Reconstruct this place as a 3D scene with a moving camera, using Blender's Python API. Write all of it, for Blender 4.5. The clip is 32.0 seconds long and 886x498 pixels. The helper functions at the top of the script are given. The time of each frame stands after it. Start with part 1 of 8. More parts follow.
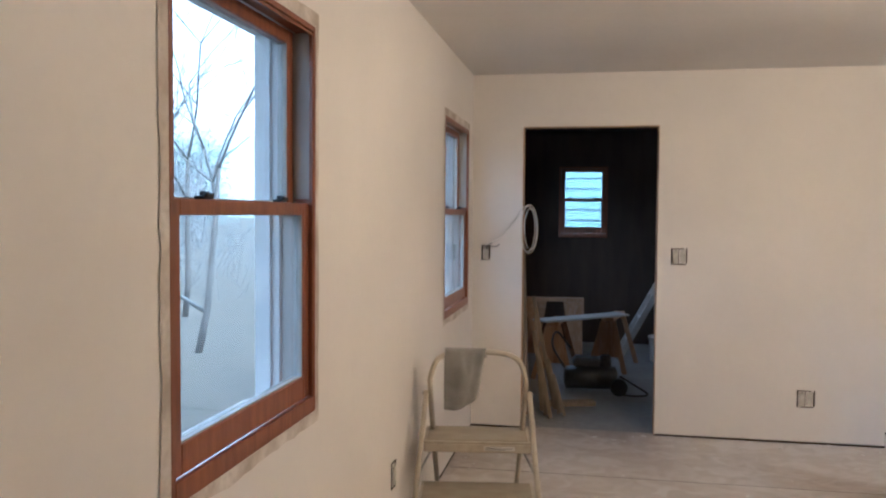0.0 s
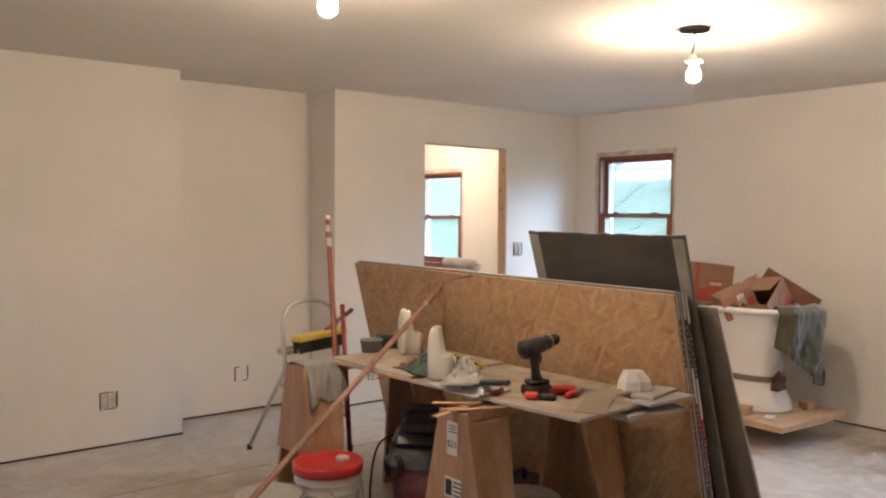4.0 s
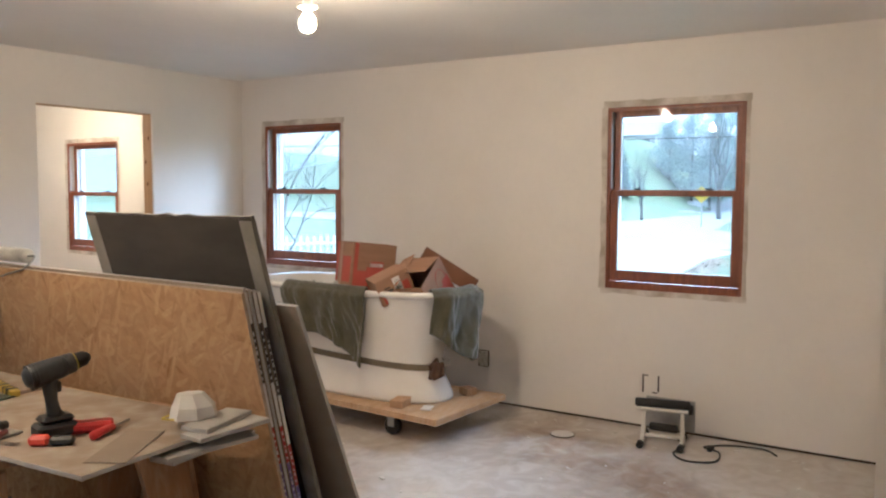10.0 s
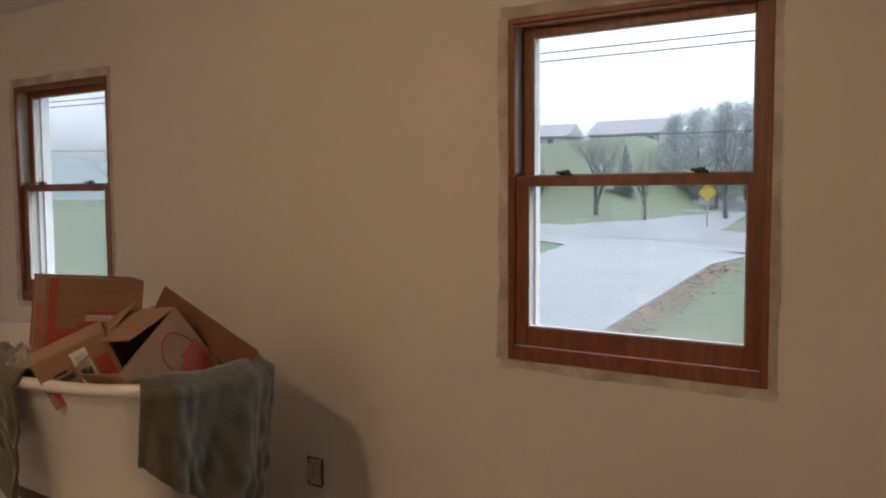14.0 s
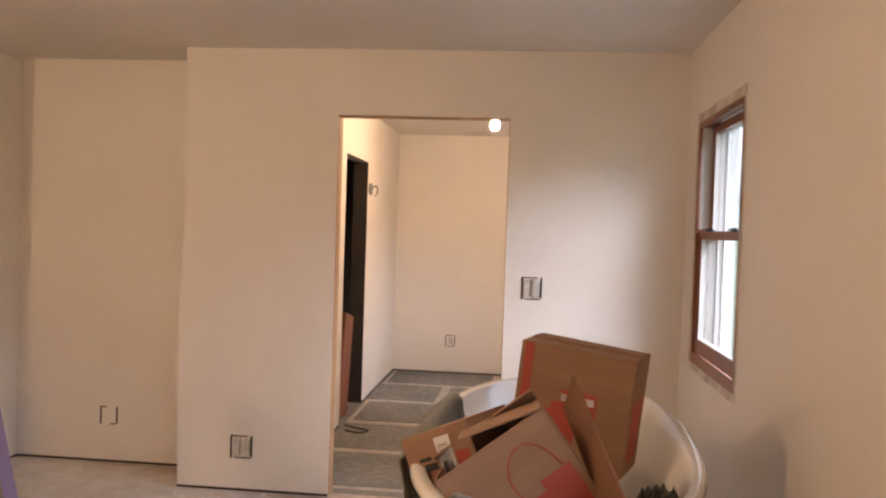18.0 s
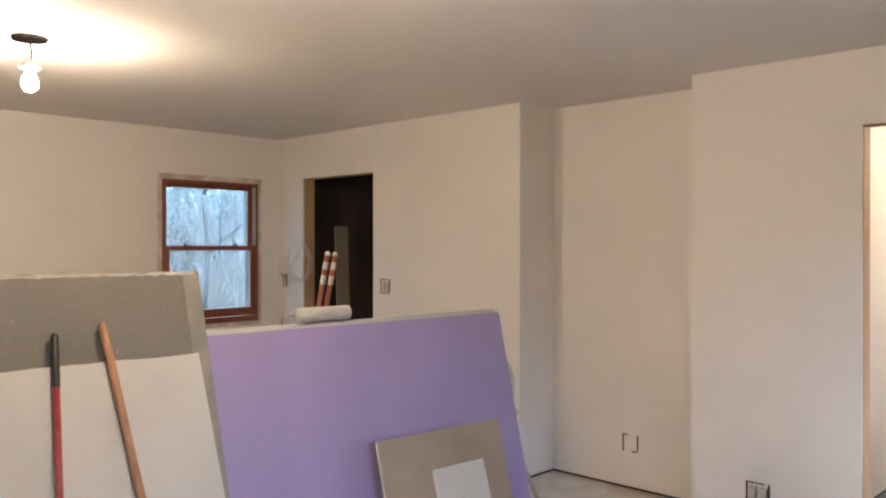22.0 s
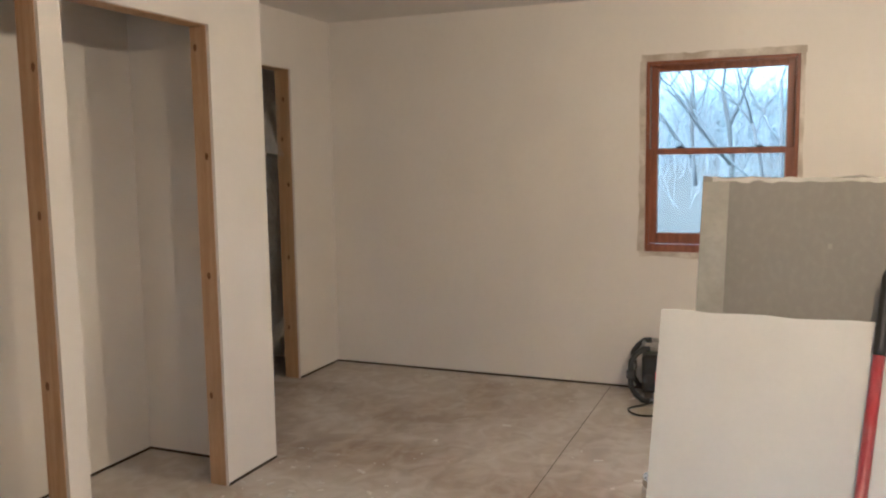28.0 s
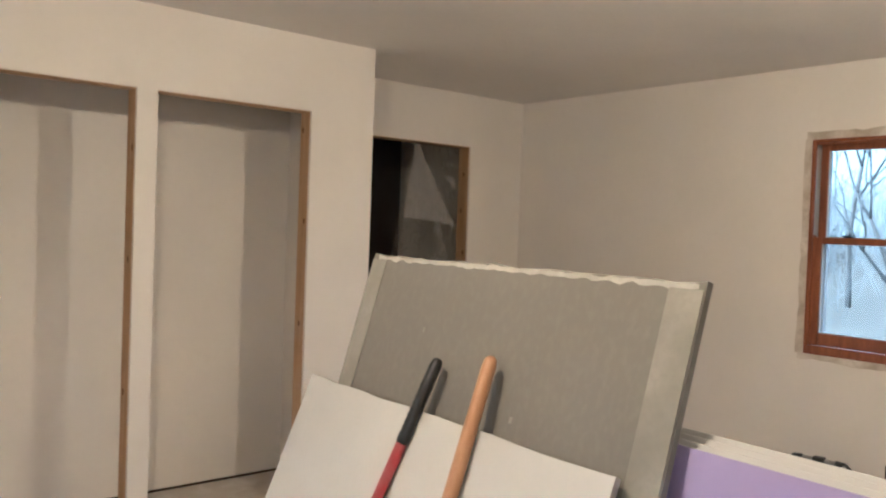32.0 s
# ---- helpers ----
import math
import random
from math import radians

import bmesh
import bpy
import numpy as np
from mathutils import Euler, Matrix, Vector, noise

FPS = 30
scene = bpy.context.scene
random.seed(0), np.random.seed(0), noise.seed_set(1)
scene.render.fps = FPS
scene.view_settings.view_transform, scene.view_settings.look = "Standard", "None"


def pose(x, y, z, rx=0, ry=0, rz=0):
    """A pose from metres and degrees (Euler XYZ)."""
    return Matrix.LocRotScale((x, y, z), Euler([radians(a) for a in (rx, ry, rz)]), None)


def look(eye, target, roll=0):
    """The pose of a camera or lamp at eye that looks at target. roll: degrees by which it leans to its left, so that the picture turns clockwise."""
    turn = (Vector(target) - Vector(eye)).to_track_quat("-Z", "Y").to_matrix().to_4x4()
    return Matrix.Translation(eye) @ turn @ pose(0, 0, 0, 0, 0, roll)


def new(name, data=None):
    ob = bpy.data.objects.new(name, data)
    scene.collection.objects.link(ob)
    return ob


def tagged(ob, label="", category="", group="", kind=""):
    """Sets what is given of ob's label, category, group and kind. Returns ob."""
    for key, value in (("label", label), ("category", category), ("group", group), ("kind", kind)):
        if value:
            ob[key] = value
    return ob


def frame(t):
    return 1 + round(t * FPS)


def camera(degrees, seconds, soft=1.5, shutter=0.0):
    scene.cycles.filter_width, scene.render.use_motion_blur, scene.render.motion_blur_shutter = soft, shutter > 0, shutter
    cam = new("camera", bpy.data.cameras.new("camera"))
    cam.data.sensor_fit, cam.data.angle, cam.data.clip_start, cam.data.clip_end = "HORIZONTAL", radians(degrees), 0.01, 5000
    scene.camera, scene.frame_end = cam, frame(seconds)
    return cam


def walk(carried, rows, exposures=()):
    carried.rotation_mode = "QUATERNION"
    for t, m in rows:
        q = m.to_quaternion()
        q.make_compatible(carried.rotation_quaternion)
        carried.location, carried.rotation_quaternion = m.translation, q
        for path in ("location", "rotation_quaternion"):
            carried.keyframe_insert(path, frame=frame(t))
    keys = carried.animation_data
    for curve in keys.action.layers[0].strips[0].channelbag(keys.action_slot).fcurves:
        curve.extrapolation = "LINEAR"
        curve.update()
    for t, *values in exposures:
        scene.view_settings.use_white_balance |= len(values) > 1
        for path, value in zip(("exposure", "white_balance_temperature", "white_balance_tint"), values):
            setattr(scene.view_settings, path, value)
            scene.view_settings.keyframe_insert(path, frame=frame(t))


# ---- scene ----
cam = camera(57.01, 32.0, soft=2.2)
PATH = [
    (0, (0.836, 0.290, 1.487), (0.471, 2.254, 1.400), 0.42),
    (0.5, (0.785, 0.420, 1.481), (0.670, 2.414, 1.381), 0.29),
    (1, (0.752, 0.502, 1.502), (0.901, 2.493, 1.395), 1.33),
    (1.5, (0.655, 0.581, 1.504), (1.084, 2.531, 1.395), 0.09),
    (2, (0.593, 0.618, 1.486), (1.189, 2.524, 1.379), 0.04),
    (2.5, (0.545, 0.673, 1.524), (1.340, 2.504, 1.400), 0.16),
    (3, (0.582, 0.660, 1.516), (1.558, 2.403, 1.417), 0.55),
    (3.5, (0.603, 0.618, 1.513), (1.701, 2.287, 1.425), 0.55),
    (4, (0.625, 0.559, 1.501), (1.879, 2.115, 1.415), 0.42),
    (4.5, (0.605, 0.492, 1.513), (2.027, 1.896, 1.420), 0.58),
    (6.5, (0.589, 0.338, 1.513), (2.239, 1.462, 1.414), -0.24),
    (7, (0.589, 0.323, 1.511), (2.234, 1.456, 1.407), -0.49),
    (7.5, (0.599, 0.308, 1.509), (2.253, 1.427, 1.396), -0.40),
    (8, (0.619, 0.309, 1.512), (2.287, 1.406, 1.388), -0.24),
    (8.5, (0.731, 0.374, 1.495), (2.392, 1.480, 1.362), -0.20),
    (9, (0.962, 0.512, 1.511), (2.617, 1.627, 1.366), -0.18),
    (9.5, (1.246, 0.558, 1.498), (2.920, 1.643, 1.351), -0.13),
    (10, (1.558, 0.615, 1.501), (3.237, 1.692, 1.361), 0.26),
    (10.5, (1.867, 0.753, 1.510), (3.536, 1.845, 1.360), 0.12),
    (11, (2.161, 0.836, 1.496), (3.863, 1.877, 1.355), -0.03),
    (11.5, (2.498, 0.882, 1.478), (4.202, 1.921, 1.353), 0.07),
    (12, (2.823, 1.008, 1.462), (4.518, 2.060, 1.328), 0.03),
    (12.5, (3.136, 1.052, 1.478), (4.826, 2.113, 1.342), -0.51),
    (13, (3.469, 1.067, 1.473), (5.163, 2.123, 1.347), -0.22),
    (13.5, (3.783, 1.149, 1.458), (5.464, 2.224, 1.326), -0.26),
    (15.5, (4.998, 1.352, 1.481), (6.457, 2.715, 1.368), -0.60),
    (16, (5.183, 1.332, 1.500), (6.289, 2.995, 1.384), 0.75),
    (16.5, (5.350, 1.375, 1.491), (6.175, 3.193, 1.356), 1.60),
    (17, (5.448, 1.425, 1.482), (5.993, 3.344, 1.337), 0.7),
    (17.5, (5.605, 1.494, 1.470), (5.733, 3.489, 1.422), 0.11),
    (18, (5.768, 1.554, 1.493), (5.567, 3.543, 1.441), 1.89),
    (18.5, (5.842, 1.604, 1.497), (5.477, 3.569, 1.430), 1.42),
    (19, (5.863, 1.724, 1.513), (5.383, 3.665, 1.466), 0.98),
    (19.5, (5.896, 1.779, 1.509), (5.190, 3.649, 1.461), 0.66),
    (20, (5.982, 1.812, 1.512), (5.031, 3.570, 1.448), 1.12),
    (20.5, (6.014, 1.820, 1.504), (4.917, 3.490, 1.434), 0.77),
    (21, (6.014, 1.814, 1.516), (4.808, 3.409, 1.477), 0.39),
    (21.5, (6.010, 1.813, 1.520), (4.724, 3.345, 1.515), -0.01),
    (22, (5.994, 1.802, 1.515), (4.599, 3.235, 1.508), 0.02),
    (22.5, (5.965, 1.794, 1.507), (4.432, 3.079, 1.496), -0.19),
    (23, (5.937, 1.784, 1.500), (4.318, 2.959, 1.485), -0.01),
    (23.5, (5.919, 1.776, 1.494), (4.214, 2.820, 1.427), -0.17),
    (24, (5.888, 1.776, 1.487), (4.127, 2.716, 1.378), -0.48),
    (24.5, (5.870, 1.767, 1.489), (4.045, 2.578, 1.375), -0.70),
    (25, (5.819, 1.763, 1.484), (3.923, 2.388, 1.373), -0.52),
    (25.5, (5.667, 1.770, 1.481), (3.720, 2.210, 1.364), -1.07),
    (26, (5.560, 1.827, 1.472), (3.585, 2.120, 1.362), -1.90),
    (26.5, (5.472, 1.972, 1.467), (3.478, 1.901, 1.338), -0.22),
    (28.5, (5.046, 2.744, 1.477), (3.235, 1.928, 1.242), -1.22),
    (29, (4.920, 2.913, 1.482), (3.116, 2.084, 1.238), -0.88),
    (30, (4.699, 3.291, 1.494), (2.910, 2.415, 1.316), -0.28),
    (31, (4.508, 3.633, 1.505), (2.793, 2.608, 1.416), 1.23),
    (31.5, (4.397, 3.764, 1.490), (2.877, 2.464, 1.455), 1.95),
    (32, (4.375, 3.922, 1.490), (3.091, 2.389, 1.439), 2.09),
]
EXPOSURES = [(0, 3.44, 4430, 6), (1, 3.57, 4620, 8), (2, 3.65, 4710, 8), (4, 3.27, 4710, 6), (7, 3.22, 4480, 5), (9, 3.2, 4520, 4), (10, 3.27, 4520, 4), (11, 3.02, 4520, 4), (12, 2.97, 4620, 4), (13.5, 2.32, 5230, 12), (15.5, 1.38, 6900, 16), (16.1, 1.54, 7200, 18), (16.5, 2.0, 7600, 26), (17, 2.52, 7700, 30), (17.5, 2.92, 6170, 28), (18, 3.02, 5750, 18), (19, 3.14, 5190, 12), (20, 3.17, 5150, 12), (22, 3.32, 4620, 6), (24, 3.22, 4480, 5), (26, 3.2, 4670, 5), (29, 3.6, 4380, 2), (31, 3.45, 4380, 2), (32, 3.58, 4430, 2)]
walk(cam, [(t, look(eye, target, roll)) for t, eye, target, roll in PATH], EXPOSURES)

# ---- light ----
world = bpy.data.worlds.new("overcast_dusk")
scene.world = world
world.use_nodes = True
_nt = world.node_tree
_sky = _nt.nodes.new("ShaderNodeTexSky")
_sky.sky_type = "NISHITA"
_sky.sun_disc = False
_sky.sun_elevation, _sky.sun_rotation = radians(60), radians(122)
_sky.air_density, _sky.dust_density, _sky.ozone_density = 0.8, 4.5, 0.8
_bg = _nt.nodes["Background"]
_bg.inputs["Strength"].default_value = 0.15
_hs = _nt.nodes.new("ShaderNodeHueSaturation")
_hs.inputs["Saturation"].default_value = 0.2
_nt.links.new(_sky.outputs[0], _hs.inputs["Color"])
_nt.links.new(_hs.outputs[0], _bg.inputs[0])
_sun = bpy.data.lights.new("sun", "SUN")
_sun.energy, _sun.angle, _sun.color = 0.9, radians(50), (1.0, 0.97, 0.94)
new("sun", _sun).matrix_world = look((16, -10, 12), (0, 0, 0))
BULB = 112.0          # emission of the bare bulbs
BULB_TINT = (1.0, 0.63, 0.315)


# ---- materials ----
def rgb(c):
    return (*c, 1.0)


def mat(name, base, rough=0.6, metal=0.0, second=None, scale=6.0, detail=5.0, lo=0.35, hi=0.65, stretch=(1, 1, 1),
        fine=None, fine_scale=90.0, fine_amount=0.25, bump=0.15, bump_scale=60.0, coat=0.0, jitter=0.0, trans=0.0, sheen=0.0):
    """Procedural surface: two colours mixed by a broad noise, a finer grain on top, and a fine relief."""
    m = bpy.data.materials.new(name)
    m.use_nodes = True
    nt = m.node_tree
    n, l = nt.nodes, nt.links
    b = n["Principled BSDF"]
    b.inputs["Roughness"].default_value = rough
    b.inputs["Metallic"].default_value = metal
    b.inputs["Coat Weight"].default_value = coat
    b.inputs["Transmission Weight"].default_value = trans
    if sheen:
        b.inputs["Sheen Weight"].default_value = sheen
    tc = n.new("ShaderNodeTexCoord")
    mp = n.new("ShaderNodeMapping")
    mp.inputs["Scale"].default_value = stretch
    l.new(tc.outputs["Object"], mp.inputs["Vector"])
    noise_a = n.new("ShaderNodeTexNoise")
    noise_a.inputs["Scale"].default_value = scale
    noise_a.inputs["Detail"].default_value = detail
    l.new(mp.outputs[0], noise_a.inputs["Vector"])
    ramp = n.new("ShaderNodeMapRange")
    ramp.inputs["From Min"].default_value, ramp.inputs["From Max"].default_value = lo, hi
    l.new(noise_a.outputs[0], ramp.inputs["Value"])
    mix = n.new("ShaderNodeMix")
    mix.data_type = "RGBA"
    mix.inputs["A"].default_value = rgb(base)
    mix.inputs["B"].default_value = rgb(second or tuple(0.88 * c for c in base))
    l.new(ramp.outputs[0], mix.inputs["Factor"])
    noise_b = n.new("ShaderNodeTexNoise")
    noise_b.inputs["Scale"].default_value = fine_scale
    noise_b.inputs["Detail"].default_value = 3.0
    l.new(mp.outputs[0], noise_b.inputs["Vector"])
    mix2 = n.new("ShaderNodeMix")
    mix2.data_type = "RGBA"
    mix2.inputs["B"].default_value = rgb(fine or tuple(0.7 * c for c in base))
    r2 = n.new("ShaderNodeMapRange")
    r2.inputs["From Min"].default_value, r2.inputs["From Max"].default_value = 0.45, 0.75
    r2.inputs["To Max"].default_value = fine_amount
    l.new(noise_b.outputs[0], r2.inputs["Value"])
    l.new(r2.outputs[0], mix2.inputs["Factor"])
    l.new(mix.outputs["Result"], mix2.inputs["A"])
    out = mix2.outputs["Result"]
    if jitter:
        info = n.new("ShaderNodeObjectInfo")
        hs = n.new("ShaderNodeHueSaturation")
        r3 = n.new("ShaderNodeMapRange")
        r3.inputs["To Min"].default_value, r3.inputs["To Max"].default_value = 1 - jitter, 1 + jitter
        l.new(info.outputs["Random"], r3.inputs["Value"])
        l.new(r3.outputs[0], hs.inputs["Value"])
        l.new(out, hs.inputs["Color"])
        out = hs.outputs[0]
    l.new(out, b.inputs["Base Color"])
    if bump:
        bp = n.new("ShaderNodeBump")
        bp.inputs["Strength"].default_value = bump
        bp.inputs["Distance"].default_value = 0.004
        noise_c = n.new("ShaderNodeTexNoise")
        noise_c.inputs["Scale"].default_value = bump_scale
        noise_c.inputs["Detail"].default_value = 4.0
        l.new(mp.outputs[0], noise_c.inputs["Vector"])
        l.new(noise_c.outputs[0], bp.inputs["Height"])
        l.new(bp.outputs[0], b.inputs["Normal"])
    return m


def glow(name, color, strength):
    m = bpy.data.materials.new(name)
    m.use_nodes = True
    b = m.node_tree.nodes["Principled BSDF"]
    b.inputs["Base Color"].default_value = rgb(color)
    b.inputs["Emission Color"].default_value = rgb(color)
    b.inputs["Emission Strength"].default_value = strength
    return m


def clear_glass(name):
    m = bpy.data.materials.new(name)
    m.use_nodes = True
    n, l = m.node_tree.nodes, m.node_tree.links
    n.remove(n["Principled BSDF"])
    t, g, mx, lw = (n.new("ShaderNodeBsdfTransparent"), n.new("ShaderNodeBsdfGlossy"), n.new("ShaderNodeMixShader"), n.new("ShaderNodeLayerWeight"))
    t.inputs[0].default_value = (0.77, 0.785, 0.775, 1)
    g.inputs["Roughness"].default_value = 0.02
    lw.inputs["Blend"].default_value = 0.5
    pw, sc = n.new("ShaderNodeMath"), n.new("ShaderNodeMath")
    pw.operation, pw.inputs[1].default_value = "POWER", 5.0
    sc.operation, sc.inputs[1].default_value, sc.inputs[2].default_value = "MULTIPLY_ADD", 0.55, 0.03
    l.new(lw.outputs["Facing"], pw.inputs[0])
    l.new(pw.outputs[0], sc.inputs[0])
    l.new(sc.outputs[0], mx.inputs[0])
    # dust: the outdoor haze, painted on the pane as an uneven translucent veil
    dust, dm, nz, dr = n.new("ShaderNodeBsdfTranslucent"), n.new("ShaderNodeMixShader"), n.new("ShaderNodeTexNoise"), n.new("ShaderNodeMapRange")
    dust.inputs[0].default_value = (0.80, 0.83, 0.83, 1)
    nz.inputs["Scale"].default_value, nz.inputs["Detail"].default_value = 2.5, 5.0
    dr.inputs["To Min"].default_value, dr.inputs["To Max"].default_value = 0.016, 0.042
    l.new(nz.outputs["Fac"], dr.inputs["Value"])
    l.new(dr.outputs["Result"], dm.inputs[0])
    l.new(t.outputs[0], dm.inputs[1])
    l.new(dust.outputs[0], dm.inputs[2])
    l.new(dm.outputs[0], mx.inputs[1])
    l.new(g.outputs[0], mx.inputs[2])
    l.new(mx.outputs[0], n["Material Output"].inputs[0])
    return m


M_WALL = mat("primed_drywall", (0.76, 0.72, 0.67), 0.55, second=(0.70, 0.665, 0.62), scale=1.6, lo=0.3, hi=0.75, fine=(0.66, 0.62, 0.57), fine_scale=26, fine_amount=0.16, bump=0.10, bump_scale=140)
M_CEIL = mat("ceiling_paint", (0.80, 0.775, 0.735), 0.8, second=(0.755, 0.73, 0.69), scale=1.1, fine_scale=40, fine_amount=0.1, bump=0.12, bump_scale=170)
M_WOODWIN = mat("stained_window_wood", (0.26, 0.085, 0.032), 0.42, second=(0.17, 0.05, 0.02), scale=5, stretch=(9, 9, 0.8), fine=(0.10, 0.03, 0.012), fine_scale=40, fine_amount=0.4, bump=0.08, bump_scale=50, coat=0.25)
M_LINER = mat("grey_jamb_liner", (0.42, 0.41, 0.38), 0.5, fine_amount=0.1, bump=0.02)
M_CASING = mat("white_casing_paint", (0.70, 0.71, 0.70), 0.55, fine_amount=0.1, bump=0.03)
M_GLASS = clear_glass("window_glass")
M_BLACKMETAL = mat("black_latch", (0.015, 0.015, 0.017), 0.4, 0.3, fine_amount=0.1, bump=0.02)
M_RAWEDGE = mat("bare_drywall_band", (0.42, 0.36, 0.295), 0.8, second=(0.68, 0.63, 0.57), scale=6, lo=0.38, hi=0.62, fine_scale=60, fine_amount=0.3, bump=0.2)
M_GAP = mat("dark_floor_gap", (0.035, 0.022, 0.014), 0.9, fine_amount=0.3)
M_STUD = mat("pine_stud", (0.53, 0.36, 0.205), 0.65, second=(0.43, 0.27, 0.14), scale=3, stretch=(14, 14, 0.7), fine=(0.26, 0.13, 0.05), fine_scale=30, fine_amount=0.35, bump=0.1)
# Brown board, with the workroom's lack of light darkened into it.
M_BROWNWALL = mat("darkened_brown_board", (0.062, 0.042, 0.031), 0.85, second=(0.042, 0.029, 0.022), scale=3, stretch=(3, 3, 0.5), fine_amount=0.35, bump=0.2)
# Near-black on purpose: the gloom of unlit rooms is in this colour.
M_DARK = mat("near_black_gloom_board", (0.022, 0.016, 0.013), 0.85, second=(0.034, 0.025, 0.02), scale=3, fine_amount=0.3, bump=0.2)


def floor_material(name, ply, dust, cover):
    """Wood subfloor smeared with dried joint compound and plaster dust."""
    m = mat(name, ply, 0.5, second=tuple(0.72 * c for c in ply), scale=2.2, stretch=(1, 5, 1), fine=tuple(0.5 * c for c in ply), fine_scale=45, fine_amount=0.35, bump=0.25, bump_scale=35)
    n, l = m.node_tree.nodes, m.node_tree.links
    b = n["Principled BSDF"]
    src = b.inputs["Base Color"].links[0].from_socket
    tc = n.new("ShaderNodeTexCoord")
    fac = None
    for sc, lo, hi, det in ((0.55, 0.50 - cover, 0.72 - cover, 6.0), (7.0, 0.42, 0.70, 8.0)):
        t = n.new("ShaderNodeTexNoise")
        t.inputs["Scale"].default_value, t.inputs["Detail"].default_value, t.inputs["Distortion"].default_value = sc, det, 1.2
        l.new(tc.outputs["Object"], t.inputs["Vector"])
        r = n.new("ShaderNodeMapRange")
        r.inputs["From Min"].default_value, r.inputs["From Max"].default_value = lo, hi
        l.new(t.outputs[0], r.inputs["Value"])
        if fac is None:
            fac = r.outputs[0]
        else:
            mu = n.new("ShaderNodeMath")
            mu.operation = "MULTIPLY_ADD"
            mu.inputs[1].default_value = 0.35
            l.new(r.outputs[0], mu.inputs[0])
            sc2 = n.new("ShaderNodeMath")
            sc2.operation = "MULTIPLY"
            sc2.inputs[1].default_value = 0.75
            l.new(fac, sc2.inputs[0])
            l.new(sc2.outputs[0], mu.inputs[2])
            fac = mu.outputs[0]
    mx = n.new("ShaderNodeMix")
    mx.data_type = "RGBA"
    mx.inputs["B"].default_value = rgb(dust)
    l.new(fac, mx.inputs["Factor"])
    l.new(src, mx.inputs["A"])
    l.new(mx.outputs["Result"], b.inputs["Base Color"])
    return m


M_FLOOR = floor_material("dusty_subfloor", (0.32, 0.235, 0.16), (0.585, 0.55, 0.51), 0.185)
M_WORKFLOOR = mat("dusty_grey_slab", (0.30, 0.30, 0.295), 0.6, second=(0.22, 0.22, 0.215), scale=1.6, fine=(0.42, 0.41, 0.39), fine_scale=16, fine_amount=0.35, bump=0.15)
M_HALLFLOOR = mat("grey_backer_floor", (0.17, 0.165, 0.155), 0.8, second=(0.12, 0.118, 0.112), scale=2.5, fine=(0.40, 0.38, 0.35), fine_scale=18, fine_amount=0.35, bump=0.2)


# ---- mesh helpers ----
def thing(name, x=0, y=0, z=0, rz=0, label="", category="", group="", kind="", rx=0, ry=0):
    e = new(name)
    e.empty_display_size = 0.1
    e.matrix_basis = pose(x, y, z, rx, ry, rz)
    return tagged(e, label, category, group, kind)


def part(name, bm, material, parent=None, label="", smooth=False):
    me = bpy.data.meshes.new(name)
    bmesh.ops.recalc_face_normals(bm, faces=bm.faces[:])
    bm.to_mesh(me)
    bm.free()
    for mm in (material if isinstance(material, (list, tuple)) else [material]):
        me.materials.append(mm)
    if smooth:
        for p in me.polygons:
            p.use_smooth = True
    ob = new(name, me)
    ob.parent = parent
    if label:
        ob["label"] = label
    return ob


def box(bm, x0, x1, y0, y1, z0, z1, m=None, bevel=0.0):
    vs = [bm.verts.new((x, y, z)) for x in (x0, x1) for y in (y0, y1) for z in (z0, z1)]
    fs = [bm.faces.new([vs[i] for i in q]) for q in ((0, 1, 3, 2), (4, 6, 7, 5), (0, 4, 5, 1), (2, 3, 7, 6), (0, 2, 6, 4), (1, 5, 7, 3))]
    if bevel:
        es = list({e for f in fs for e in f.edges})
        r = bmesh.ops.bevel(bm, geom=es, offset=bevel, segments=1, affect="EDGES")
        vs = list({v for f in r["faces"] for v in f.verts} | {v for v in vs if v.is_valid})
    if m is not None:
        bmesh.ops.transform(bm, matrix=m, verts=[v for v in vs if v.is_valid])
    return bm


def boxes(*rows, bevel=0.0):
    bm = bmesh.new()
    for r in rows:
        box(bm, *r, bevel=bevel)
    return bm


def beam(bm, a, b, w, d, up=(0, 0, 1), bevel=0.0):
    """A straight piece of rectangular section from a to b."""
    a, b = Vector(a), Vector(b)
    ax = (b - a).normalized()
    s = ax.cross(Vector(up))
    if s.length < 1e-4:
        s = Vector((1, 0, 0))
    s.normalize()
    u = s.cross(ax)
    m = Matrix((s, u, ax)).transposed().to_4x4()
    m.translation = a
    return box(bm, -w / 2, w / 2, -d / 2, d / 2, 0, (b - a).length, m, bevel)


def cyl(bm, a, b, r0, r1=None, seg=12, caps=True):
    a, b = Vector(a), Vector(b)
    ax = (b - a).normalized()
    s = ax.orthogonal().normalized()
    u = ax.cross(s)
    r1 = r0 if r1 is None else r1
    ra = [bm.verts.new(a + (s * math.cos(t) + u * math.sin(t)) * r0) for t in np.linspace(0, 2 * math.pi, seg, endpoint=False)]
    rb = [bm.verts.new(b + (s * math.cos(t) + u * math.sin(t)) * r1) for t in np.linspace(0, 2 * math.pi, seg, endpoint=False)]
    for i in range(seg):
        bm.faces.new((ra[i], ra[(i + 1) % seg], rb[(i + 1) % seg], rb[i]))
    if caps:
        bm.faces.new(ra[::-1])
        bm.faces.new(rb)
    return bm


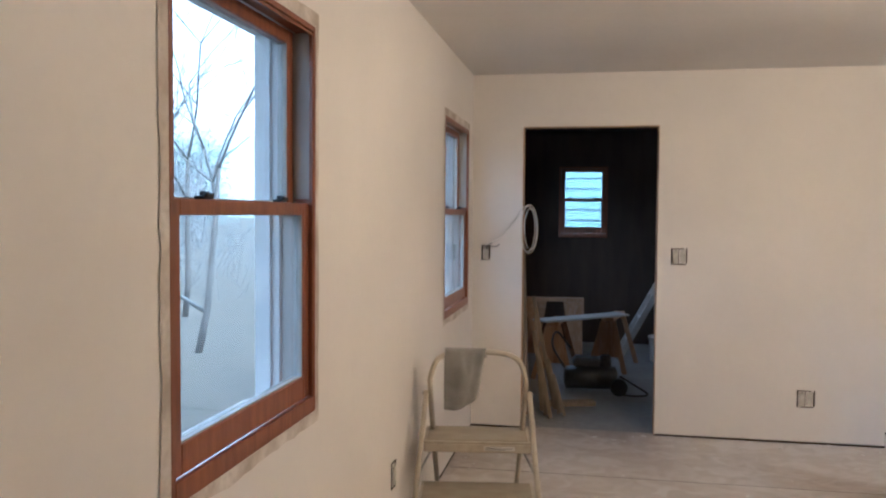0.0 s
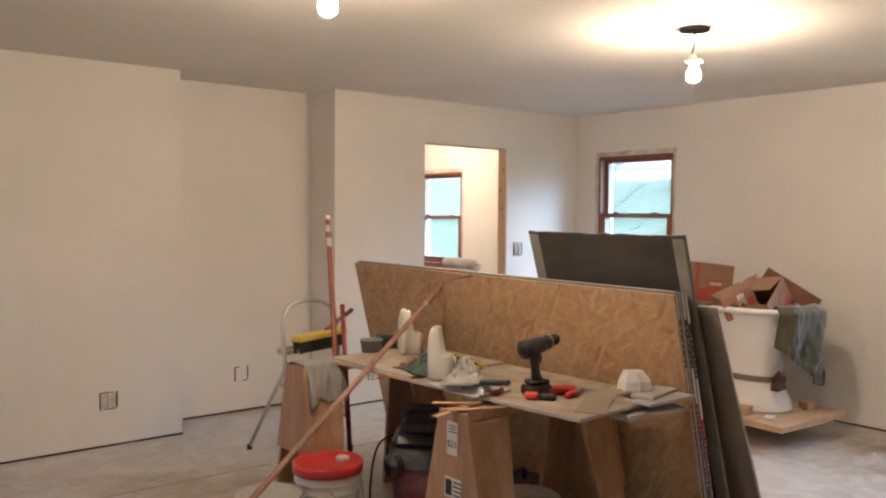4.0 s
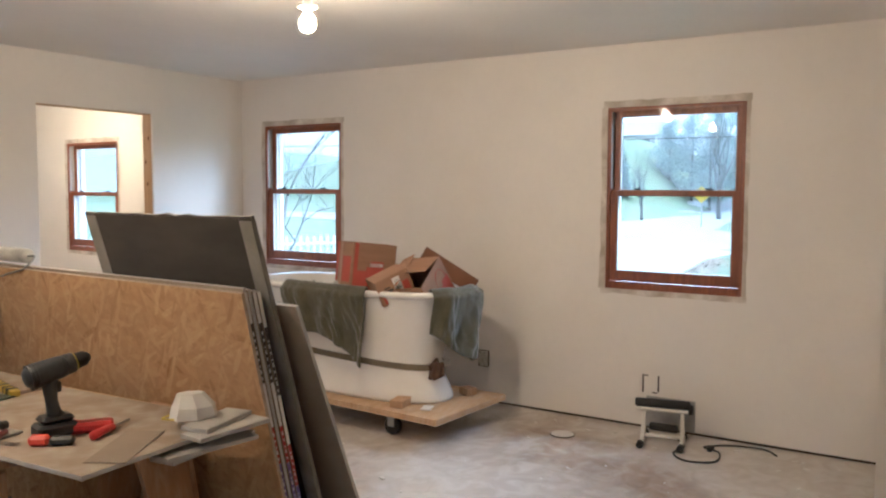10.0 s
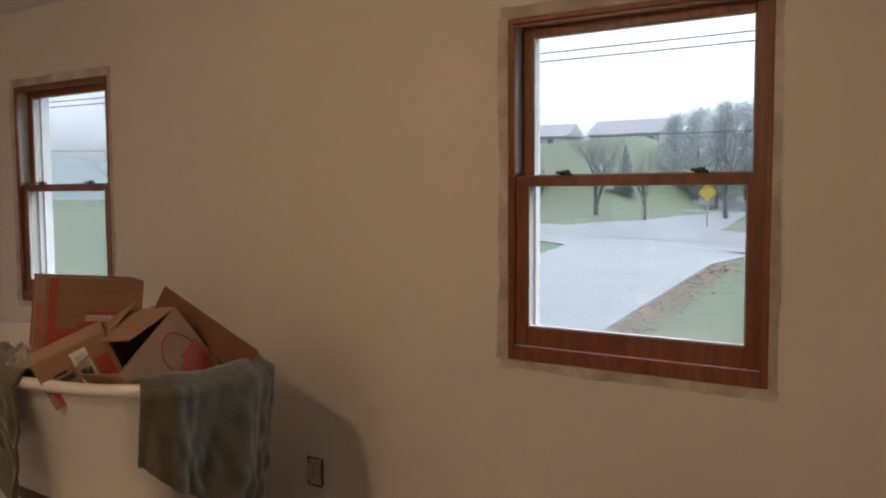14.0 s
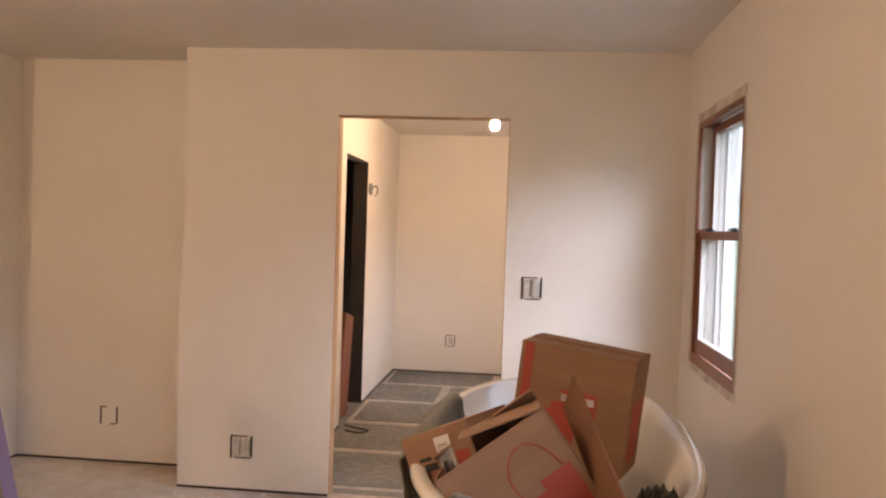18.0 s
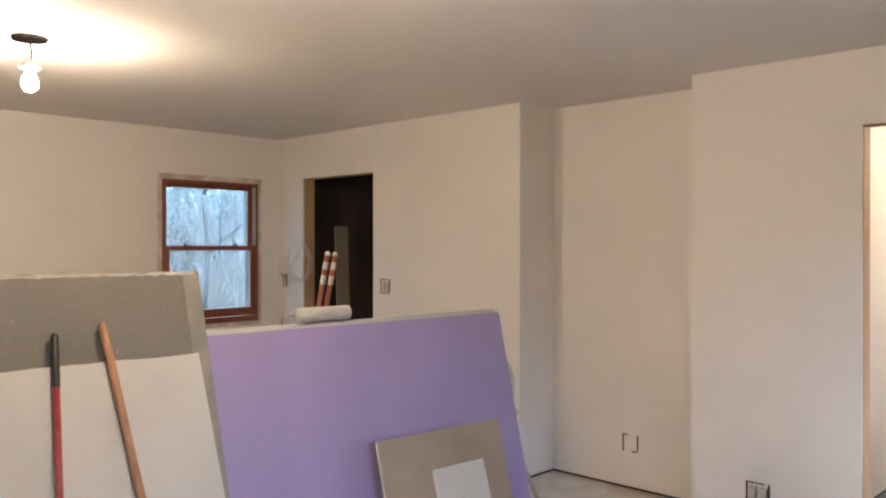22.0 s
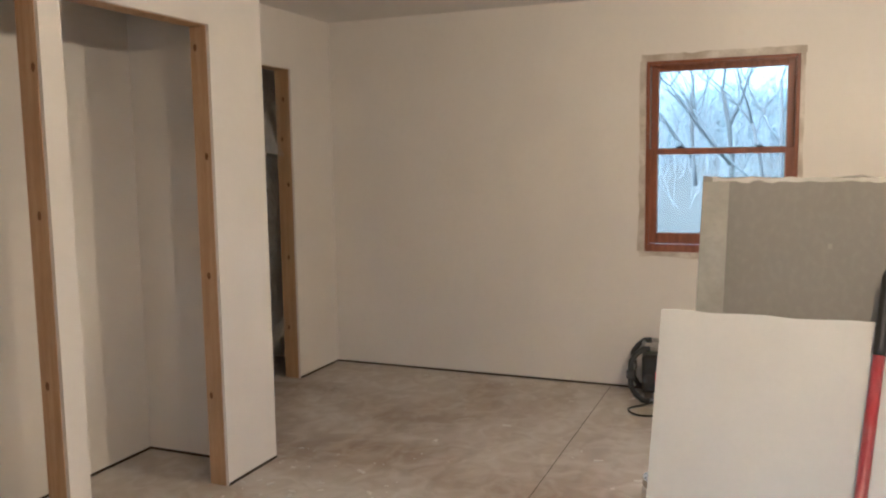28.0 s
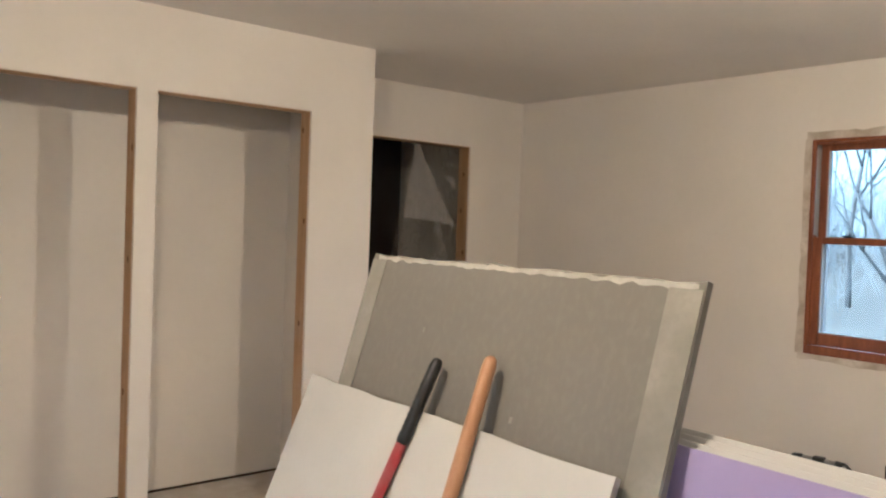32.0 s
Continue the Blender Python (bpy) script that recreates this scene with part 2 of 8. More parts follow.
def tube(bm, pts, r, seg=8, closed=False):
    """A round tube along a line of points."""
    pts = [Vector(p) for p in pts]
    n = len(pts)
    rings, prev = [], None
    for i, p in enumerate(pts):
        a = pts[i - 1] if (i or closed) else p
        b = pts[(i + 1) % n] if (i < n - 1 or closed) else p
        t = (b - a).normalized()
        s = (prev - t * prev.dot(t)) if prev is not None else t.orthogonal()
        s.normalize()
        prev = s
        u = t.cross(s)
        rr = r[i] if isinstance(r, (list, tuple)) else r
        rings.append([bm.verts.new(p + (s * math.cos(k) + u * math.sin(k)) * rr) for k in np.linspace(0, 2 * math.pi, seg, endpoint=False)])
    for i in range(n if closed else n - 1):
        a, b = rings[i], rings[(i + 1) % n]
        for k in range(seg):
            bm.faces.new((a[k], a[(k + 1) % seg], b[(k + 1) % seg], b[k]))
    if not closed:
        bm.faces.new(rings[0][::-1])
        bm.faces.new(rings[-1])
    return bm


def smooth_line(pts, n=8):
    """Points of a Catmull-Rom curve through the given ones."""
    p = [Vector(q) for q in pts]
    p = [p[0] * 2 - p[1]] + p + [p[-1] * 2 - p[-2]]
    out = []
    for i in range(1, len(p) - 2):
        for k in range(n):
            t = k / n
            out.append(0.5 * (2 * p[i] + (p[i + 1] - p[i - 1]) * t + (2 * p[i - 1] - 5 * p[i] + 4 * p[i + 1] - p[i + 2]) * t * t + (3 * p[i] - p[i - 1] - 3 * p[i + 1] + p[i + 2]) * t ** 3))
    return out + [p[-2]]


def lathe(bm, profile, seg=24, center=(0, 0)):
    rings = []
    for r, z in profile:
        rings.append([bm.verts.new((center[0] + r * math.cos(a), center[1] + r * math.sin(a), z)) for a in np.linspace(0, 2 * math.pi, seg, endpoint=False)])
    for a, b in zip(rings, rings[1:]):
        for k in range(seg):
            bm.faces.new((a[k], a[(k + 1) % seg], b[(k + 1) % seg], b[k]))
    bm.faces.new(rings[0][::-1])
    bm.faces.new(rings[-1])
    return bm


def wall_mesh(axis, p0, p1, a0, a1, z0, z1, holes=()):
    """A slab between p0 and p1 across one axis, from a0 to a1 along the other, with openings (a, a, z, z) cut through it."""
    us = sorted({a0, a1, *[h[i] for h in holes for i in (0, 1) if a0 < h[i] < a1]})
    zs = sorted({z0, z1, *[h[i] for h in holes for i in (2, 3) if z0 < h[i] < z1]})
    bm = bmesh.new()
    cache = {}

    def v(p, a, z):
        key = (p, a, z)
        if key not in cache:
            cache[key] = bm.verts.new((p, a, z) if axis == "x" else (a, p, z))
        return cache[key]

    def solid(i, j):
        if not (0 <= i < len(us) - 1 and 0 <= j < len(zs) - 1):
            return False
        ca, cz = (us[i] + us[i + 1]) / 2, (zs[j] + zs[j + 1]) / 2
        return not any(h[0] < ca < h[1] and h[2] < cz < h[3] for h in holes)

    for i in range(len(us) - 1):
        for j in range(len(zs) - 1):
            if not solid(i, j):
                continue
            u0, u1, w0, w1 = us[i], us[i + 1], zs[j], zs[j + 1]
            bm.faces.new((v(p0, u0, w0), v(p0, u1, w0), v(p0, u1, w1), v(p0, u0, w1)))
            bm.faces.new((v(p1, u0, w0), v(p1, u0, w1), v(p1, u1, w1), v(p1, u1, w0)))
            for di, dj, q in ((-1, 0, (u0, w0, u0, w1)), (1, 0, (u1, w0, u1, w1)), (0, -1, (u0, w0, u1, w0)), (0, 1, (u0, w1, u1, w1))):
                if not solid(i + di, j + dj):
                    bm.faces.new((v(p0, q[0], q[1]), v(p0, q[2], q[3]), v(p1, q[2], q[3]), v(p1, q[0], q[1])))
    return bm


def wall(name, axis, p0, p1, a0, a1, z0, z1, holes=(), material=None, label=""):
    return tagged(part(name, wall_mesh(axis, p0, p1, a0, a1, z0, z1, holes), material or M_WALL), label, "wall", kind="structure")


# ---- plan ----
H = 2.44
XR = 6.59                       # window wall towards the road
YF, YREC, YB = 5.908, 6.27, -0.424
XS1, XS2 = 2.686, 3.876         # the recess between the two doorways
D1 = (0.346, 1.25, 2.083)
D2 = (4.735, 5.665, 2.086)
P1 = (0.512, 1.375, 2.073)        # doorway hung with plastic
YC, XC = 0.268, 1.838           # closet front and its free end
CL = ((2.222, 3.012), (3.107, 3.87))
ZCL = 2.063
XN, YN = 3.95, 0.79             # wall block past the closet
YH, XH = 9.9, 4.44              # far outer wall, side wall of the hall
WIN_A, WIN_B = (1.789, 2.656), (4.824, 5.698)
WIN_C, WIN_D = (4.805, 5.635), (1.726, 2.585)
ZA = (0.88, 2.044)
ZR = (0.88, 2.044)
WIN_E = (7.63, 8.46)
T = 0.12

tagged(part("floor", boxes((-0.15, XR + 0.15, YB - 1.6, YF + 0.06, -0.10, 0.0)), M_FLOOR), "dusty plywood subfloor smeared with dried joint compound", "floor", kind="structure")
tagged(part("floor_hall", boxes((XH - 0.1, XR + 0.15, YF + 0.06, YH + 0.15, -0.10, -0.004)), M_HALLFLOOR), "grey cement backer boards on the hall floor", "floor", kind="structure")
tagged(part("floor_workroom", boxes((-0.15, XH - 0.1, YF + 0.06, YH + 0.15, -0.10, -0.004)), M_WORKFLOOR), "dusty bare floor of the unlit workroom", "floor", kind="structure")
tagged(part("floor_recess", boxes((XS1, XS2, YF + 0.06, YREC + 0.05, -0.003, 0.0)), M_FLOOR), "dusty plywood subfloor in the wall recess", "floor", kind="structure")
tagged(part("ceiling", boxes((-0.15, XR + 0.15, YB - 1.6, YREC + 0.0, H, H + 0.15)), M_CEIL), "matt off-white drywall ceiling", "ceiling", kind="structure")
tagged(part("ceiling_hall", boxes((XH - 0.06, XR + 0.15, YREC, YH + 0.15, H, H + 0.15)), M_CEIL), "off-white drywall ceiling of the hall", "ceiling", kind="structure")
tagged(part("ceiling_workroom", boxes((-0.15, XH - 0.06, YREC, YH + 0.15, H, H + 0.15)), M_DARK), "bare workroom ceiling, the unlit gloom put into its colour", "ceiling", kind="structure")

wall("wall_west", "x", -0.15, 0, YB - 1.6, YF + T, 0, H, [(*WIN_A, *ZA), (*WIN_B, *ZA)], label="freshly primed drywall wall with two windows")
wall("wall_east", "x", XR, XR + 0.15, YB - 1.6, YH + 0.15, 0, H, [(*WIN_C, *ZR), (*WIN_D, *ZR), (*WIN_E, 0.878, 1.98)], label="freshly primed drywall wall facing the road")
wall("wall_north_1", "y", YF, YF + T, 0, XS1, 0, H, [(D1[0], D1[1], -1, D1[2])], label="primed drywall wall with a bare doorway")
wall("wall_north_2", "y", YF, YF + T, XS2, XR, 0, H, [(D2[0], D2[1], -1, D2[2])], label="primed drywall wall with a doorway to the hall")
wall("wall_recess_back", "y", YREC, YREC + T, XS1 - T, XS2 + T, 0, H, label="primed drywall back of a shallow recess")
wall("wall_recess_side_1", "x", XS1 - T, XS1, YF + T, YREC, 0, H)
wall("wall_recess_side_2", "x", XS2, XS2 + T, YF + T, YREC, 0, H)
wall("wall_south", "y", YB - T, YB, 0, 1.958 - T, 0, H, [(P1[0], P1[1], -1, P1[2])], label="primed drywall wall with a doorway hung with plastic")
wall("wall_closet_back", "y", YB - T, YB, 1.958 - T, XN, 0, H, label="primed drywall back of the closet")
wall("wall_closet_front", "y", YC - 0.1, YC, XC, XN, 0, H, [(a, b, -1, ZCL) for a, b in CL], label="primed drywall closet front with two tall openings")
wall("wall_closet_end", "x", XC, 1.958, YB, YC - 0.1, 0, H)
wall("wall_block_side", "x", XN, XN + T, YB - T, YN, 0, H)
wall("wall_block_front", "y", YN - T, YN, XN + T, XR, 0, H, label="primed drywall wall past the closet")
# passage behind the plastic, its darkness put into the wall colour
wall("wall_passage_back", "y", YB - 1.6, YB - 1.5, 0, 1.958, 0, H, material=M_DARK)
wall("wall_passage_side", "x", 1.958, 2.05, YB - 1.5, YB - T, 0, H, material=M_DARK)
# hall and workroom
wall("wall_hall_side", "x", XH - T, XH, YF + T, YH, 0, H, [(7.46, 8.28, -1, 2.02)], label="primed drywall hall wall with a dark doorway")
wall("wall_far_hall", "y", YH, YH + 0.15, XH - T, XR, 0, H, [(5.75, 6.45, 1.15, 2.0)], label="primed drywall wall with a small window")
wall("wall_far_workroom", "y", YH, YH + 0.15, -0.15, XH - T, 0, H, [(0.42, 0.98, 1.22, 2.04)], material=M_BROWNWALL, label="unfinished brown wall with a small window, darkened as in an unlit room")
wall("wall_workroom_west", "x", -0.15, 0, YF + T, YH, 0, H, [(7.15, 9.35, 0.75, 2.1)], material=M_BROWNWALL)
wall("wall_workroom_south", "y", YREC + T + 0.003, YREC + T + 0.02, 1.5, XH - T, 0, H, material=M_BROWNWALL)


# ---- windows ----
def window(name, w, h, x, y, z, rz, label, dark=False, band=True):
    """Double-hung wooden window. Local x runs along the wall, y outwards, z up from the bottom of the opening."""
    e = thing(name, x, y, z, rz, label, "window", kind="structure")
    mid = h * 0.53
    j, d = 0.018, 0.15
    part("window_frame", boxes((0.001, j, -0.003, 0.058, 0.001, h - 0.001), (w - j, w - 0.001, -0.003, 0.058, 0.001, h - 0.001), (j, w - j, -0.003, 0.058, h - j - 0.001, h - 0.001), bevel=0.002), M_WOODWIN, e)
    part("sill", boxes((j, w - j, -0.003, 0.011, 0.001, 0.05), (j, w - j, 0.0115, 0.11, 0.001, 0.03), bevel=0.002), M_WOODWIN, e)
    part("stop", boxes((j, j + 0.006, 0.0, 0.010, 0.05, h - 0.022), (w - j - 0.006, w - j, 0.0, 0.010, 0.05, h - 0.022), (j + 0.006, w - j - 0.006, 0.0, 0.010, h - 0.030, h - 0.022)), M_WOODWIN, e)
    part("jamb_liner", boxes((j - 0.010, j + 0.0045, 0.0585, 0.098, 0.032, h - 0.022), (w - j - 0.0045, w - j + 0.010, 0.0585, 0.098, 0.032, h - 0.022), (j + 0.0005, j + 0.004, 0.0105, 0.058, mid + 0.03, h - 0.022), (w - j - 0.004, w - j - 0.0005, 0.0105, 0.058, mid + 0.03, h - 0.022)), M_LINER, e, "grey plastic jamb liner")
    part("outer_casing", boxes((0.001, j + 0.016, 0.099, d + 0.03, 0.001, h - 0.001), (w - j - 0.016, w - 0.001, 0.099, d + 0.03, 0.001, h - 0.001), (j + 0.016, w - j - 0.016, 0.112, d + 0.03, h - 0.028, h - 0.001), (j + 0.016, w - j - 0.016, 0.112, d + 0.06, 0.001, 0.034), (j + 0.016, j + 0.026, 0.125, 0.135, 0.034, h - 0.028), (w - j - 0.026, w - j - 0.016, 0.125, 0.135, 0.034, h - 0.028), bevel=0.002), M_CASING, e, "white painted outer casing")

    def sash(nm, y0, y1, z0, z1, bottom, top, stile, inset):
        s0, s1 = j + inset, w - j - inset
        s = part(nm, boxes((s0, s0 + stile, y0, y1, z0, z1), (s1 - stile, s1, y0, y1, z0, z1), (s0 + stile, s1 - stile, y0, y1, z0, z0 + bottom), (s0 + stile, s1 - stile, y0, y1, z1 - top, z1), bevel=0.003), M_WOODWIN, e)
        g = part("pane", boxes((s0 + stile - 0.004, s1 - stile + 0.004, (y0 + y1) / 2 - 0.002, (y0 + y1) / 2 + 0.002, z0 + bottom - 0.004, z1 - top + 0.004)), M_GLASS, s)
        g.visible_shadow = False
        part("glazing_bead", boxes((s0 + stile, s0 + stile + 0.004, y0 + 0.004, y1 - 0.004, z0 + bottom, z1 - top), (s1 - stile - 0.004, s1 - stile, y0 + 0.004, y1 - 0.004, z0 + bottom, z1 - top), (s0 + stile + 0.004, s1 - stile - 0.004, y0 + 0.004, y1 - 0.004, z0 + bottom, z0 + bottom + 0.004)), M_LINER, s)
        return s

    lower = sash("lower_sash", 0.0115, 0.047, 0.0505, mid + 0.018, 0.067, 0.036, 0.051, 0.001)
    sash("upper_sash", 0.060, 0.094, mid - 0.018, h - 0.020, 0.036, 0.040, 0.042, 0.006)
    for q in (0.24, 0.76):
        bm = boxes((w * q - 0.022, w * q + 0.022, 0.016, 0.042, mid + 0.0185, mid + 0.026), (w * q - 0.010, w * q + 0.012, 0.018, 0.036, mid + 0.026, mid + 0.036), bevel=0.002)
        box(bm, w * q - 0.030, w * q + 0.004, 0.004, 0.016, mid + 0.024, mid + 0.032, bevel=0.002)
        part("sash_lock", bm, M_BLACKMETAL, lower, "black metal sash lock")
    if band:
        bm = bmesh.new()
        r = random.Random(name)
        for side in range(4):
            n = 22
            base = (0.042, 0.036, 0.046, 0.048)[side]
            L = (w, h, w, h)[side] + (0.06 if side in (0, 2) else 0)
            rows = []
            for i in range(n + 1):
                t = i / n
                o = base * (1 + 0.30 * noise.noise((t * 5, side * 3.1, len(name)))) + 0.007 * noise.noise((t * 21, side * 5.3, w)) + r.uniform(-0.003, 0.003)
                if side == 0:
                    a, b = (-0.03 + t * L, h), (-0.03 + t * L, h + o)
                elif side == 2:
                    a, b = (-0.03 + t * L, 0), (-0.03 + t * L, -o * 0.7)
                elif side == 1:
                    a, b = (w, t * L), (w + o * 0.7, t * L)
                else:
                    a, b = (0, t * L), (-o * 0.8, t * L)
                rows.append([bm.verts.new((p[0], -0.002 - (0.0 if side in (0, 2) else 0.0008), p[1])) for p in (a, b)])
            for p, q2 in zip(rows, rows[1:]):
                bm.faces.new((p[0], q2[0], q2[1], p[1]))
        part("filler_band", bm, M_RAWEDGE, e, "rough unpainted filler round the window")
    return e


HA, HR = ZA[1] - ZA[0], ZR[1] - ZR[0]
window("window_1", WIN_A[1] - WIN_A[0], HA, 0, WIN_A[0], ZA[0], 90, "reddish-brown stained wooden double-hung window, closed")
window("window_2", WIN_B[1] - WIN_B[0], HA, 0, WIN_B[0], ZA[0], 90, "reddish-brown stained wooden double-hung window by the corner")
window("window_3", WIN_C[1] - WIN_C[0], HR, XR, WIN_C[1], ZR[0], -90, "reddish-brown stained wooden double-hung window behind the bathtub")
window("window_4", WIN_D[1] - WIN_D[0], HR, XR, WIN_D[1], ZR[0], -90, "reddish-brown stained wooden double-hung window facing the driveway")
window("window_5", WIN_E[1] - WIN_E[0], 1.102, XR, WIN_E[1], 0.878, -90, "brown wooden double-hung window in the hall")
window("window_6", 0.70, 0.85, 5.75, YH, 1.15, 0, "small brown wooden window at the hall's end")
# window_8 is out of view: assumed from side light, widened to brighten the workroom.
window("window_8", 2.20, 1.35, 0, 7.15, 0.75, 90, "unseen workroom side window, assumed from side light and enlarged for brightness", band=False)
window("window_7", 0.56, 0.82, 0.42, YH, 1.22, 0, "small window in the dark workroom wall", band=False)


# ---- bare bulbs on wires ----
M_BULB = glow("lit_bulb", BULB_TINT, BULB * 1.08)
M_BULB_HALL = glow("hall_lit_bulb", BULB_TINT, BULB * 1.3)
M_BULB_BRIGHT = glow("brighter_lit_bulb", BULB_TINT, BULB * 1.12)
M_SOCKET = mat("white_lamp_socket", (0.75, 0.73, 0.68), 0.5, fine_amount=0.1, bump=0.02)
M_WIRE = mat("white_wire", (0.70, 0.68, 0.62), 0.55, fine_amount=0.1, bump=0.02)
M_CABLE = mat("black_cable", (0.012, 0.012, 0.013), 0.5, fine_amount=0.1, bump=0.02)
M_HOLE = mat("dark_ceiling_box", (0.10, 0.085, 0.07), 0.7, second=(0.05, 0.04, 0.035), scale=9)


def pendant(x, y, drop, label, lit, ring=True):
    e = thing("bare_bulb", x, y, H, 0, label, "light bulb", group="bare ceiling bulbs")
    if ring:
        bm = bmesh.new()
        cyl(bm, (0, 0, 0), (0, 0, -0.012), 0.075, 0.072, 28)
        part("ceiling_box", bm, M_HOLE, e, "dark open ceiling box")
        bm = bmesh.new()
        tube(bm, smooth_line([(0.0, 0.0, -0.012), (0.008, 0.004, -drop * 0.35), (-0.006, 0.006, -drop * 0.6), (0, 0, -drop + 0.07)], 6), 0.004, 6)
        part("wire", bm, M_CABLE, e)
    bm = bmesh.new()
    lathe(bm, [(0.010, -drop + 0.075), (0.020, -drop + 0.068), (0.021, -drop + 0.052), (0.042, -drop + 0.046), (0.045, -drop + 0.034), (0.022, -drop + 0.026), (0.019, -drop + 0.022)], 20)
    part("socket", bm, M_SOCKET, e, "white plastic lamp socket", smooth=True)
    bm = bmesh.new()
    lathe(bm, [(0.014, -drop + 0.021), (0.019, -drop + 0.008), (0.030, -drop - 0.014), (0.034, -drop - 0.032), (0.031, -drop - 0.050), (0.018, -drop - 0.064), (0.004, -drop - 0.068)], 18)
    part("bulb", bm, lit, e, "glowing frosted bulb", smooth=True)
    return e


pendant(4.20, 2.995, 0.20, "lit bare bulb hanging by a wire from the ceiling", M_BULB)
pendant(2.151, 3.119, 0.17, "lit bare bulb hanging by a wire from the ceiling", M_BULB_BRIGHT)
pendant(5.51, 7.65, 0.14, "lit bare bulb on the hall ceiling", M_BULB_HALL)


# ---- sheets of board leaning in the middle of the room ----
def flake_board(name):
    """Pressed wood strands: layers of long flat cells lying at different angles, each strand of its own tone."""
    m = mat(name, (0.47, 0.295, 0.145), 0.62, second=(0.41, 0.25, 0.115), scale=2.2, fine=(0.20, 0.09, 0.03), fine_scale=30, fine_amount=0.35, bump=0.2, bump_scale=45)
    n, l = m.node_tree.nodes, m.node_tree.links
    b = n["Principled BSDF"]
    src = b.inputs["Base Color"].links[0].from_socket
    tc = n.new("ShaderNodeTexCoord")
    tones = (((0.37, 0.22, 0.10, 1), (0.53, 0.355, 0.175, 1)), ((0.35, 0.205, 0.09, 1), (0.58, 0.40, 0.21, 1)), ((0.39, 0.235, 0.108, 1), (0.52, 0.34, 0.168, 1)))
    nz = n.new("ShaderNodeTexNoise")
    nz.inputs["Scale"].default_value = 5.5
    nz.inputs["Detail"].default_value = 1.0
    l.new(tc.outputs["Object"], nz.inputs["Vector"])
    off = n.new("ShaderNodeVectorMath")
    off.operation = "MULTIPLY_ADD"
    off.inputs[1].default_value = (0.0, 0.02, 0.02)
    l.new(nz.outputs["Color"], off.inputs[0])
    l.new(tc.outputs["Object"], off.inputs[2])
    for k, (turn, sc, amt) in enumerate(((4, (1, 0.11, 0.018), 0.6), (-27, (1, 0.09, 0.016), 0.42), (37, (1, 0.09, 0.016), 0.36), (80, (1, 0.07, 0.015), 0.25), (-58, (1, 0.08, 0.015), 0.25))):
        mp = n.new("ShaderNodeMapping")
        mp.vector_type = "TEXTURE"
        mp.inputs["Rotation"].default_value = (radians(turn), 0, 0)
        mp.inputs["Scale"].default_value = sc
        mp.inputs["Location"].default_value = (0, 0.37 * k, 0.21 * k)
        l.new(off.outputs[0], mp.inputs["Vector"])
        v = n.new("ShaderNodeTexVoronoi")
        v.inputs["Scale"].default_value = 1.0
        l.new(mp.outputs[0], v.inputs["Vector"])
        cr = n.new("ShaderNodeValToRGB")
        cr.color_ramp.elements[0].color, cr.color_ramp.elements[1].color = tones[k % 3]
        dark = cr.color_ramp.elements.new(0.04)
        dark.color = tones[k % 3][0]
        cr.color_ramp.elements[0].color = (0.24, 0.115, 0.04, 1)
        sp = n.new("ShaderNodeSeparateColor")
        l.new(v.outputs["Color"], sp.inputs[0])
        l.new(sp.outputs[0], cr.inputs[0])
        mx = n.new("ShaderNodeMix")
        mx.data_type = "RGBA"
        th = n.new("ShaderNodeMath")
        th.operation = "LESS_THAN"
        th.inputs[1].default_value = amt
        l.new(sp.outputs[1], th.inputs[0])
        sc2 = n.new("ShaderNodeMath")
        sc2.operation = "MULTIPLY"
        sc2.inputs[1].default_value = 0.6
        l.new(th.outputs[0], sc2.inputs[0])
        l.new(sc2.outputs[0], mx.inputs["Factor"])
        l.new(src, mx.inputs["A"])
        l.new(cr.outputs[0], mx.inputs["B"])
        src = mx.outputs["Result"]
    l.new(src, b.inputs["Base Color"])
    return m


M_OSB = flake_board("osb_board")
M_OSBEDGE = mat("dusty_osb_edge", (0.48, 0.41, 0.32), 0.85, second=(0.38, 0.30, 0.21), scale=30, fine_amount=0.35, bump=0.2)
M_PURPLE = mat("purple_drywall_paper", (0.305, 0.25, 0.46), 0.75, second=(0.285, 0.23, 0.43), scale=3, fine_amount=0.08, bump=0.05)
M_GYPWHITE = mat("white_drywall_paper", (0.46, 0.447, 0.42), 0.8, second=(0.425, 0.412, 0.386), scale=2.5, fine_amount=0.08, bump=0.06)
M_GYPBACK = mat("grey_drywall_backing", (0.30, 0.245, 0.19), 0.85, second=(0.25, 0.20, 0.155), scale=4, fine_amount=0.2, bump=0.1)
M_CEMENT = mat("cement_board", (0.160, 0.149, 0.129), 0.9, second=(0.145, 0.134, 0.114), scale=2.0, stretch=(1, 1.2, 0.9), lo=0.3, hi=0.72, fine=(0.23, 0.215, 0.185), fine_scale=60, fine_amount=0.2, bump=0.06, bump_scale=160)
M_CEMENTBACK = mat("dark_board_back", (0.055, 0.047, 0.040), 0.85, second=(0.040, 0.034, 0.030), scale=4, stretch=(1, 1, 3), fine_amount=0.3, bump=0.15)
M_CEMENTEDGE = mat("cement_board_edge", (0.265, 0.25, 0.22), 0.9, second=(0.20, 0.188, 0.16), scale=9, fine_amount=0.35, bump=0.3)
M_PAPER = mat("white_paper_label", (0.72, 0.70, 0.66), 0.7, fine_amount=0.08, bump=0.03)
M_TAPEINK = mat("black_printed_tape", (0.05, 0.045, 0.05), 0.6, bump=0.03)
M_TAPERED = mat("red_printed_tape", (0.36, 0.03, 0.04), 0.6, bump=0.03)
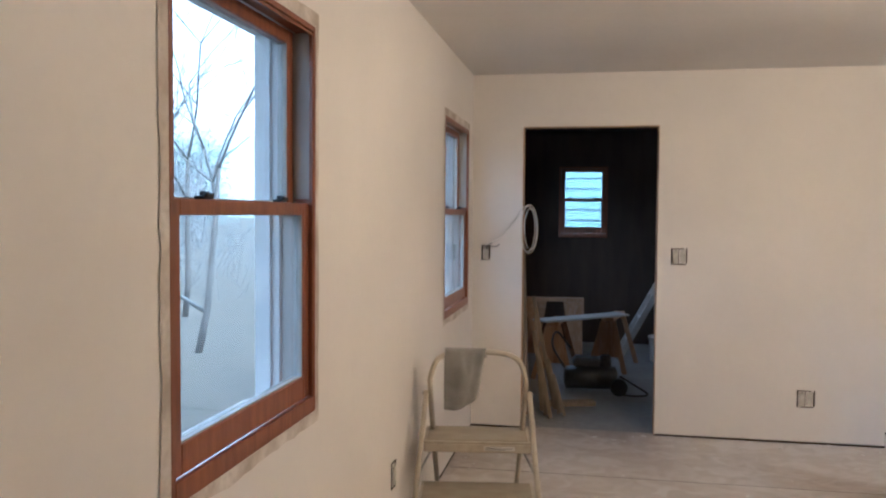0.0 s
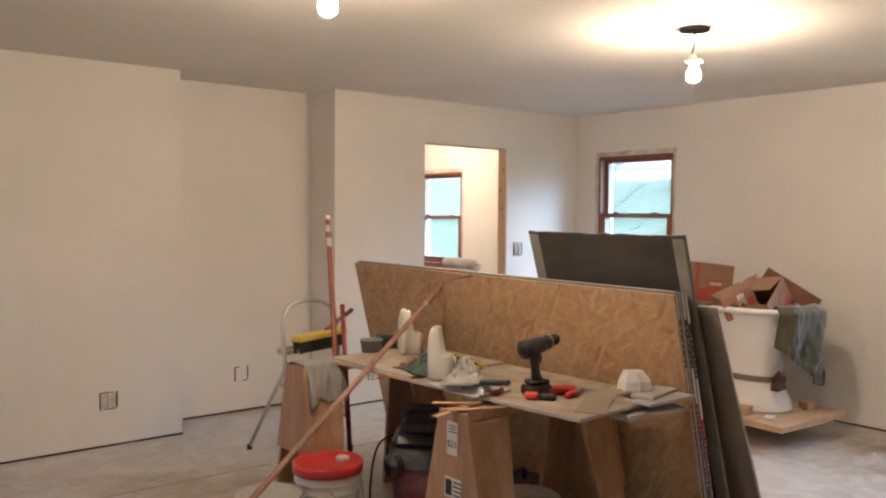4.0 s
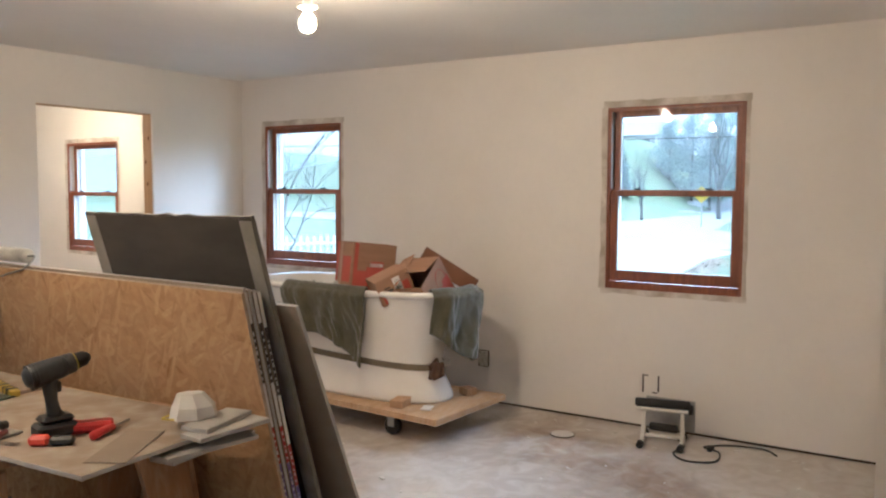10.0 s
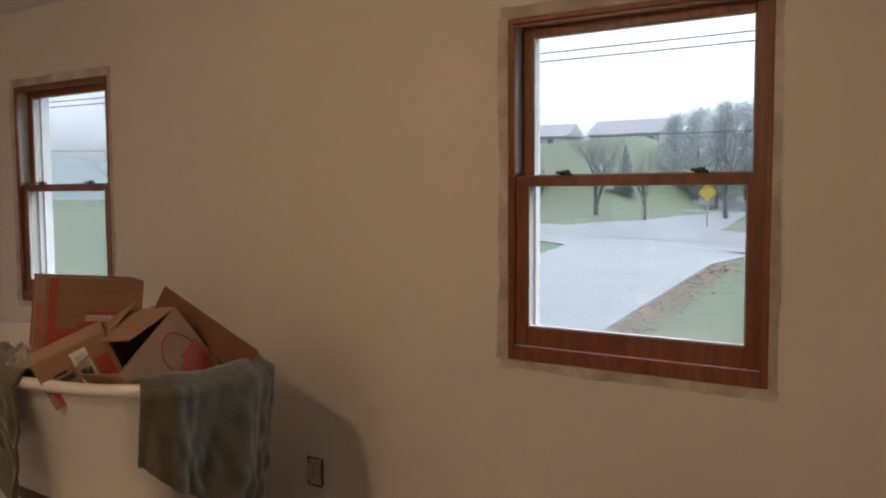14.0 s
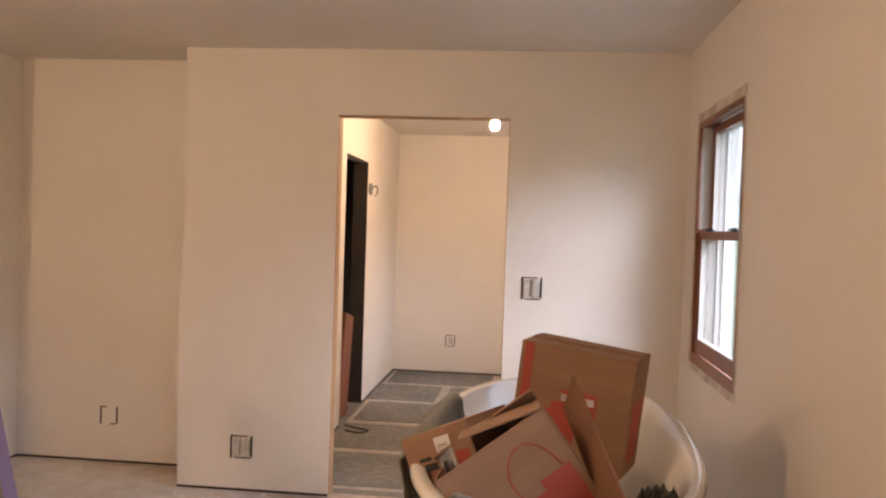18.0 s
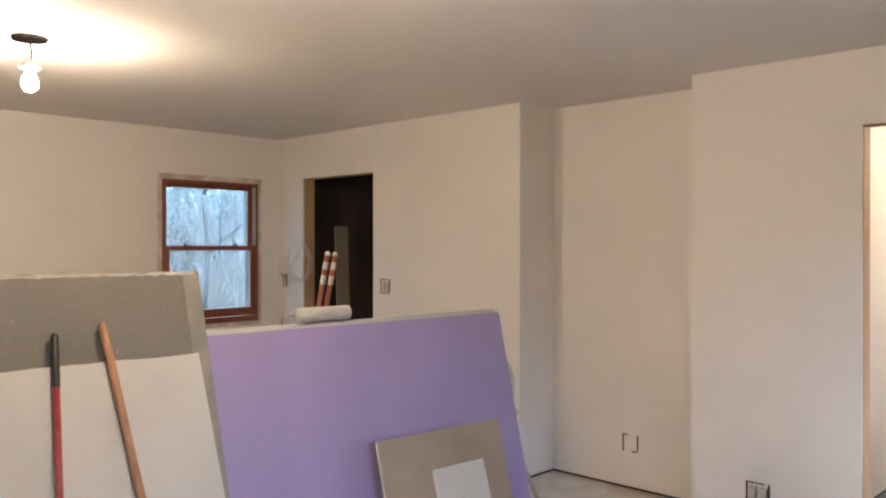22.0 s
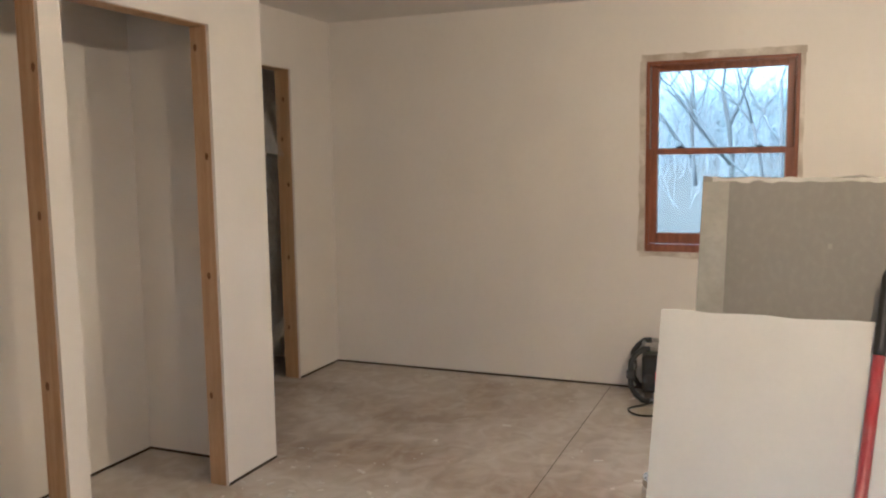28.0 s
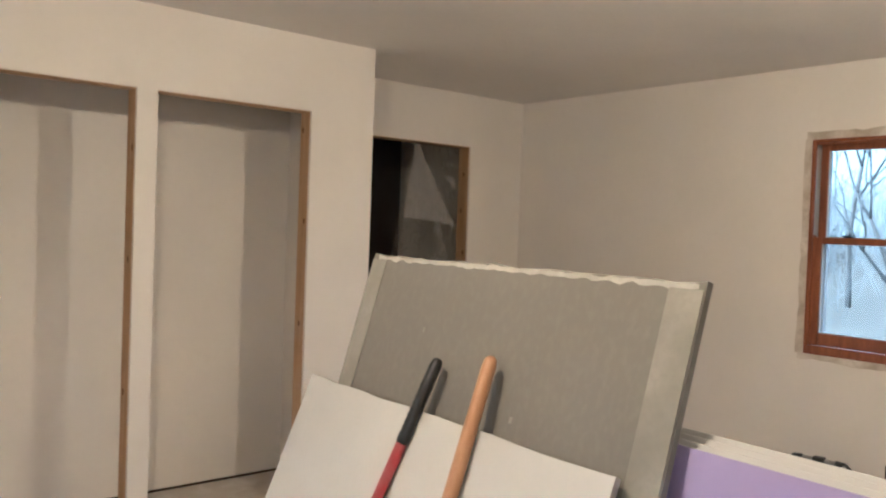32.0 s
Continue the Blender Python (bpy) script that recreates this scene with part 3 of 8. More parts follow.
M_TAPEPURPLE = mat("purple_printed_tape", (0.16, 0.11, 0.30), 0.6, bump=0.03)


def leaning(name, y0, y1, length, top_x, foot_x, thick, mats, label, category, yaw=0.0, ragged=0.0, skew=0.0):
    """A sheet standing on the floor along y and leaning towards -x; local y along the sheet, z up its face, x through it."""
    lean = math.degrees(math.atan2(foot_x - top_x, math.sqrt(max(length ** 2 - (foot_x - top_x) ** 2, 1e-6))))
    e = thing(name, foot_x, y0, 0.001, yaw, label, category, group="sheets of building board leaning together", ry=0)
    e.matrix_basis = pose(foot_x, y0, 0.002 + thick * math.sin(radians(lean)), 0, -lean, yaw + skew)
    bm = bmesh.new()
    w = y1 - y0
    n = max(2, int(w / 0.05)) if ragged else 1
    front, back = [], []
    r = random.Random(name)
    for i in range(n + 1):
        yy = w * i / n
        dz = r.uniform(-ragged, ragged * 0.3) if ragged and 0 < i < n else 0
        front.append([bm.verts.new((0, yy, 0)), bm.verts.new((0, yy, length + dz))])
        back.append([bm.verts.new((-thick, yy, 0)), bm.verts.new((-thick, yy, length + dz * 0.6))])
    for i in range(n):
        for quad, k in (((front[i][0], front[i + 1][0], front[i + 1][1], front[i][1]), 0), ((back[i][0], back[i][1], back[i + 1][1], back[i + 1][0]), 1),
                        ((front[i][1], front[i + 1][1], back[i + 1][1], back[i][1]), 2), ((front[i][0], back[i][0], back[i + 1][0], front[i + 1][0]), 2)):
            bm.faces.new(quad).material_index = k
    for q in ((front[0][0], front[0][1], back[0][1], back[0][0]), (front[n][0], back[n][0], back[n][1], front[n][1])):
        bm.faces.new(q).material_index = 2
    body = part("board", bm, mats, e)
    return e


OSB_SKEW = -2.4
leaning("osb_sheet", 2.42, 4.835, 1.225, 3.285, 3.570, 0.012, [M_OSB, M_OSB, M_OSBEDGE], "orange-brown oriented strand board sheet leaning on edge", "osb sheet", skew=OSB_SKEW)
for i in range(4):
    last = i == 3
    sheet = leaning("drywall_sheet", 2.425 - 0.006 * i, 4.812 - 0.003 * i, 1.238 - 0.0045 * i, 3.296 + 0.0138 * i, 3.581 + 0.0138 * i, 0.0125,
            [M_PURPLE if last else M_GYPWHITE, M_GYPBACK, M_GYPWHITE], "purple mould-resistant drywall sheet leaning in the stack" if last else "drywall sheet with printed edge tape in the leaning stack", "drywall", skew=OSB_SKEW)
    if i != 1:
        z = 1.225
        for k, (ln, mt, lb) in enumerate(((0.10, M_PAPER, ""), (0.20, M_TAPEINK, "black printed edge tape"), (0.15, M_PAPER, ""), (0.13, M_TAPERED, "red printed edge tape"), (0.24, M_TAPEPURPLE, "purple printed edge tape"), (0.10, M_TAPEINK, ""), (0.26, M_TAPEPURPLE, ""))):
            ln *= 1.0 + 0.15 * (i % 2)
            z1 = max(0.01, z - ln)
            tape = part("edge_tape", boxes((-0.0123, -0.0002, -0.0014, -0.0003, z1, z - 0.002)), mt, sheet, lb)
            if mt is not M_PAPER:
                rows_ = [(-0.0085, -0.0045, -0.0019, -0.0015, z1 + 0.012 + 0.021 * q, z1 + 0.012 + 0.021 * q + (0.009, 0.014, 0.006)[q % 3]) for q in range(int((ln - 0.02) / 0.021))]
                if rows_:
                    part("tape_print", boxes(*rows_), M_PAPER, tape, "white lettering too small to read")
            z = z1
leaning("cement_board", 2.387, 3.259, 1.484, 3.302, 3.725, 0.013, [M_CEMENT, M_CEMENTBACK, M_CEMENTEDGE], "grey cement backer board leaning on the drywall", "cement board", ragged=0.009, skew=OSB_SKEW)
cb = bpy.data.objects["cement_board"]
for nm, a, b in (("edge_band", 0.001, 0.055), ("edge_band", 0.81, 0.870)):
    part(nm, boxes((0.0005, 0.0025, a, b, 0.002, 1.47)), M_CEMENTEDGE, cb, "paler smooth edge band")
    part(nm, boxes((-0.0155, -0.0135, a, b, 0.002, 1.47)), M_CEMENTEDGE, cb, "paler smooth edge band")
M_BROKEN = mat("broken_cement", (0.46, 0.44, 0.39), 0.95, second=(0.36, 0.34, 0.30), scale=20, bump=0.3)
bm = bmesh.new()
prev = None
for i in range(71):
    y = 0.02 + 0.012 * i
    up = 1.4795 + 0.0045 * noise.noise((y * 26, 1, 4)) + 0.003 * noise.noise((y * 90, 2, 4))
    low = 1.470 + 0.006 * noise.noise((y * 40, 7, 4))
    row = [bm.verts.new(p) for p in ((0.0006, y, low), (0.0022, y, up - 0.001), (-0.004, y, up), (-0.0135, y, up - 0.003))]
    if prev:
        for q in range(3):
            bm.faces.new((prev[q], row[q], row[q + 1], prev[q + 1]))
    prev = row
part("broken_edge", bm, M_BROKEN, cb, "pale broken cement along the top edge")
for y, z in ((0.70, 1.02), (0.25, 1.33), (0.55, 1.21), (0.78, 0.88)):
    part("chip", boxes((0.0004, 0.0016, y, y + 0.008, z, z + 0.011)), M_CEMENTEDGE, cb, "pale chip in the board's face")
board = leaning("white_drywall_offcut", 2.315, 3.197, 1.235, 3.415, 3.88, 0.0125, [M_GYPWHITE, M_GYPBACK, M_GYPWHITE], "white drywall offcut leaning on the cement board", "drywall", ragged=0.004, skew=OSB_SKEW)
part("pencil_mark", boxes((0.0004, 0.0009, 0.20, 0.74, 0.578, 0.5805), (0.0004, 0.0009, 0.20, 0.2025, 0.50, 0.58)), M_GYPBACK, board, "faint pencilled cut line")


# ---- bathtub on its dolly ----
M_TUB = mat("white_enamel", (0.80, 0.78, 0.74), 0.16, second=(0.76, 0.74, 0.69), scale=3, fine=(0.55, 0.48, 0.38), fine_scale=22, fine_amount=0.06, bump=0.02, coat=0.4)
M_PLY = mat("raw_plywood", (0.50, 0.34, 0.19), 0.7, second=(0.40, 0.26, 0.13), scale=3, stretch=(1, 7, 1), fine=(0.62, 0.55, 0.46), fine_scale=12, fine_amount=0.4, bump=0.15)
M_TOWEL = mat("olive_towel", (0.082, 0.074, 0.040), 0.95, second=(0.050, 0.046, 0.025), scale=9, fine=(0.13, 0.12, 0.07), fine_scale=220, fine_amount=0.5, bump=0.6, bump_scale=260, sheen=0.4)
M_GREYCLOTH = mat("grey_rag", (0.30, 0.29, 0.27), 0.95, second=(0.22, 0.215, 0.20), scale=10, fine_scale=200, fine_amount=0.3, bump=0.5, bump_scale=220, sheen=0.3)
M_WHITECLOTH = mat("white_plaster_rag", (0.46, 0.445, 0.41), 0.95, second=(0.29, 0.28, 0.26), scale=12, fine_scale=160, fine_amount=0.3, bump=0.5, bump_scale=200, sheen=0.3)
M_STRAP = mat("tan_webbing", (0.17, 0.14, 0.09), 0.85, fine_scale=300, fine_amount=0.4, bump=0.4, bump_scale=300)
M_CARD = mat("brown_cardboard", (0.33, 0.19, 0.105), 0.8, second=(0.27, 0.15, 0.08), scale=4, stretch=(1, 1, 4), fine_scale=70, fine_amount=0.15, bump=0.08)
M_CARDRED = mat("red_carton_print", (0.42, 0.075, 0.045), 0.7, second=(0.36, 0.06, 0.035), scale=8, fine_amount=0.15, bump=0.05)
M_TAPE = mat("yellow_tape_blade", (0.55, 0.40, 0.06), 0.5, second=(0.08, 0.07, 0.04), scale=70, lo=0.55, hi=0.62, bump=0.0)
M_PRINTPALE = mat("faded_pale_print", (0.42, 0.275, 0.19), 0.75, second=(0.36, 0.22, 0.15), scale=30, fine_amount=0.3, bump=0.03)
M_INK = mat("black_ink", (0.03, 0.03, 0.03), 0.7, bump=0.0)
M_RUBBER = mat("black_rubber", (0.018, 0.018, 0.018), 0.7, fine_amount=0.2)
M_STEEL = mat("dull_steel", (0.42, 0.42, 0.41), 0.38, 0.9, second=(0.32, 0.32, 0.31), scale=12, fine_amount=0.2, bump=0.05)
M_BROWNRAG = mat("brown_wadding", (0.10, 0.055, 0.03), 0.95, second=(0.06, 0.032, 0.018), scale=14, bump=0.5, bump_scale=120)

TUB_X, TUB_Y, TUB_RZ = 5.885, 4.055, -3.2
TUB_LEVELS = [(0.180, 0.690, 0.272), (0.20, 0.695, 0.275), (0.25, 0.675, 0.262), (0.33, 0.635, 0.240), (0.43, 0.62, 0.236), (0.55, 0.645, 0.262), (0.68, 0.695, 0.305), (0.79, 0.75, 0.340), (0.845, 0.785, 0.360), (0.858, 0.818, 0.388), (0.870, 0.828, 0.395), (0.885, 0.824, 0.392), (0.892, 0.808, 0.378), (0.886, 0.785, 0.360), (0.86, 0.762, 0.340), (0.70, 0.68, 0.285), (0.50, 0.58, 0.225), (0.37, 0.50, 0.185), (0.345, 0.40, 0.14)]


TUB_LEVELS = [(z, a * 1.05, b * 1.02) for z, a, b in TUB_LEVELS]


def tub_ring(a, b, t, n=2.5):
    c, s = math.cos(t), math.sin(t)
    return b * math.copysign(abs(c) ** (2 / n), c), a * math.copysign(abs(s) ** (2 / n), s)


def tub_size(z):
    zs = [l[0] for l in TUB_LEVELS[:11]]
    return np.interp(z, zs, [l[1] for l in TUB_LEVELS[:11]]), np.interp(z, zs, [l[2] for l in TUB_LEVELS[:11]])


tub = thing("bathtub", TUB_X, TUB_Y, 0.003, TUB_RZ, "white freestanding pedestal bathtub strapped to a plywood dolly", "bathtub")
SEG = 72
for nm, lo, hi, lb in (("tub_skirt", 0, 9, ""), ("rolled_rim", 8, 14, "glossy rolled rim"), ("basin", 13, 19, "")):
    bm = bmesh.new()
    rings = []
    for z, a, b in TUB_LEVELS[lo:hi]:
        rings.append([bm.verts.new((*tub_ring(a, b, 2 * math.pi * k / SEG), z)) for k in range(SEG)])
    for r0, r1 in zip(rings, rings[1:]):
        for k in range(SEG):
            bm.faces.new((r0[k], r0[(k + 1) % SEG], r1[(k + 1) % SEG], r1[k]))
    if nm == "tub_skirt":
        bm.faces.new(rings[0][::-1])
    if nm == "basin":
        bm.faces.new(rings[-1])
    part(nm, bm, M_TUB, tub, lb, smooth=True)

strap = thing("ratchet_strap", TUB_X, TUB_Y, 0.003, TUB_RZ, "tan webbing ratchet strap round the bathtub", "strap")
bm = bmesh.new()
loop = []
for k in range(SEG):
    t = 2 * math.pi * k / SEG
    zc = 0.425 + 0.03 * math.sin(t)
    col = []
    for dz in (-0.02, 0.02):
        a, b = tub_size(zc + dz)
        for o in (0.002, 0.006):
            col.append(bm.verts.new((*tub_ring(a + o, b + o, t), zc + dz)))
    loop.append(col)
for k in range(SEG):
    p, q = loop[k], loop[(k + 1) % SEG]
    for i, j in ((0, 1), (1, 3), (3, 2), (2, 0)):
        bm.faces.new((p[i], q[i], q[j], p[j]))
part("webbing", bm, M_STRAP, strap)
bm = bmesh.new()
RX, RY = -0.06, -0.676
box(bm, RX - 0.05, RX + 0.05, RY - 0.03, RY - 0.012, 0.395, 0.425, bevel=0.004)
cyl(bm, (RX - 0.035, RY - 0.035, 0.41), (RX + 0.035, RY - 0.035, 0.41), 0.012)
box(bm, RX - 0.012, RX + 0.10, RY - 0.048, RY - 0.038, 0.405, 0.445, bevel=0.003)
part("ratchet", bm, M_STEEL, strap, "dull steel ratchet buckle")
bm = bmesh.new()
for i in range(5):
    a = i * 1.3
    box(bm, -0.045, 0.045, -0.012, 0.012, -0.05, 0.05, pose(RX - 0.06 + 0.018 * math.cos(a), RY - 0.03 - 0.008 * i, 0.40 + 0.012 * math.sin(a), 10 * i, 12 * i - 20, 25 * i), 0.006)
part("padding", bm, M_BROWNRAG, strap, "dark brown wadding under the ratchet")


def drape(name, t0, t1, inside, outside, label, seed, material, taper=0.0):
    """A cloth folded over the rim of the tub between two angles."""
    e = thing(name, TUB_X, TUB_Y, 0.003, TUB_RZ, label, "towel", group="olive towels over the bathtub rim")
    bm = bmesh.new()
    nu, nv = 64, 56
    total = inside + outside
    grid = []
    for i in range(nu + 1):
        u = i / nu
        row = []
        for j in range(nv + 1):
            s = -inside + total * j / nv * (1 + taper * (u - 0.5) + 0.05 * math.sin(6 * u + seed) + 0.06 * noise.noise((u * 4, seed, 0)))
            t = t0 + (t1 - t0) * (u + 0.05 * math.sin(3.5 * u + seed) * max(s, 0) / outside)
            fold = noise.noise((u * 5.2 + seed, s * 1.3, seed * 1.7)) * 1.35 + 0.5 * noise.noise((u * 12, s * 4, seed)) + 0.35 * noise.noise((u * 22 + s * 9, s * 14, seed))
            if s < -0.06:
                z = 0.895 + (s + 0.03)
                a, b = 0.810 + (s + 0.06) * 0.35, 0.352 + (s + 0.06) * 0.3
                o = -0.004 + 0.006 * fold
            elif s < 0.05:
                k = (s + 0.06) / 0.11
                z = 0.868 + 0.042 * math.sin(math.pi * (0.16 + 0.80 * k)) + 0.004 * fold
                a, b = 0.807 + 0.075 * k, 0.348 + 0.068 * k
                o = 0.003 * fold
            else:
                z = 0.868 - (s - 0.05)
                a0, b0 = tub_size(z)
                hang = min(1.0, (s - 0.05) / 0.25)
                a, b = max(a0 + 0.008, 0.882 - 0.055 * hang), max(b0 + 0.008, 0.416 - 0.05 * hang)
                o = 0.010 + (0.014 + 0.034 * hang) * max(0.0, fold + 0.5)
            row.append(bm.verts.new((*tub_ring(a + o, b + o, t), z)))
        grid.append(row)
    for i in range(nu):
        for j in range(nv):
            bm.faces.new((grid[i][j], grid[i + 1][j], grid[i + 1][j + 1], grid[i][j + 1]))
    ob = part("cloth", bm, material, e, smooth=True)
    md = ob.modifiers.new("thickness", "SOLIDIFY")
    md.thickness, md.offset = 0.007, 1.0
    return e


drape("towel", radians(201), radians(163), 0.10, 0.38, "olive green bath towel hanging over the bathtub rim", 2.0, M_TOWEL, -0.45)
drape("towel", radians(304), radians(241), 0.10, 0.42, "olive green bath towel over the bathtub's near end", 5.0, M_TOWEL, -0.45)

dolly = thing("plywood_dolly", 5.88, 4.047, 0, TUB_RZ, "plywood dolly with black casters under the bathtub", "dolly")
bm = boxes((-0.385, 0.385, -0.92, 0.92, 0.142, 0.161), (-0.385, 0.385, -0.92, 0.92, 0.1615, 0.180), bevel=0.002)
part("deck", bm, M_PLY, dolly)
for sx in (-0.27, 0.27):
    for sy in (-0.50, 0.55):
        bm = boxes((sx - 0.04, sx + 0.04, sy - 0.04, sy + 0.04, 0.134, 0.1415), (sx - 0.026, sx - 0.020, sy - 0.03, sy + 0.02, 0.05, 0.134), (sx + 0.020, sx + 0.026, sy - 0.03, sy + 0.02, 0.05, 0.134))
        c = part("caster", bm, M_STEEL, dolly)
        bm = bmesh.new()
        cyl(bm, (sx - 0.018, sy - 0.005, 0.056), (sx + 0.018, sy - 0.005, 0.056), 0.056, seg=22)
        part("wheel", bm, M_RUBBER, c, "black rubber wheel")
for bx, by, bz, sx, sy, nm in ((5.60, 3.51, 12, 0.08, 0.045, 0), (6.07, 3.31, -20, 0.04, 0.045, 1), (5.66, 4.78, 5, 0.04, 0.045, 2)):
    e = thing("wood_block", bx, by, 0.1845, bz, "short pine block wedged against the bathtub on the dolly", "wood block", group="wood blocks on the dolly")
    part("block", boxes((-sx, sx, -sy, sy, 0, 0.045), bevel=0.003), M_STUD, e)
e = thing("tile_sample", 5.62, 3.33, 0.1845, 20, "white tile sample lying on the dolly", "tile")
part("tile", boxes((-0.05, 0.05, -0.03, 0.03, 0, 0.009), bevel=0.002), M_PAPER, e)


def carton(x, y, z, sx, sy, sz, rot, label, flaps=(), prints=(), corner=(0, 0, 0), group="cartons in the bathtub"):
    """An open cardboard box of thin walls; flaps: (side, angle), prints: (side, u0, u1, v0, v1, material)."""
    e = thing("cardboard_box", 0, 0, 0, 0, label, "cardboard box", group=group)
    off = pose(0, 0, 0, *rot) @ Vector((corner[0] * sx / 2, corner[1] * sy / 2, corner[2] * sz))
    e.matrix_basis = pose(x - off.x, y - off.y, z - off.z, *rot)
    w = 0.005
    hx, hy = sx / 2, sy / 2
    bm = bmesh.new()
    box(bm, -hx, hx, -hy, hy, 0, sz)
    bm.faces.ensure_lookup_table()
    bmesh.ops.delete(bm, geom=[f for f in bm.faces if f.calc_center_median().z > sz - 1e-4], context="FACES_ONLY")
    body = part("carton_body", bm, M_CARD, e)
    md = body.modifiers.new("thickness", "SOLIDIFY")
    md.thickness, md.offset = w, -1
    for side, ang, *deep in flaps:
        ln = {"-y": sx, "+y": sx, "-x": sy, "+x": sy}[side]
        dp = deep[0] if deep else min(sx, sy) / 2
        m = {"-y": pose(0, -hy, sz, 0, 0, 0), "+y": pose(0, hy, sz, 0, 0, 180), "-x": pose(-hx, 0, sz, 0, 0, -90), "+x": pose(hx, 0, sz, 0, 0, 90)}[side]
        bm = bmesh.new()
        box(bm, -ln / 2, ln / 2, 0, 0.004, 0.001, dp, m @ pose(0, 0, 0, -ang, 0, 0))
        part("flap", bm, M_CARD, e)
    for side, u0, u1, v0, v1, mt in prints:
        bm = bmesh.new()
        if side in ("-y", "+y"):
            yy = -hy - 0.0012 if side == "-y" else hy + 0.0012
            box(bm, u0, u1, yy - 0.0006, yy + 0.0006, v0, v1)
        elif side in ("-x", "+x"):
            xx = -hx - 0.0012 if side == "-x" else hx + 0.0012
            box(bm, xx - 0.0006, xx + 0.0006, u0, u1, v0, v1)
        part("print", bm, mt, e)
    return e
e = thing("measuring_tape", 0, 0, 0, 0, "yellow measuring tape strip hanging beside the bathtub", "measuring tape")
part("blade", beam(bmesh.new(), (5.535, 4.385, 0.60), (5.545, 4.42, 0.25), 0.002, 0.018, (0, 1, 0)), M_TAPE, e)


# M_CARD darkened: the back panel's shade is put into this brown.
M_CARDDARK = mat("shaded_cardboard", (0.20, 0.095, 0.05), 0.85, second=(0.16, 0.075, 0.04), scale=5, fine_amount=0.2, bump=0.08)
carton(5.770, 4.015, 1.165, 0.345, 0.20, 0.345, (0, 6, -19.5), "brown cardboard box with red print standing in the bathtub", flaps=(("+x", 98), ("+y", 88), ("-y", 91)), corner=(-1, -1, 1),
       prints=(("-y", -0.160, -0.132, 0.02, 0.343, M_CARDRED), ("-y", -0.131, -0.06, 0.02, 0.16, M_CARDRED), ("-y", -0.059, 0.02, 0.02, 0.185, M_CARDRED), ("-y", 0.021, 0.075, 0.10, 0.225, M_CARDRED), ("-x", 0.03, 0.055, 0.01, 0.343, M_PRINTPALE), ("-x", -0.08, 0.02, 0.08, 0.25, M_CARDRED), ("-x", 0.075, 0.098, 0.01, 0.343, M_CARDRED), ("+x", -0.06, 0.06, 0.04, 0.22, M_CARDRED)))
carton(5.815, 3.375, 1.10, 0.29, 0.26, 0.285, (-8, -37, 6), "opened cardboard box with red print tipped over in the bathtub", flaps=(("+x", 76, 0.20), ("+y", 70, 0.10)), corner=(1, -1, 1),
       prints=(("-y", -0.01, 0.13, 0.03, 0.13, M_CARDRED), ("-y", 0.05, 0.13, 0.1305, 0.155, M_CARDRED), ("-y", -0.085, -0.06, 0.06, 0.085, M_CARDRED), ("-x", -0.09, -0.02, 0.14, 0.22, M_PAPER)))
tipped = bpy.data.objects["cardboard_box.001"]
bm = bmesh.new()
tube(bm, smooth_line([(0.0, -0.1318, 0.13), (-0.005, -0.1318, 0.19), (0.025, -0.1318, 0.235), (0.07, -0.1318, 0.24), (0.10, -0.1318, 0.205), (0.115, -0.1318, 0.157)], 8), 0.0018, 6)
part("bag_outline", bm, M_CARDRED, tipped, "thin red printed outline")
upright = bpy.data.objects["cardboard_box"]
part("fragile_label", boxes((-0.03, 0.068, -0.1030, -0.1022, 0.186, 0.224)), M_PAPER, upright, "white and red warning label")
part("label_stripe", boxes((-0.03, 0.068, -0.1038, -0.1032, 0.211, 0.224), (-0.03, 0.068, -0.1038, -0.1032, 0.186, 0.190)), M_CARDRED, upright)
cu = bpy.data.curves.new("fragile_text", "FONT")
cu.body, cu.size, cu.extrude = "FRAGILE", 0.021, 0.0003
tx = new("label_text", cu)
tx.parent = upright
tx.matrix_basis = pose(-0.027, -0.1036, 0.1935, 90, 0, 0)
tx.data.materials.append(M_CARDRED)
carton(5.66, 3.60, 0.845, 0.225, 0.17, 0.165, (4, -24, -34), "small cardboard box with a shipping label in the bathtub", flaps=(("-y", 90), ("+y", 90)),
       prints=(("-y", -0.005, 0.045, 0.012, 0.145, M_PAPER), ("-y", 0.004, 0.036, 0.055, 0.085, M_INK), ("-y", 0.004, 0.03, 0.108, 0.114, M_INK), ("-y", 0.004, 0.036, 0.121, 0.126, M_INK), ("-y", 0.052, 0.095, 0.012, 0.10, M_CARDRED), ("-y", -0.06, -0.015, 0.07, 0.088, M_INK), ("-y", -0.095, -0.06, 0.01, 0.06, M_CARDRED), ("-y", -0.07, -0.03, 0.095, 0.105, M_INK)))
for a, b, w, lb in (((5.885, 3.545, 1.105), (5.985, 3.215, 0.90), 0.105, "folded cardboard panel leaning behind the cartons, shade painted into its brown"), ((5.585, 3.62, 0.84), (5.62, 3.45, 0.86), 0.03, "torn cardboard strip sticking out of the bathtub"), ((5.64, 3.90, 0.84), (5.75, 3.74, 0.845), 0.06, "flattened cardboard flap lying in the bathtub")):
    e = thing("folded_cardboard", 0, 0, 0, 0, lb, "cardboard", group="loose cardboard in the bathtub")
    part("panel", beam(bmesh.new(), a, b, 0.006, w, (0, 0, 1)), M_CARDDARK if w > 0.1 else M_CARD, e)
e = thing("thin_wooden_strip", 5.99, 3.60, 0.78, 0, "thin wooden strip standing between the cartons", "wooden strip", rx=-8, ry=-12)
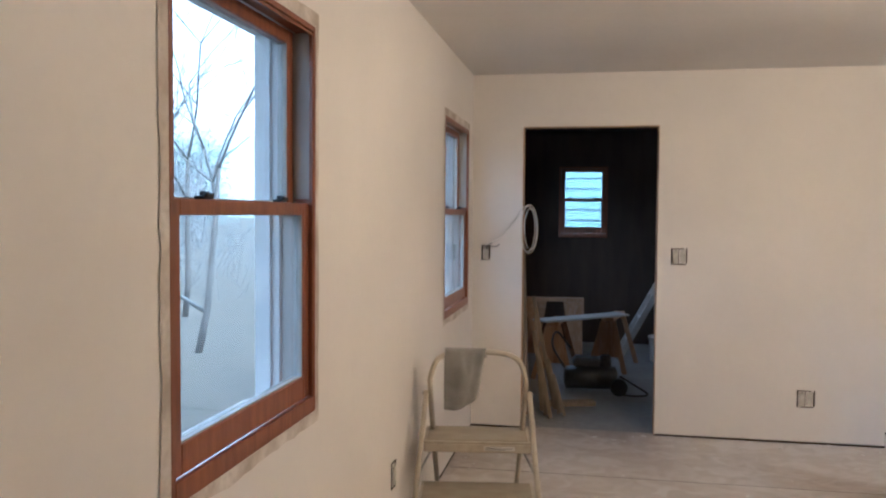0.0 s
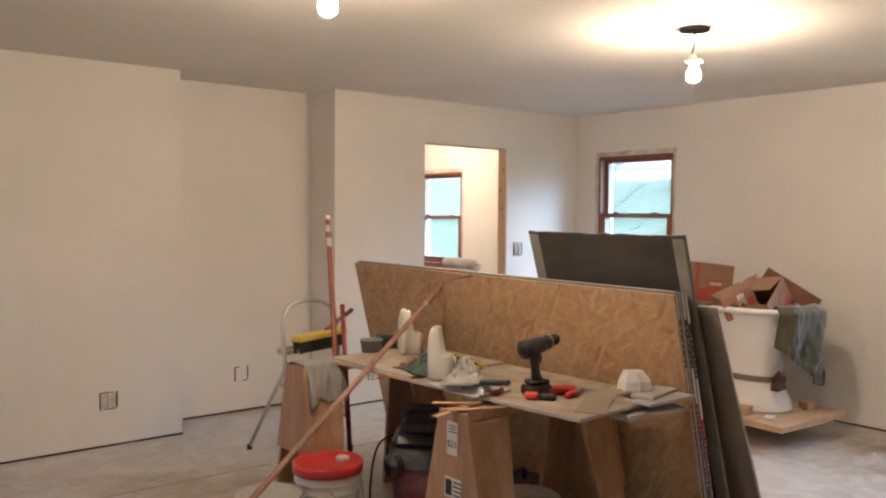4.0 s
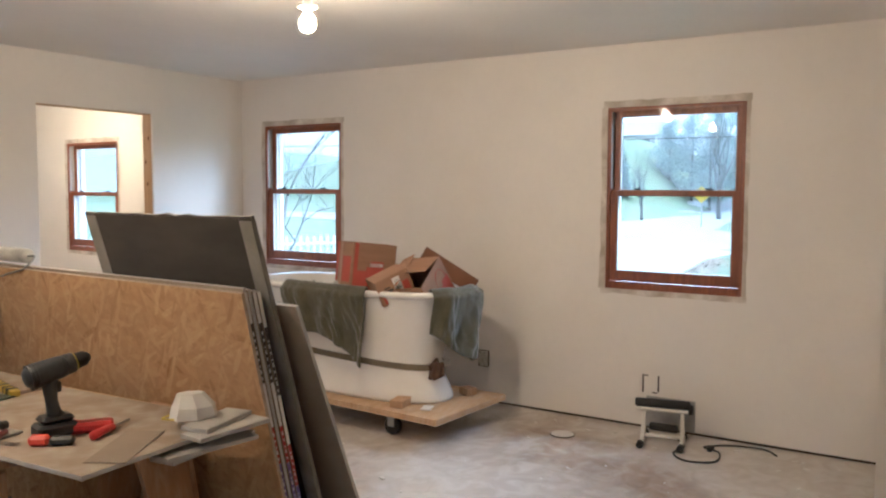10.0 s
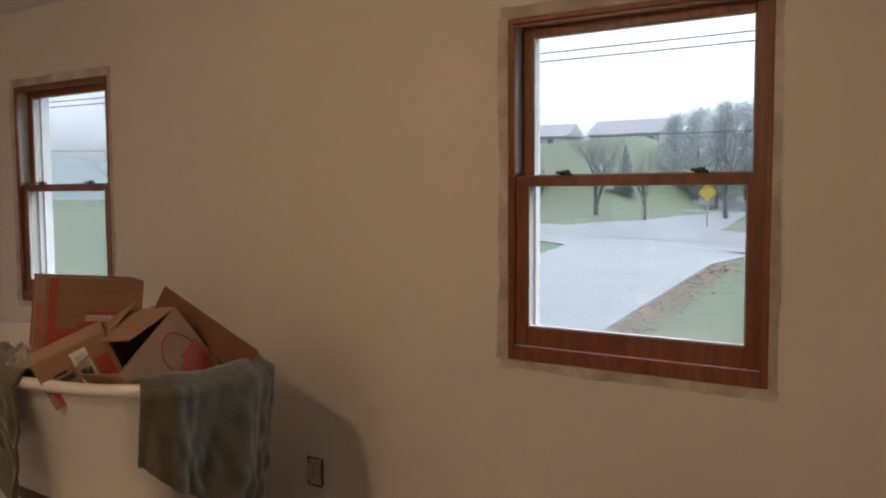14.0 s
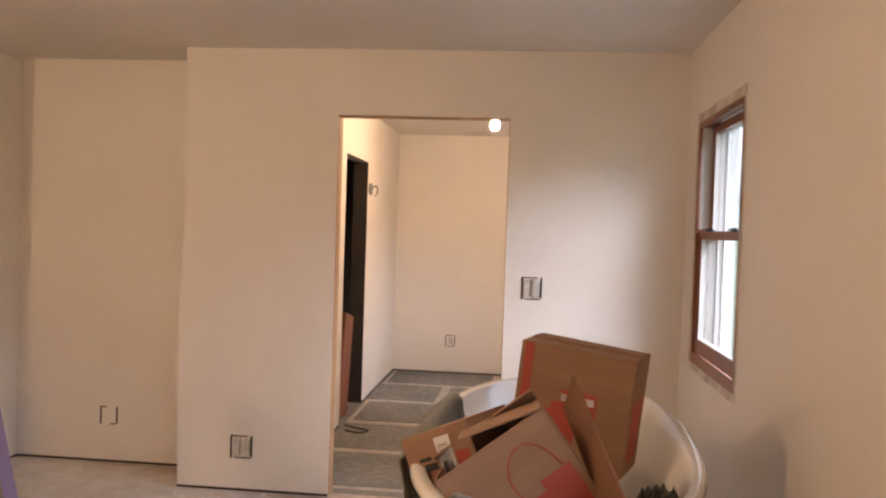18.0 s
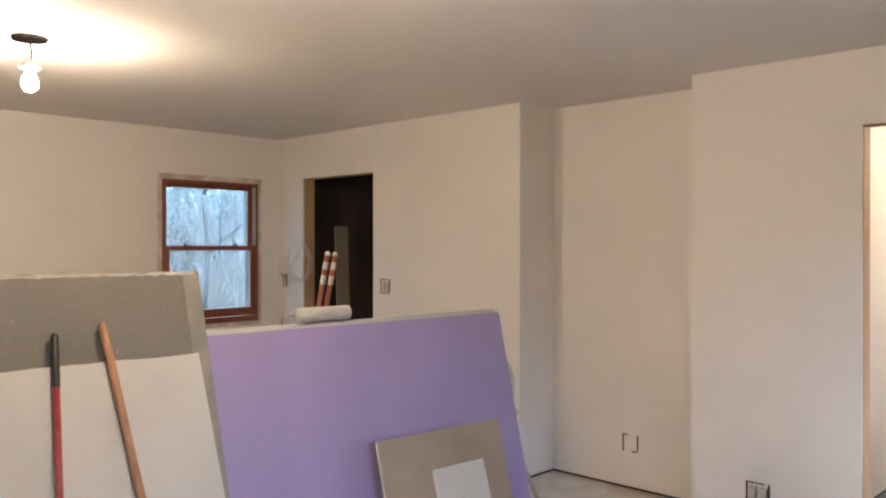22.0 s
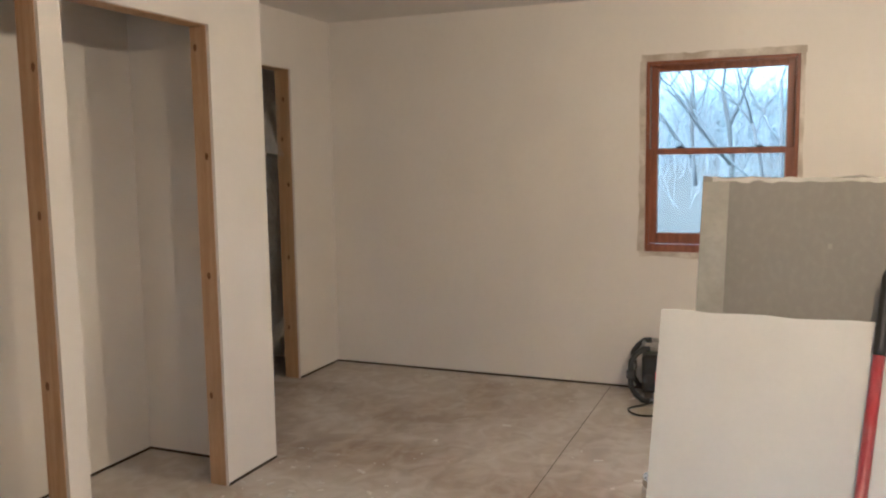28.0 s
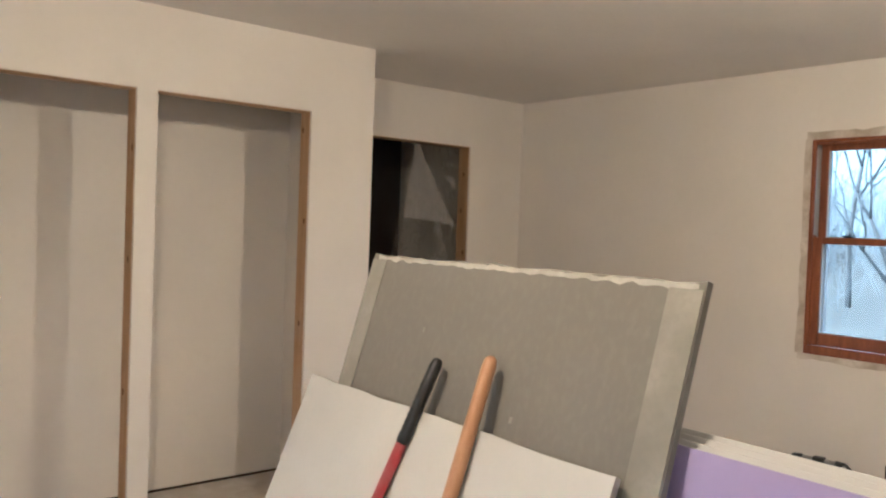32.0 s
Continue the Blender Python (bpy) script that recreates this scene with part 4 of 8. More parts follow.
part("strip", boxes((-0.006, 0.006, -0.003, 0.003, 0, 0.30)), M_STUD, e)


def crumpled(name, x, y, z, sx, sy, h, material, label, category, seed, n=44, parent_group=""):
    """A heap of crumpled cloth."""
    e = thing(name, x, y, z, 0, label, category, group=parent_group)
    bm = bmesh.new()
    g = []
    for i in range(n + 1):
        row = []
        for j in range(n + 1):
            u, v = i / n * 2 - 1, j / n * 2 - 1
            r = min(1.0, math.hypot(u, v))
            hh = h * max(0, 1 - r ** 2.2) * (0.45 + 0.7 * abs(noise.noise((u * 2.6 + seed, v * 2.6, seed))) + 0.42 * (1 - 2 * abs(noise.noise((u * 4.2 - v * 2 + seed, v * 4.6, 7.1))))) + 0.020 * h / 0.06 * (1 - 2 * abs(noise.noise((u * 9 + seed, v * 9, 3.3)))) * max(0, 1 - r ** 4) + 0.006
            k = 1 + 0.22 * noise.noise((math.atan2(v, u) * 1.3, seed, 0))
            row.append(bm.verts.new((u * sx * k, v * sy * k, hh)))
        g.append(row)
    for i in range(n):
        for j in range(n):
            bm.faces.new((g[i][j], g[i + 1][j], g[i + 1][j + 1], g[i][j + 1]))
    ob = part("cloth", bm, material, e, smooth=True)
    md = ob.modifiers.new("thickness", "SOLIDIFY")
    md.thickness, md.offset = 0.004, -1
    return e


crumpled("rag", 5.80, 4.42, 0.74, 0.17, 0.15, 0.11, M_GREYCLOTH, "crumpled grey rag lying in the bathtub", "rag", 3.0)
crumpled("rag", 5.78, 4.18, 0.76, 0.11, 0.10, 0.09, M_WHITECLOTH, "crumpled off-white cloth lying in the bathtub", "rag", 6.0)
crumpled("rag", 6.12, 3.55, 0.78, 0.09, 0.16, 0.08, M_TOWEL, "crumpled olive cloth lying in the bathtub", "rag", 9.0)

# ---- work table of loose sheets on two sawhorses ----
M_PLYRED = mat("dusty_plywood", (0.43, 0.255, 0.135), 0.65, second=(0.31, 0.165, 0.075), scale=4, stretch=(3, 3, 0.35), fine=(0.58, 0.46, 0.34), fine_scale=16, fine_amount=0.4, bump=0.1)
M_DUSTPLY = mat("dusty_grey_sheet", (0.37, 0.305, 0.235), 0.8, second=(0.27, 0.21, 0.15), scale=5, fine=(0.55, 0.51, 0.45), fine_scale=14, fine_amount=0.4, bump=0.1)
M_PLASTICWHITE = mat("milky_plastic", (0.72, 0.69, 0.62), 0.38, second=(0.66, 0.62, 0.54), scale=6, fine_amount=0.15, bump=0.03)
M_BLACKPLASTIC = mat("black_plastic", (0.020, 0.022, 0.024), 0.42, second=(0.03, 0.033, 0.034), scale=12, fine=(0.12, 0.115, 0.105), fine_scale=50, fine_amount=0.08, bump=0.06)
M_DUSTDARK = mat("dusty_dark_plastic", (0.085, 0.085, 0.088), 0.6, second=(0.05, 0.05, 0.053), scale=8, fine=(0.26, 0.24, 0.22), fine_scale=18, fine_amount=0.35, bump=0.06)
M_DARKGREY = mat("charcoal_plastic", (0.035, 0.035, 0.037), 0.55, fine=(0.14, 0.13, 0.12), fine_scale=40, fine_amount=0.25, bump=0.05)
M_REDPLASTIC = mat("red_plastic", (0.55, 0.035, 0.03), 0.36, second=(0.47, 0.03, 0.028), scale=6, fine_amount=0.15, bump=0.03)
M_ORANGE = mat("orange_red_plastic", (0.75, 0.07, 0.03), 0.4, fine_amount=0.1, bump=0.02)
M_REDPOLE = mat("red_painted_pole", (0.22, 0.015, 0.024), 0.4, second=(0.17, 0.012, 0.018), scale=5, fine=(0.5, 0.42, 0.38), fine_scale=20, fine_amount=0.12, bump=0.02)
M_BROWNPOLE = mat("red_brown_pole", (0.24, 0.075, 0.035), 0.5, second=(0.17, 0.05, 0.025), scale=5, stretch=(6, 6, 1), fine_amount=0.3, bump=0.05)
M_GRIP = mat("black_grip_plastic", (0.007, 0.007, 0.007), 0.45, second=(0.011, 0.011, 0.011), scale=20, fine_amount=0.1, bump=0.03)
M_HANDLE = mat("varnished_handle", (0.36, 0.195, 0.092), 0.45, second=(0.28, 0.14, 0.06), scale=4, stretch=(9, 9, 0.7), fine=(0.26, 0.11, 0.04), fine_scale=25, fine_amount=0.35, bump=0.05, coat=0.2)
M_DUSTPOLE = mat("dusty_wooden_pole", (0.27, 0.145, 0.085), 0.65, second=(0.20, 0.10, 0.055), scale=4, stretch=(9, 9, 0.7), fine=(0.5, 0.42, 0.34), fine_scale=25, fine_amount=0.35, bump=0.05)
M_ALU = mat("scuffed_aluminium", (0.55, 0.54, 0.52), 0.4, 0.7, second=(0.46, 0.45, 0.43), scale=9, fine=(0.72, 0.70, 0.67), fine_scale=40, fine_amount=0.35, bump=0.05)
M_CREAM = mat("cream_enamelled_steel", (0.52, 0.47, 0.37), 0.45, second=(0.44, 0.39, 0.30), scale=7, fine=(0.16, 0.11, 0.07), fine_scale=22, fine_amount=0.3, bump=0.05)
M_STEPTOP = mat("worn_step_tread", (0.36, 0.315, 0.235), 0.7, second=(0.30, 0.26, 0.195), scale=9, stretch=(1, 2, 1), lo=0.35, hi=0.7, fine_amount=0.3, bump=0.3)
M_GREENBAG = mat("dark_green_plastic", (0.055, 0.085, 0.060), 0.5, second=(0.035, 0.055, 0.040), scale=10, bump=0.1)
M_YELLOW = mat("yellow_plastic", (0.55, 0.42, 0.05), 0.5, fine_amount=0.2, bump=0.03)
M_MAROON = mat("maroon_plastic", (0.16, 0.035, 0.045), 0.45, second=(0.13, 0.03, 0.04), scale=5, fine=(0.34, 0.27, 0.25), fine_scale=14, fine_amount=0.3, bump=0.04)
M_GREYPLASTIC = mat("grey_plastic", (0.22, 0.22, 0.23), 0.5, fine=(0.45, 0.43, 0.40), fine_scale=16, fine_amount=0.35, bump=0.04)


def sawhorse(x, y, rz, label, stickers=True, h=0.775, ln=0.80, z=0.0, group="plywood sawhorses"):
    """Plywood sawhorse; local x along its top."""
    e = thing("sawhorse", x, y, z, rz, label, "sawhorse", group=group)
    part("top_rail", boxes((-ln / 2, ln / 2, -0.055, 0.055, h - 0.04, h), bevel=0.003), M_PLYRED, e)
    for sx in (-1, 1):
        x0, x1 = (-ln / 2, -ln / 2 + 0.20) if sx < 0 else (ln / 2 - 0.20, ln / 2)
        for sy in (-1, 1):
            bm = bmesh.new()
            w0, w1 = 0.058, 0.235
            vs = []
            for (xx, inn) in ((x0, 0), (x1, 0)):
                for zz, yy in ((0.002, w1), (h - 0.041, w0)):
                    for o in (0, 0.018):
                        xs = xx if not (zz < 0.1 and ((sx < 0 and xx == x1) or (sx > 0 and xx == x0))) else xx - sx * -0.09 * (1 if sx > 0 else 1)
                        vs.append(bm.verts.new((xs, sy * (yy + o), zz)))
            for q in ((0, 1, 3, 2), (4, 6, 7, 5), (0, 4, 5, 1), (2, 3, 7, 6), (0, 2, 6, 4), (1, 5, 7, 3)):
                bm.faces.new([vs[i] for i in q])
            part("leg", bm, M_PLYRED, e)
        xe = sx * (ln / 2 + 0.0015)
        bm = bmesh.new()
        z0 = 0.36
        k = (h - 0.041 - z0) / (h - 0.043)
        wa, wb = 0.076, 0.076 + 0.177 * k
        prof = [(-wb, z0), (wb, z0), (wa, h - 0.002), (-wa, h - 0.002)]
        a = [bm.verts.new((xe, p[0], p[1])) for p in prof]
        b = [bm.verts.new((xe + sx * 0.016, p[0], p[1])) for p in prof]
        bm.faces.new(a)
        bm.faces.new(b[::-1])
        for i in range(4):
            bm.faces.new((a[i], a[(i + 1) % 4], b[(i + 1) % 4], b[i]))
        gs = part("gusset", bm, M_PLYRED, e)
        if stickers and sx < 0:
            part("price_sticker", boxes((xe - 0.0185, xe - 0.0172, -0.030, 0.030, h - 0.165, h - 0.04)), M_PAPER, gs, "white price sticker reading $21")
            part("barcode_sticker", boxes((xe - 0.0185, xe - 0.0172, -0.05, 0.04, h - 0.325, h - 0.25)), M_PAPER, gs, "white barcode sticker")
            part("code_block", boxes((xe - 0.0198, xe - 0.0190, 0.0, 0.034, h - 0.317, h - 0.258)), M_INK, gs, "dark printed code block")
            part("print", boxes(*[(xe - 0.0198, xe - 0.0190, -0.052, -0.012 + 0.006 * (q % 2), h - 0.267 - 0.016 * q, h - 0.261 - 0.016 * q) for q in range(4)]), M_INK, gs)
            part("print", boxes(*[(xe - 0.0198, xe - 0.0190, -0.024 + 0.006 * (q % 2), 0.020, h - 0.058 - 0.011 * q, h - 0.0545 - 0.011 * q) for q in range(3)]), M_INK, gs)
            cu = bpy.data.curves.new("sticker_text", "FONT")
            cu.body, cu.size, cu.extrude = "$21", 0.036, 0.0004
            t = new("price_number", cu)
            t.parent = gs
            t.matrix_basis = pose(xe - 0.0196, 0.027, h - 0.135, 90, 0, -90)
            t.data.materials.append(M_INK)
    return e


sawhorse(2.945, 2.87, 2, "orange plywood sawhorse with a price sticker under the work table")
sawhorse(2.905, 4.0, 2, "orange plywood sawhorse under the far end of the work table", stickers=False)

e = thing("work_board", 2.985, 3.44, 0.7765, 3.0, "dusty plywood sheet laid across the sawhorses", "plywood sheet", group="sheets of the work table")
part("sheet", boxes((-0.29, 0.29, -0.62, 0.56, 0, 0.012), bevel=0.001), M_PLY, e)
e = thing("work_board", 2.975, 2.86, 0.7895, 4.0, "white-edged drywall offcut on the sawhorses, dusty on top", "drywall", group="sheets of the work table")
part("sheet", boxes((-0.28, 0.29, -0.43, 0.44, 0, 0.0125), bevel=0.001), [M_DUSTPLY], e)
part("edge_paper", boxes((-0.2815, -0.2803, -0.43, 0.44, 0.0005, 0.012), (-0.28, 0.29, -0.4315, -0.4303, 0.0005, 0.012)), M_GYPWHITE, e)
e = thing("work_board", 3.03, 3.72, 0.7895, 2.0, "grey drywall offcut at the end of the work table", "drywall", group="sheets of the work table")
part("sheet", boxes((-0.34, 0.22, -0.36, 0.26, 0, 0.0125), bevel=0.001), M_DUSTPLY, e)
part("edge_paper", boxes((-0.3415, -0.3403, -0.36, 0.26, 0.0005, 0.012)), M_GYPWHITE, e)
for i, (x, y, rz, ln) in enumerate(((3.13, 2.43, -8, 0.30), (3.16, 2.47, 6, 0.34), (3.19, 2.41, -2, 0.26), (3.20, 2.46, 12, 0.22))):
    e = thing("drywall_strip", x, y, 0.7635 - 0.0135 * (i % 2) if i < 2 else 0.8035 + 0.0132 * (i - 2), rz, "narrow white drywall strip at the table's end", "drywall strip", group="drywall strips on the table")
    part("strip", boxes((-ln / 2, ln / 2, -0.045, 0.045, 0, 0.0125), bevel=0.001), M_GYPWHITE, e)
e = thing("sanding_sheet", 2.93, 2.52, 0.8035, 32, "grey sanding sheet lying on the work table", "sandpaper")
part("sheet", boxes((-0.14, 0.14, -0.055, 0.055, 0, 0.002)), M_GYPBACK, e)


def drill(x, y, z, rz):
    e = thing("cordless_drill", x, y, z, rz, "black cordless drill standing on its battery", "drill")
    bm = boxes((-0.062, 0.058, -0.040, 0.040, 0.0, 0.044), (-0.050, 0.050, -0.034, 0.034, 0.0445, 0.066), bevel=0.010)
    bt = part("battery", bm, M_BLACKPLASTIC, e)
    part("battery_latch", boxes((0.0585, 0.063, -0.016, 0.016, 0.012, 0.036), bevel=0.002), M_REDPLASTIC, bt, "red battery latch")
    bm = bmesh.new()
    tube(bm, [(0.0, 0, 0.062), (-0.004, 0, 0.075), (-0.010, 0, 0.11), (-0.014, 0, 0.15), (-0.012, 0, 0.185)], [0.027, 0.0215, 0.0185, 0.0215, 0.026], 14)
    g = part("grip", bm, M_BLACKPLASTIC, e, smooth=True)
    part("trigger", boxes((0.004, 0.020, -0.007, 0.007, 0.135, 0.168), bevel=0.004), M_DARKGREY, g)
    m = pose(-0.012, 0, 0.205, 0, -13, 0)
    bm = bmesh.new()
    tube(bm, [m @ Vector((q, 0, 0)) for q in (-0.078, -0.074, -0.060, -0.030, 0.025, 0.045)], [0.014, 0.026, 0.036, 0.039, 0.036, 0.033], 18)
    h = part("motor_housing", bm, M_BLACKPLASTIC, e, smooth=True)
    for q in (-0.062, -0.052, -0.042):
        bm = bmesh.new()
        tube(bm, [m @ Vector((q - 0.002, 0, 0)), m @ Vector((q + 0.002, 0, 0))], 0.0405 - 0.001 * abs(q + 0.04) * 10, 18)
        part("vent_rib", bm, M_DARKGREY, h)
    bm = bmesh.new()
    tube(bm, [m @ Vector((q, 0, 0)) for q in (0.0455, 0.052, 0.068, 0.074)], [0.031, 0.033, 0.032, 0.029], 18)
    part("clutch_ring", bm, M_DARKGREY, e, "grey numbered clutch ring", smooth=True)
    bm = bmesh.new()
    tube(bm, [m @ Vector((q, 0, 0)) for q in (0.0745, 0.077)], 0.0295, 18)
    part("collar", bm, M_YELLOW, e, "thin yellow ring")
    bm = bmesh.new()
    tube(bm, [m @ Vector((q, 0, 0)) for q in (0.0775, 0.082, 0.108, 0.118, 0.124)], [0.024, 0.0255, 0.0235, 0.016, 0.010], 16)
    part("chuck", bm, M_RUBBER, e, smooth=True)


drill(2.885, 2.775, 0.8035, -12)
bpy.data.objects["cordless_drill"].scale = (0.92, 0.92, 0.92)
e = thing("pliers", 2.80, 2.90, 0.8035, 200, "small pliers with dark maroon grips lying on the table", "pliers")
bm = bmesh.new()
tube(bm, smooth_line([(0, 0.012, 0.012), (0.05, 0.02, 0.012), (0.10, 0.006, 0.012)], 5), 0.009, 8)
tube(bm, smooth_line([(0, -0.012, 0.012), (0.05, -0.02, 0.012), (0.10, -0.006, 0.012)], 5), 0.009, 8)
part("grip", bm, M_MAROON, e, smooth=True)
part("jaw", boxes((0.10, 0.15, -0.012, 0.012, 0.005, 0.02), bevel=0.004), M_STEEL, e)
e = thing("utility_knife", 2.825, 2.705, 0.8035, -50, "black and orange-red utility knife on the table", "knife")
part("handle", boxes((0.0, 0.065, -0.015, 0.015, 0, 0.024), bevel=0.007), M_BLACKPLASTIC, e)
part("slider_end", boxes((-0.055, -0.0005, -0.017, 0.017, 0, 0.028), bevel=0.008), M_ORANGE, e, "bright orange-red end")
e = thing("chalk_line", 2.965, 2.725, 0.8035, -35, "small red plastic chalk line box on the table", "chalk line")
part("case", boxes((-0.06, 0.06, -0.025, 0.025, 0, 0.032), bevel=0.008), M_REDPLASTIC, e)
e = thing("screwdriver", 2.96, 2.66, 0.8035, 20, "screwdriver with a red handle", "screwdriver")
part("handle", cyl(bmesh.new(), (-0.05, 0, 0.014), (0.04, 0, 0.014), 0.013, 0.011, 10), M_REDPLASTIC, e, smooth=True)
part("shank", cyl(bmesh.new(), (0.04, 0, 0.014), (0.12, 0, 0.014), 0.003, seg=8), M_STEEL, e)


def jug(x, y, z, rz, label, cut):
    """A plastic jug cut open for use as a scoop."""
    e = thing("cut_plastic_jug", x, y, z, rz, label, "jug", group="cut plastic jugs")
    bm = bmesh.new()
    seg = 32
    prev = None
    for t, r in ((0.0, 0.046), (0.03, 0.052), (0.3, 0.053), (0.6, 0.053), (0.8, 0.051), (0.93, 0.045), (1.0, 0.036)):
        ring = []
        for k in range(seg):
            a = 2 * math.pi * k / seg
            c, s = math.cos(a), math.sin(a)
            q = (c ** 4 + s ** 4) ** -0.25
            up = min(1.0, max(0.0, (0.25 - c) / 0.5))
            rr = r if t < 0.7 else 0.053 + (r - 0.053) * up
            ring.append(bm.verts.new((c * q * rr, s * q * rr, t * (0.105 + 0.115 * up * up * (3 - 2 * up)))))
        if prev:
            for k in range(seg):
                bm.faces.new((prev[k], prev[(k + 1) % seg], ring[(k + 1) % seg], ring[k]))
        else:
            bm.faces.new(ring[::-1])
        prev = ring
    ob = part("jug_body", bm, M_PLASTICWHITE, e, smooth=True)
    md = ob.modifiers.new("thickness", "SOLIDIFY")
    md.thickness = 0.002
    bm = bmesh.new()
    tube(bm, smooth_line([(0.045, 0, 0.10), (0.059, 0, 0.085), (0.059, 0, 0.06), (0.045, 0, 0.045)], 5), 0.008, 8)
    part("jug_handle", bm, M_PLASTICWHITE, e, smooth=True)


jug(2.775, 3.235, 0.803, -50, "milky plastic jug cut open as a scoop", True)
jug(3.05, 3.83, 0.803, -20, "milky plastic jug cut open at the top", True)
crumpled("rag", 2.745, 3.03, 0.803, 0.10, 0.15, 0.045, M_WHITECLOTH, "crumpled plaster-stained white rag on the table", "rag", 12.4, 56)
crumpled("rag", 2.80, 3.10, 0.806, 0.06, 0.09, 0.075, M_WHITECLOTH, "bunched plaster-stained rag on the table", "rag", 17.0)
e = thing("taping_knife", 2.715, 2.915, 0.845, -72, "wide steel taping knife with a black handle", "taping knife", rx=0, ry=-6)
part("blade", boxes((-0.15, 0.0, -0.065, 0.065, 0.0, 0.0015)), M_STEEL, e)
part("handle", boxes((0.0, 0.13, -0.014, 0.014, -0.008, 0.014), bevel=0.006), M_BLACKPLASTIC, e)
for i, (x, y, rz, ln) in enumerate(((2.56, 2.85, 12, 0.30), (2.60, 2.80, -22, 0.22), (2.58, 2.90, -40, 0.18))):
    e = thing("paint_stirrer", x, y, 0.7765 + 0.005 * i, rz, "thin wooden stir stick lying on the sawhorse", "stir stick", group="stir sticks on the sawhorse")
    part("stick", boxes((-ln / 2, ln / 2, -0.013, 0.013, 0, 0.004)), M_STUD, e)
e = thing("dust_mask", 3.17, 2.53, 0.8305, 150, "white cup dust mask lying on the table", "dust mask")
bm = bmesh.new()
low = [bm.verts.new((0.070 * math.cos(a) * (1.15 if k % 2 else 1.0), 0.058 * math.sin(a), 0.001)) for k, a in enumerate(np.linspace(0, 2 * math.pi, 8, endpoint=False))]
mid_ = [bm.verts.new((0.064 * math.cos(a) * (1.08 if k % 2 else 1.0), 0.054 * math.sin(a), 0.034)) for k, a in enumerate(np.linspace(0, 2 * math.pi, 8, endpoint=False))]
top_ = [bm.verts.new((0.008 + 0.040 * math.cos(a), 0.024 * math.sin(a), 0.072)) for a in np.linspace(0, 2 * math.pi, 8, endpoint=False)]
for ra, rb in ((low, mid_), (mid_, top_)):
    for k in range(8):
        bm.faces.new((ra[k], ra[(k + 1) % 8], rb[(k + 1) % 8], rb[k]))
bm.faces.new(top_)
bm.faces.new(low[::-1])
part("mask_cup", bm, M_PAPER, e)
bm = bmesh.new()
tube(bm, smooth_line([(0.06, 0.03, 0.004), (0.09, 0.0, 0.003), (0.06, -0.03, 0.004)], 6), 0.003, 6)
part("elastic", bm, M_YELLOW, e, "yellow elastic band")
crumpled("plastic_bag", 2.90, 3.42, 0.803, 0.16, 0.13, 0.045, M_GREENBAG, "flattened dark green plastic bag on the table", "plastic bag", 15.0)
e = thing("spirit_level", 3.10, 3.46, 0.803, 78, "yellow and black striped level lying on the table", "level")
part("level_body", boxes((-0.17, 0.17, -0.016, 0.016, 0, 0.022), bevel=0.003), M_YELLOW, e)
for q in range(7):
    part("stripe", boxes((-0.14 + 0.042 * q, -0.14 + 0.042 * q + (0.022, 0.014)[q % 2], -0.0163, 0.0163, 0.003, 0.0226)), M_BLACKPLASTIC, e)
e = thing("flat_scraper", 2.90, 3.62, 0.803, 35, "wooden-handled scraper on the table", "scraper")
part("handle", boxes((-0.12, 0.06, -0.014, 0.014, 0, 0.02), bevel=0.006), M_HANDLE, e)
part("blade", boxes((0.06, 0.15, -0.04, 0.04, 0.008, 0.010)), M_STEEL, e)
e = thing("black_tool_case", 3.12, 4.02, 0.803, -20, "black plastic case at the table's end", "tool case")
part("case", boxes((-0.11, 0.11, -0.06, 0.06, 0, 0.07), bevel=0.01), M_BLACKPLASTIC, e)
part("case_band", boxes((-0.03, 0.03, -0.0615, -0.0605, 0.01, 0.06)), M_GREYPLASTIC, e)
e = thing("plastic_tub", 2.92, 3.98, 0.803, 0, "small translucent tub with tools on the table", "plastic tub")
part("tub_wall", lathe(bmesh.new(), [(0.048, 0.0), (0.056, 0.06), (0.060, 0.062), (0.055, 0.058), (0.046, 0.005)], 20), M_GREYPLASTIC, e, smooth=True)

# extension pole with the roller that lies on top of the sheets
pole = thing("paint_roller_pole", 0, 0, 0, 0, "wooden extension pole with a white paint roller on top", "paint roller")
PA, PB = Vector((1.02, 2.87, 0.012)), Vector((3.30, 3.90, 1.115))
dirp = (PB - PA).normalized()
part("pole", cyl(bmesh.new(), PA, PB - dirp * 0.18, 0.0125, seg=12), M_DUSTPOLE, pole, smooth=True)
bm = bmesh.new()
tube(bm, [PB - dirp * (0.18 - 0.18 * k) for k in (0, 0.1, 0.35, 0.6, 0.85, 1.0)], [0.011, 0.016, 0.013, 0.017, 0.016, 0.008], 12)
part("roller_handle", bm, M_HANDLE, pole, "varnished wooden roller handle", smooth=True)
part("ferrule", cyl(bmesh.new(), PB - dirp * 0.20, PB - dirp * 0.175, 0.0165, seg=12), M_STEEL, pole)
RA, RB = Vector((3.355, 3.69, 1.243)), Vector((3.370, 3.94, 1.243))
bm = bmesh.new()
tube(bm, smooth_line([PB, PB + dirp * 0.06, (3.335, 3.80, 1.17), (3.32, 3.66, 1.20), (3.35, 3.64, 1.243), RA], 6), 0.004, 8)
part("cage_wire", bm, M_STEEL, pole)
bm = bmesh.new()
dr = (RB - RA).normalized()
tube(bm, [RA, RA + dr * 0.005, RB - dr * 0.005, RB], [0.018, 0.029, 0.029, 0.018], 18)
part("roller_cover", bm, M_WHITECLOTH, pole, "white nap roller cover", smooth=True)

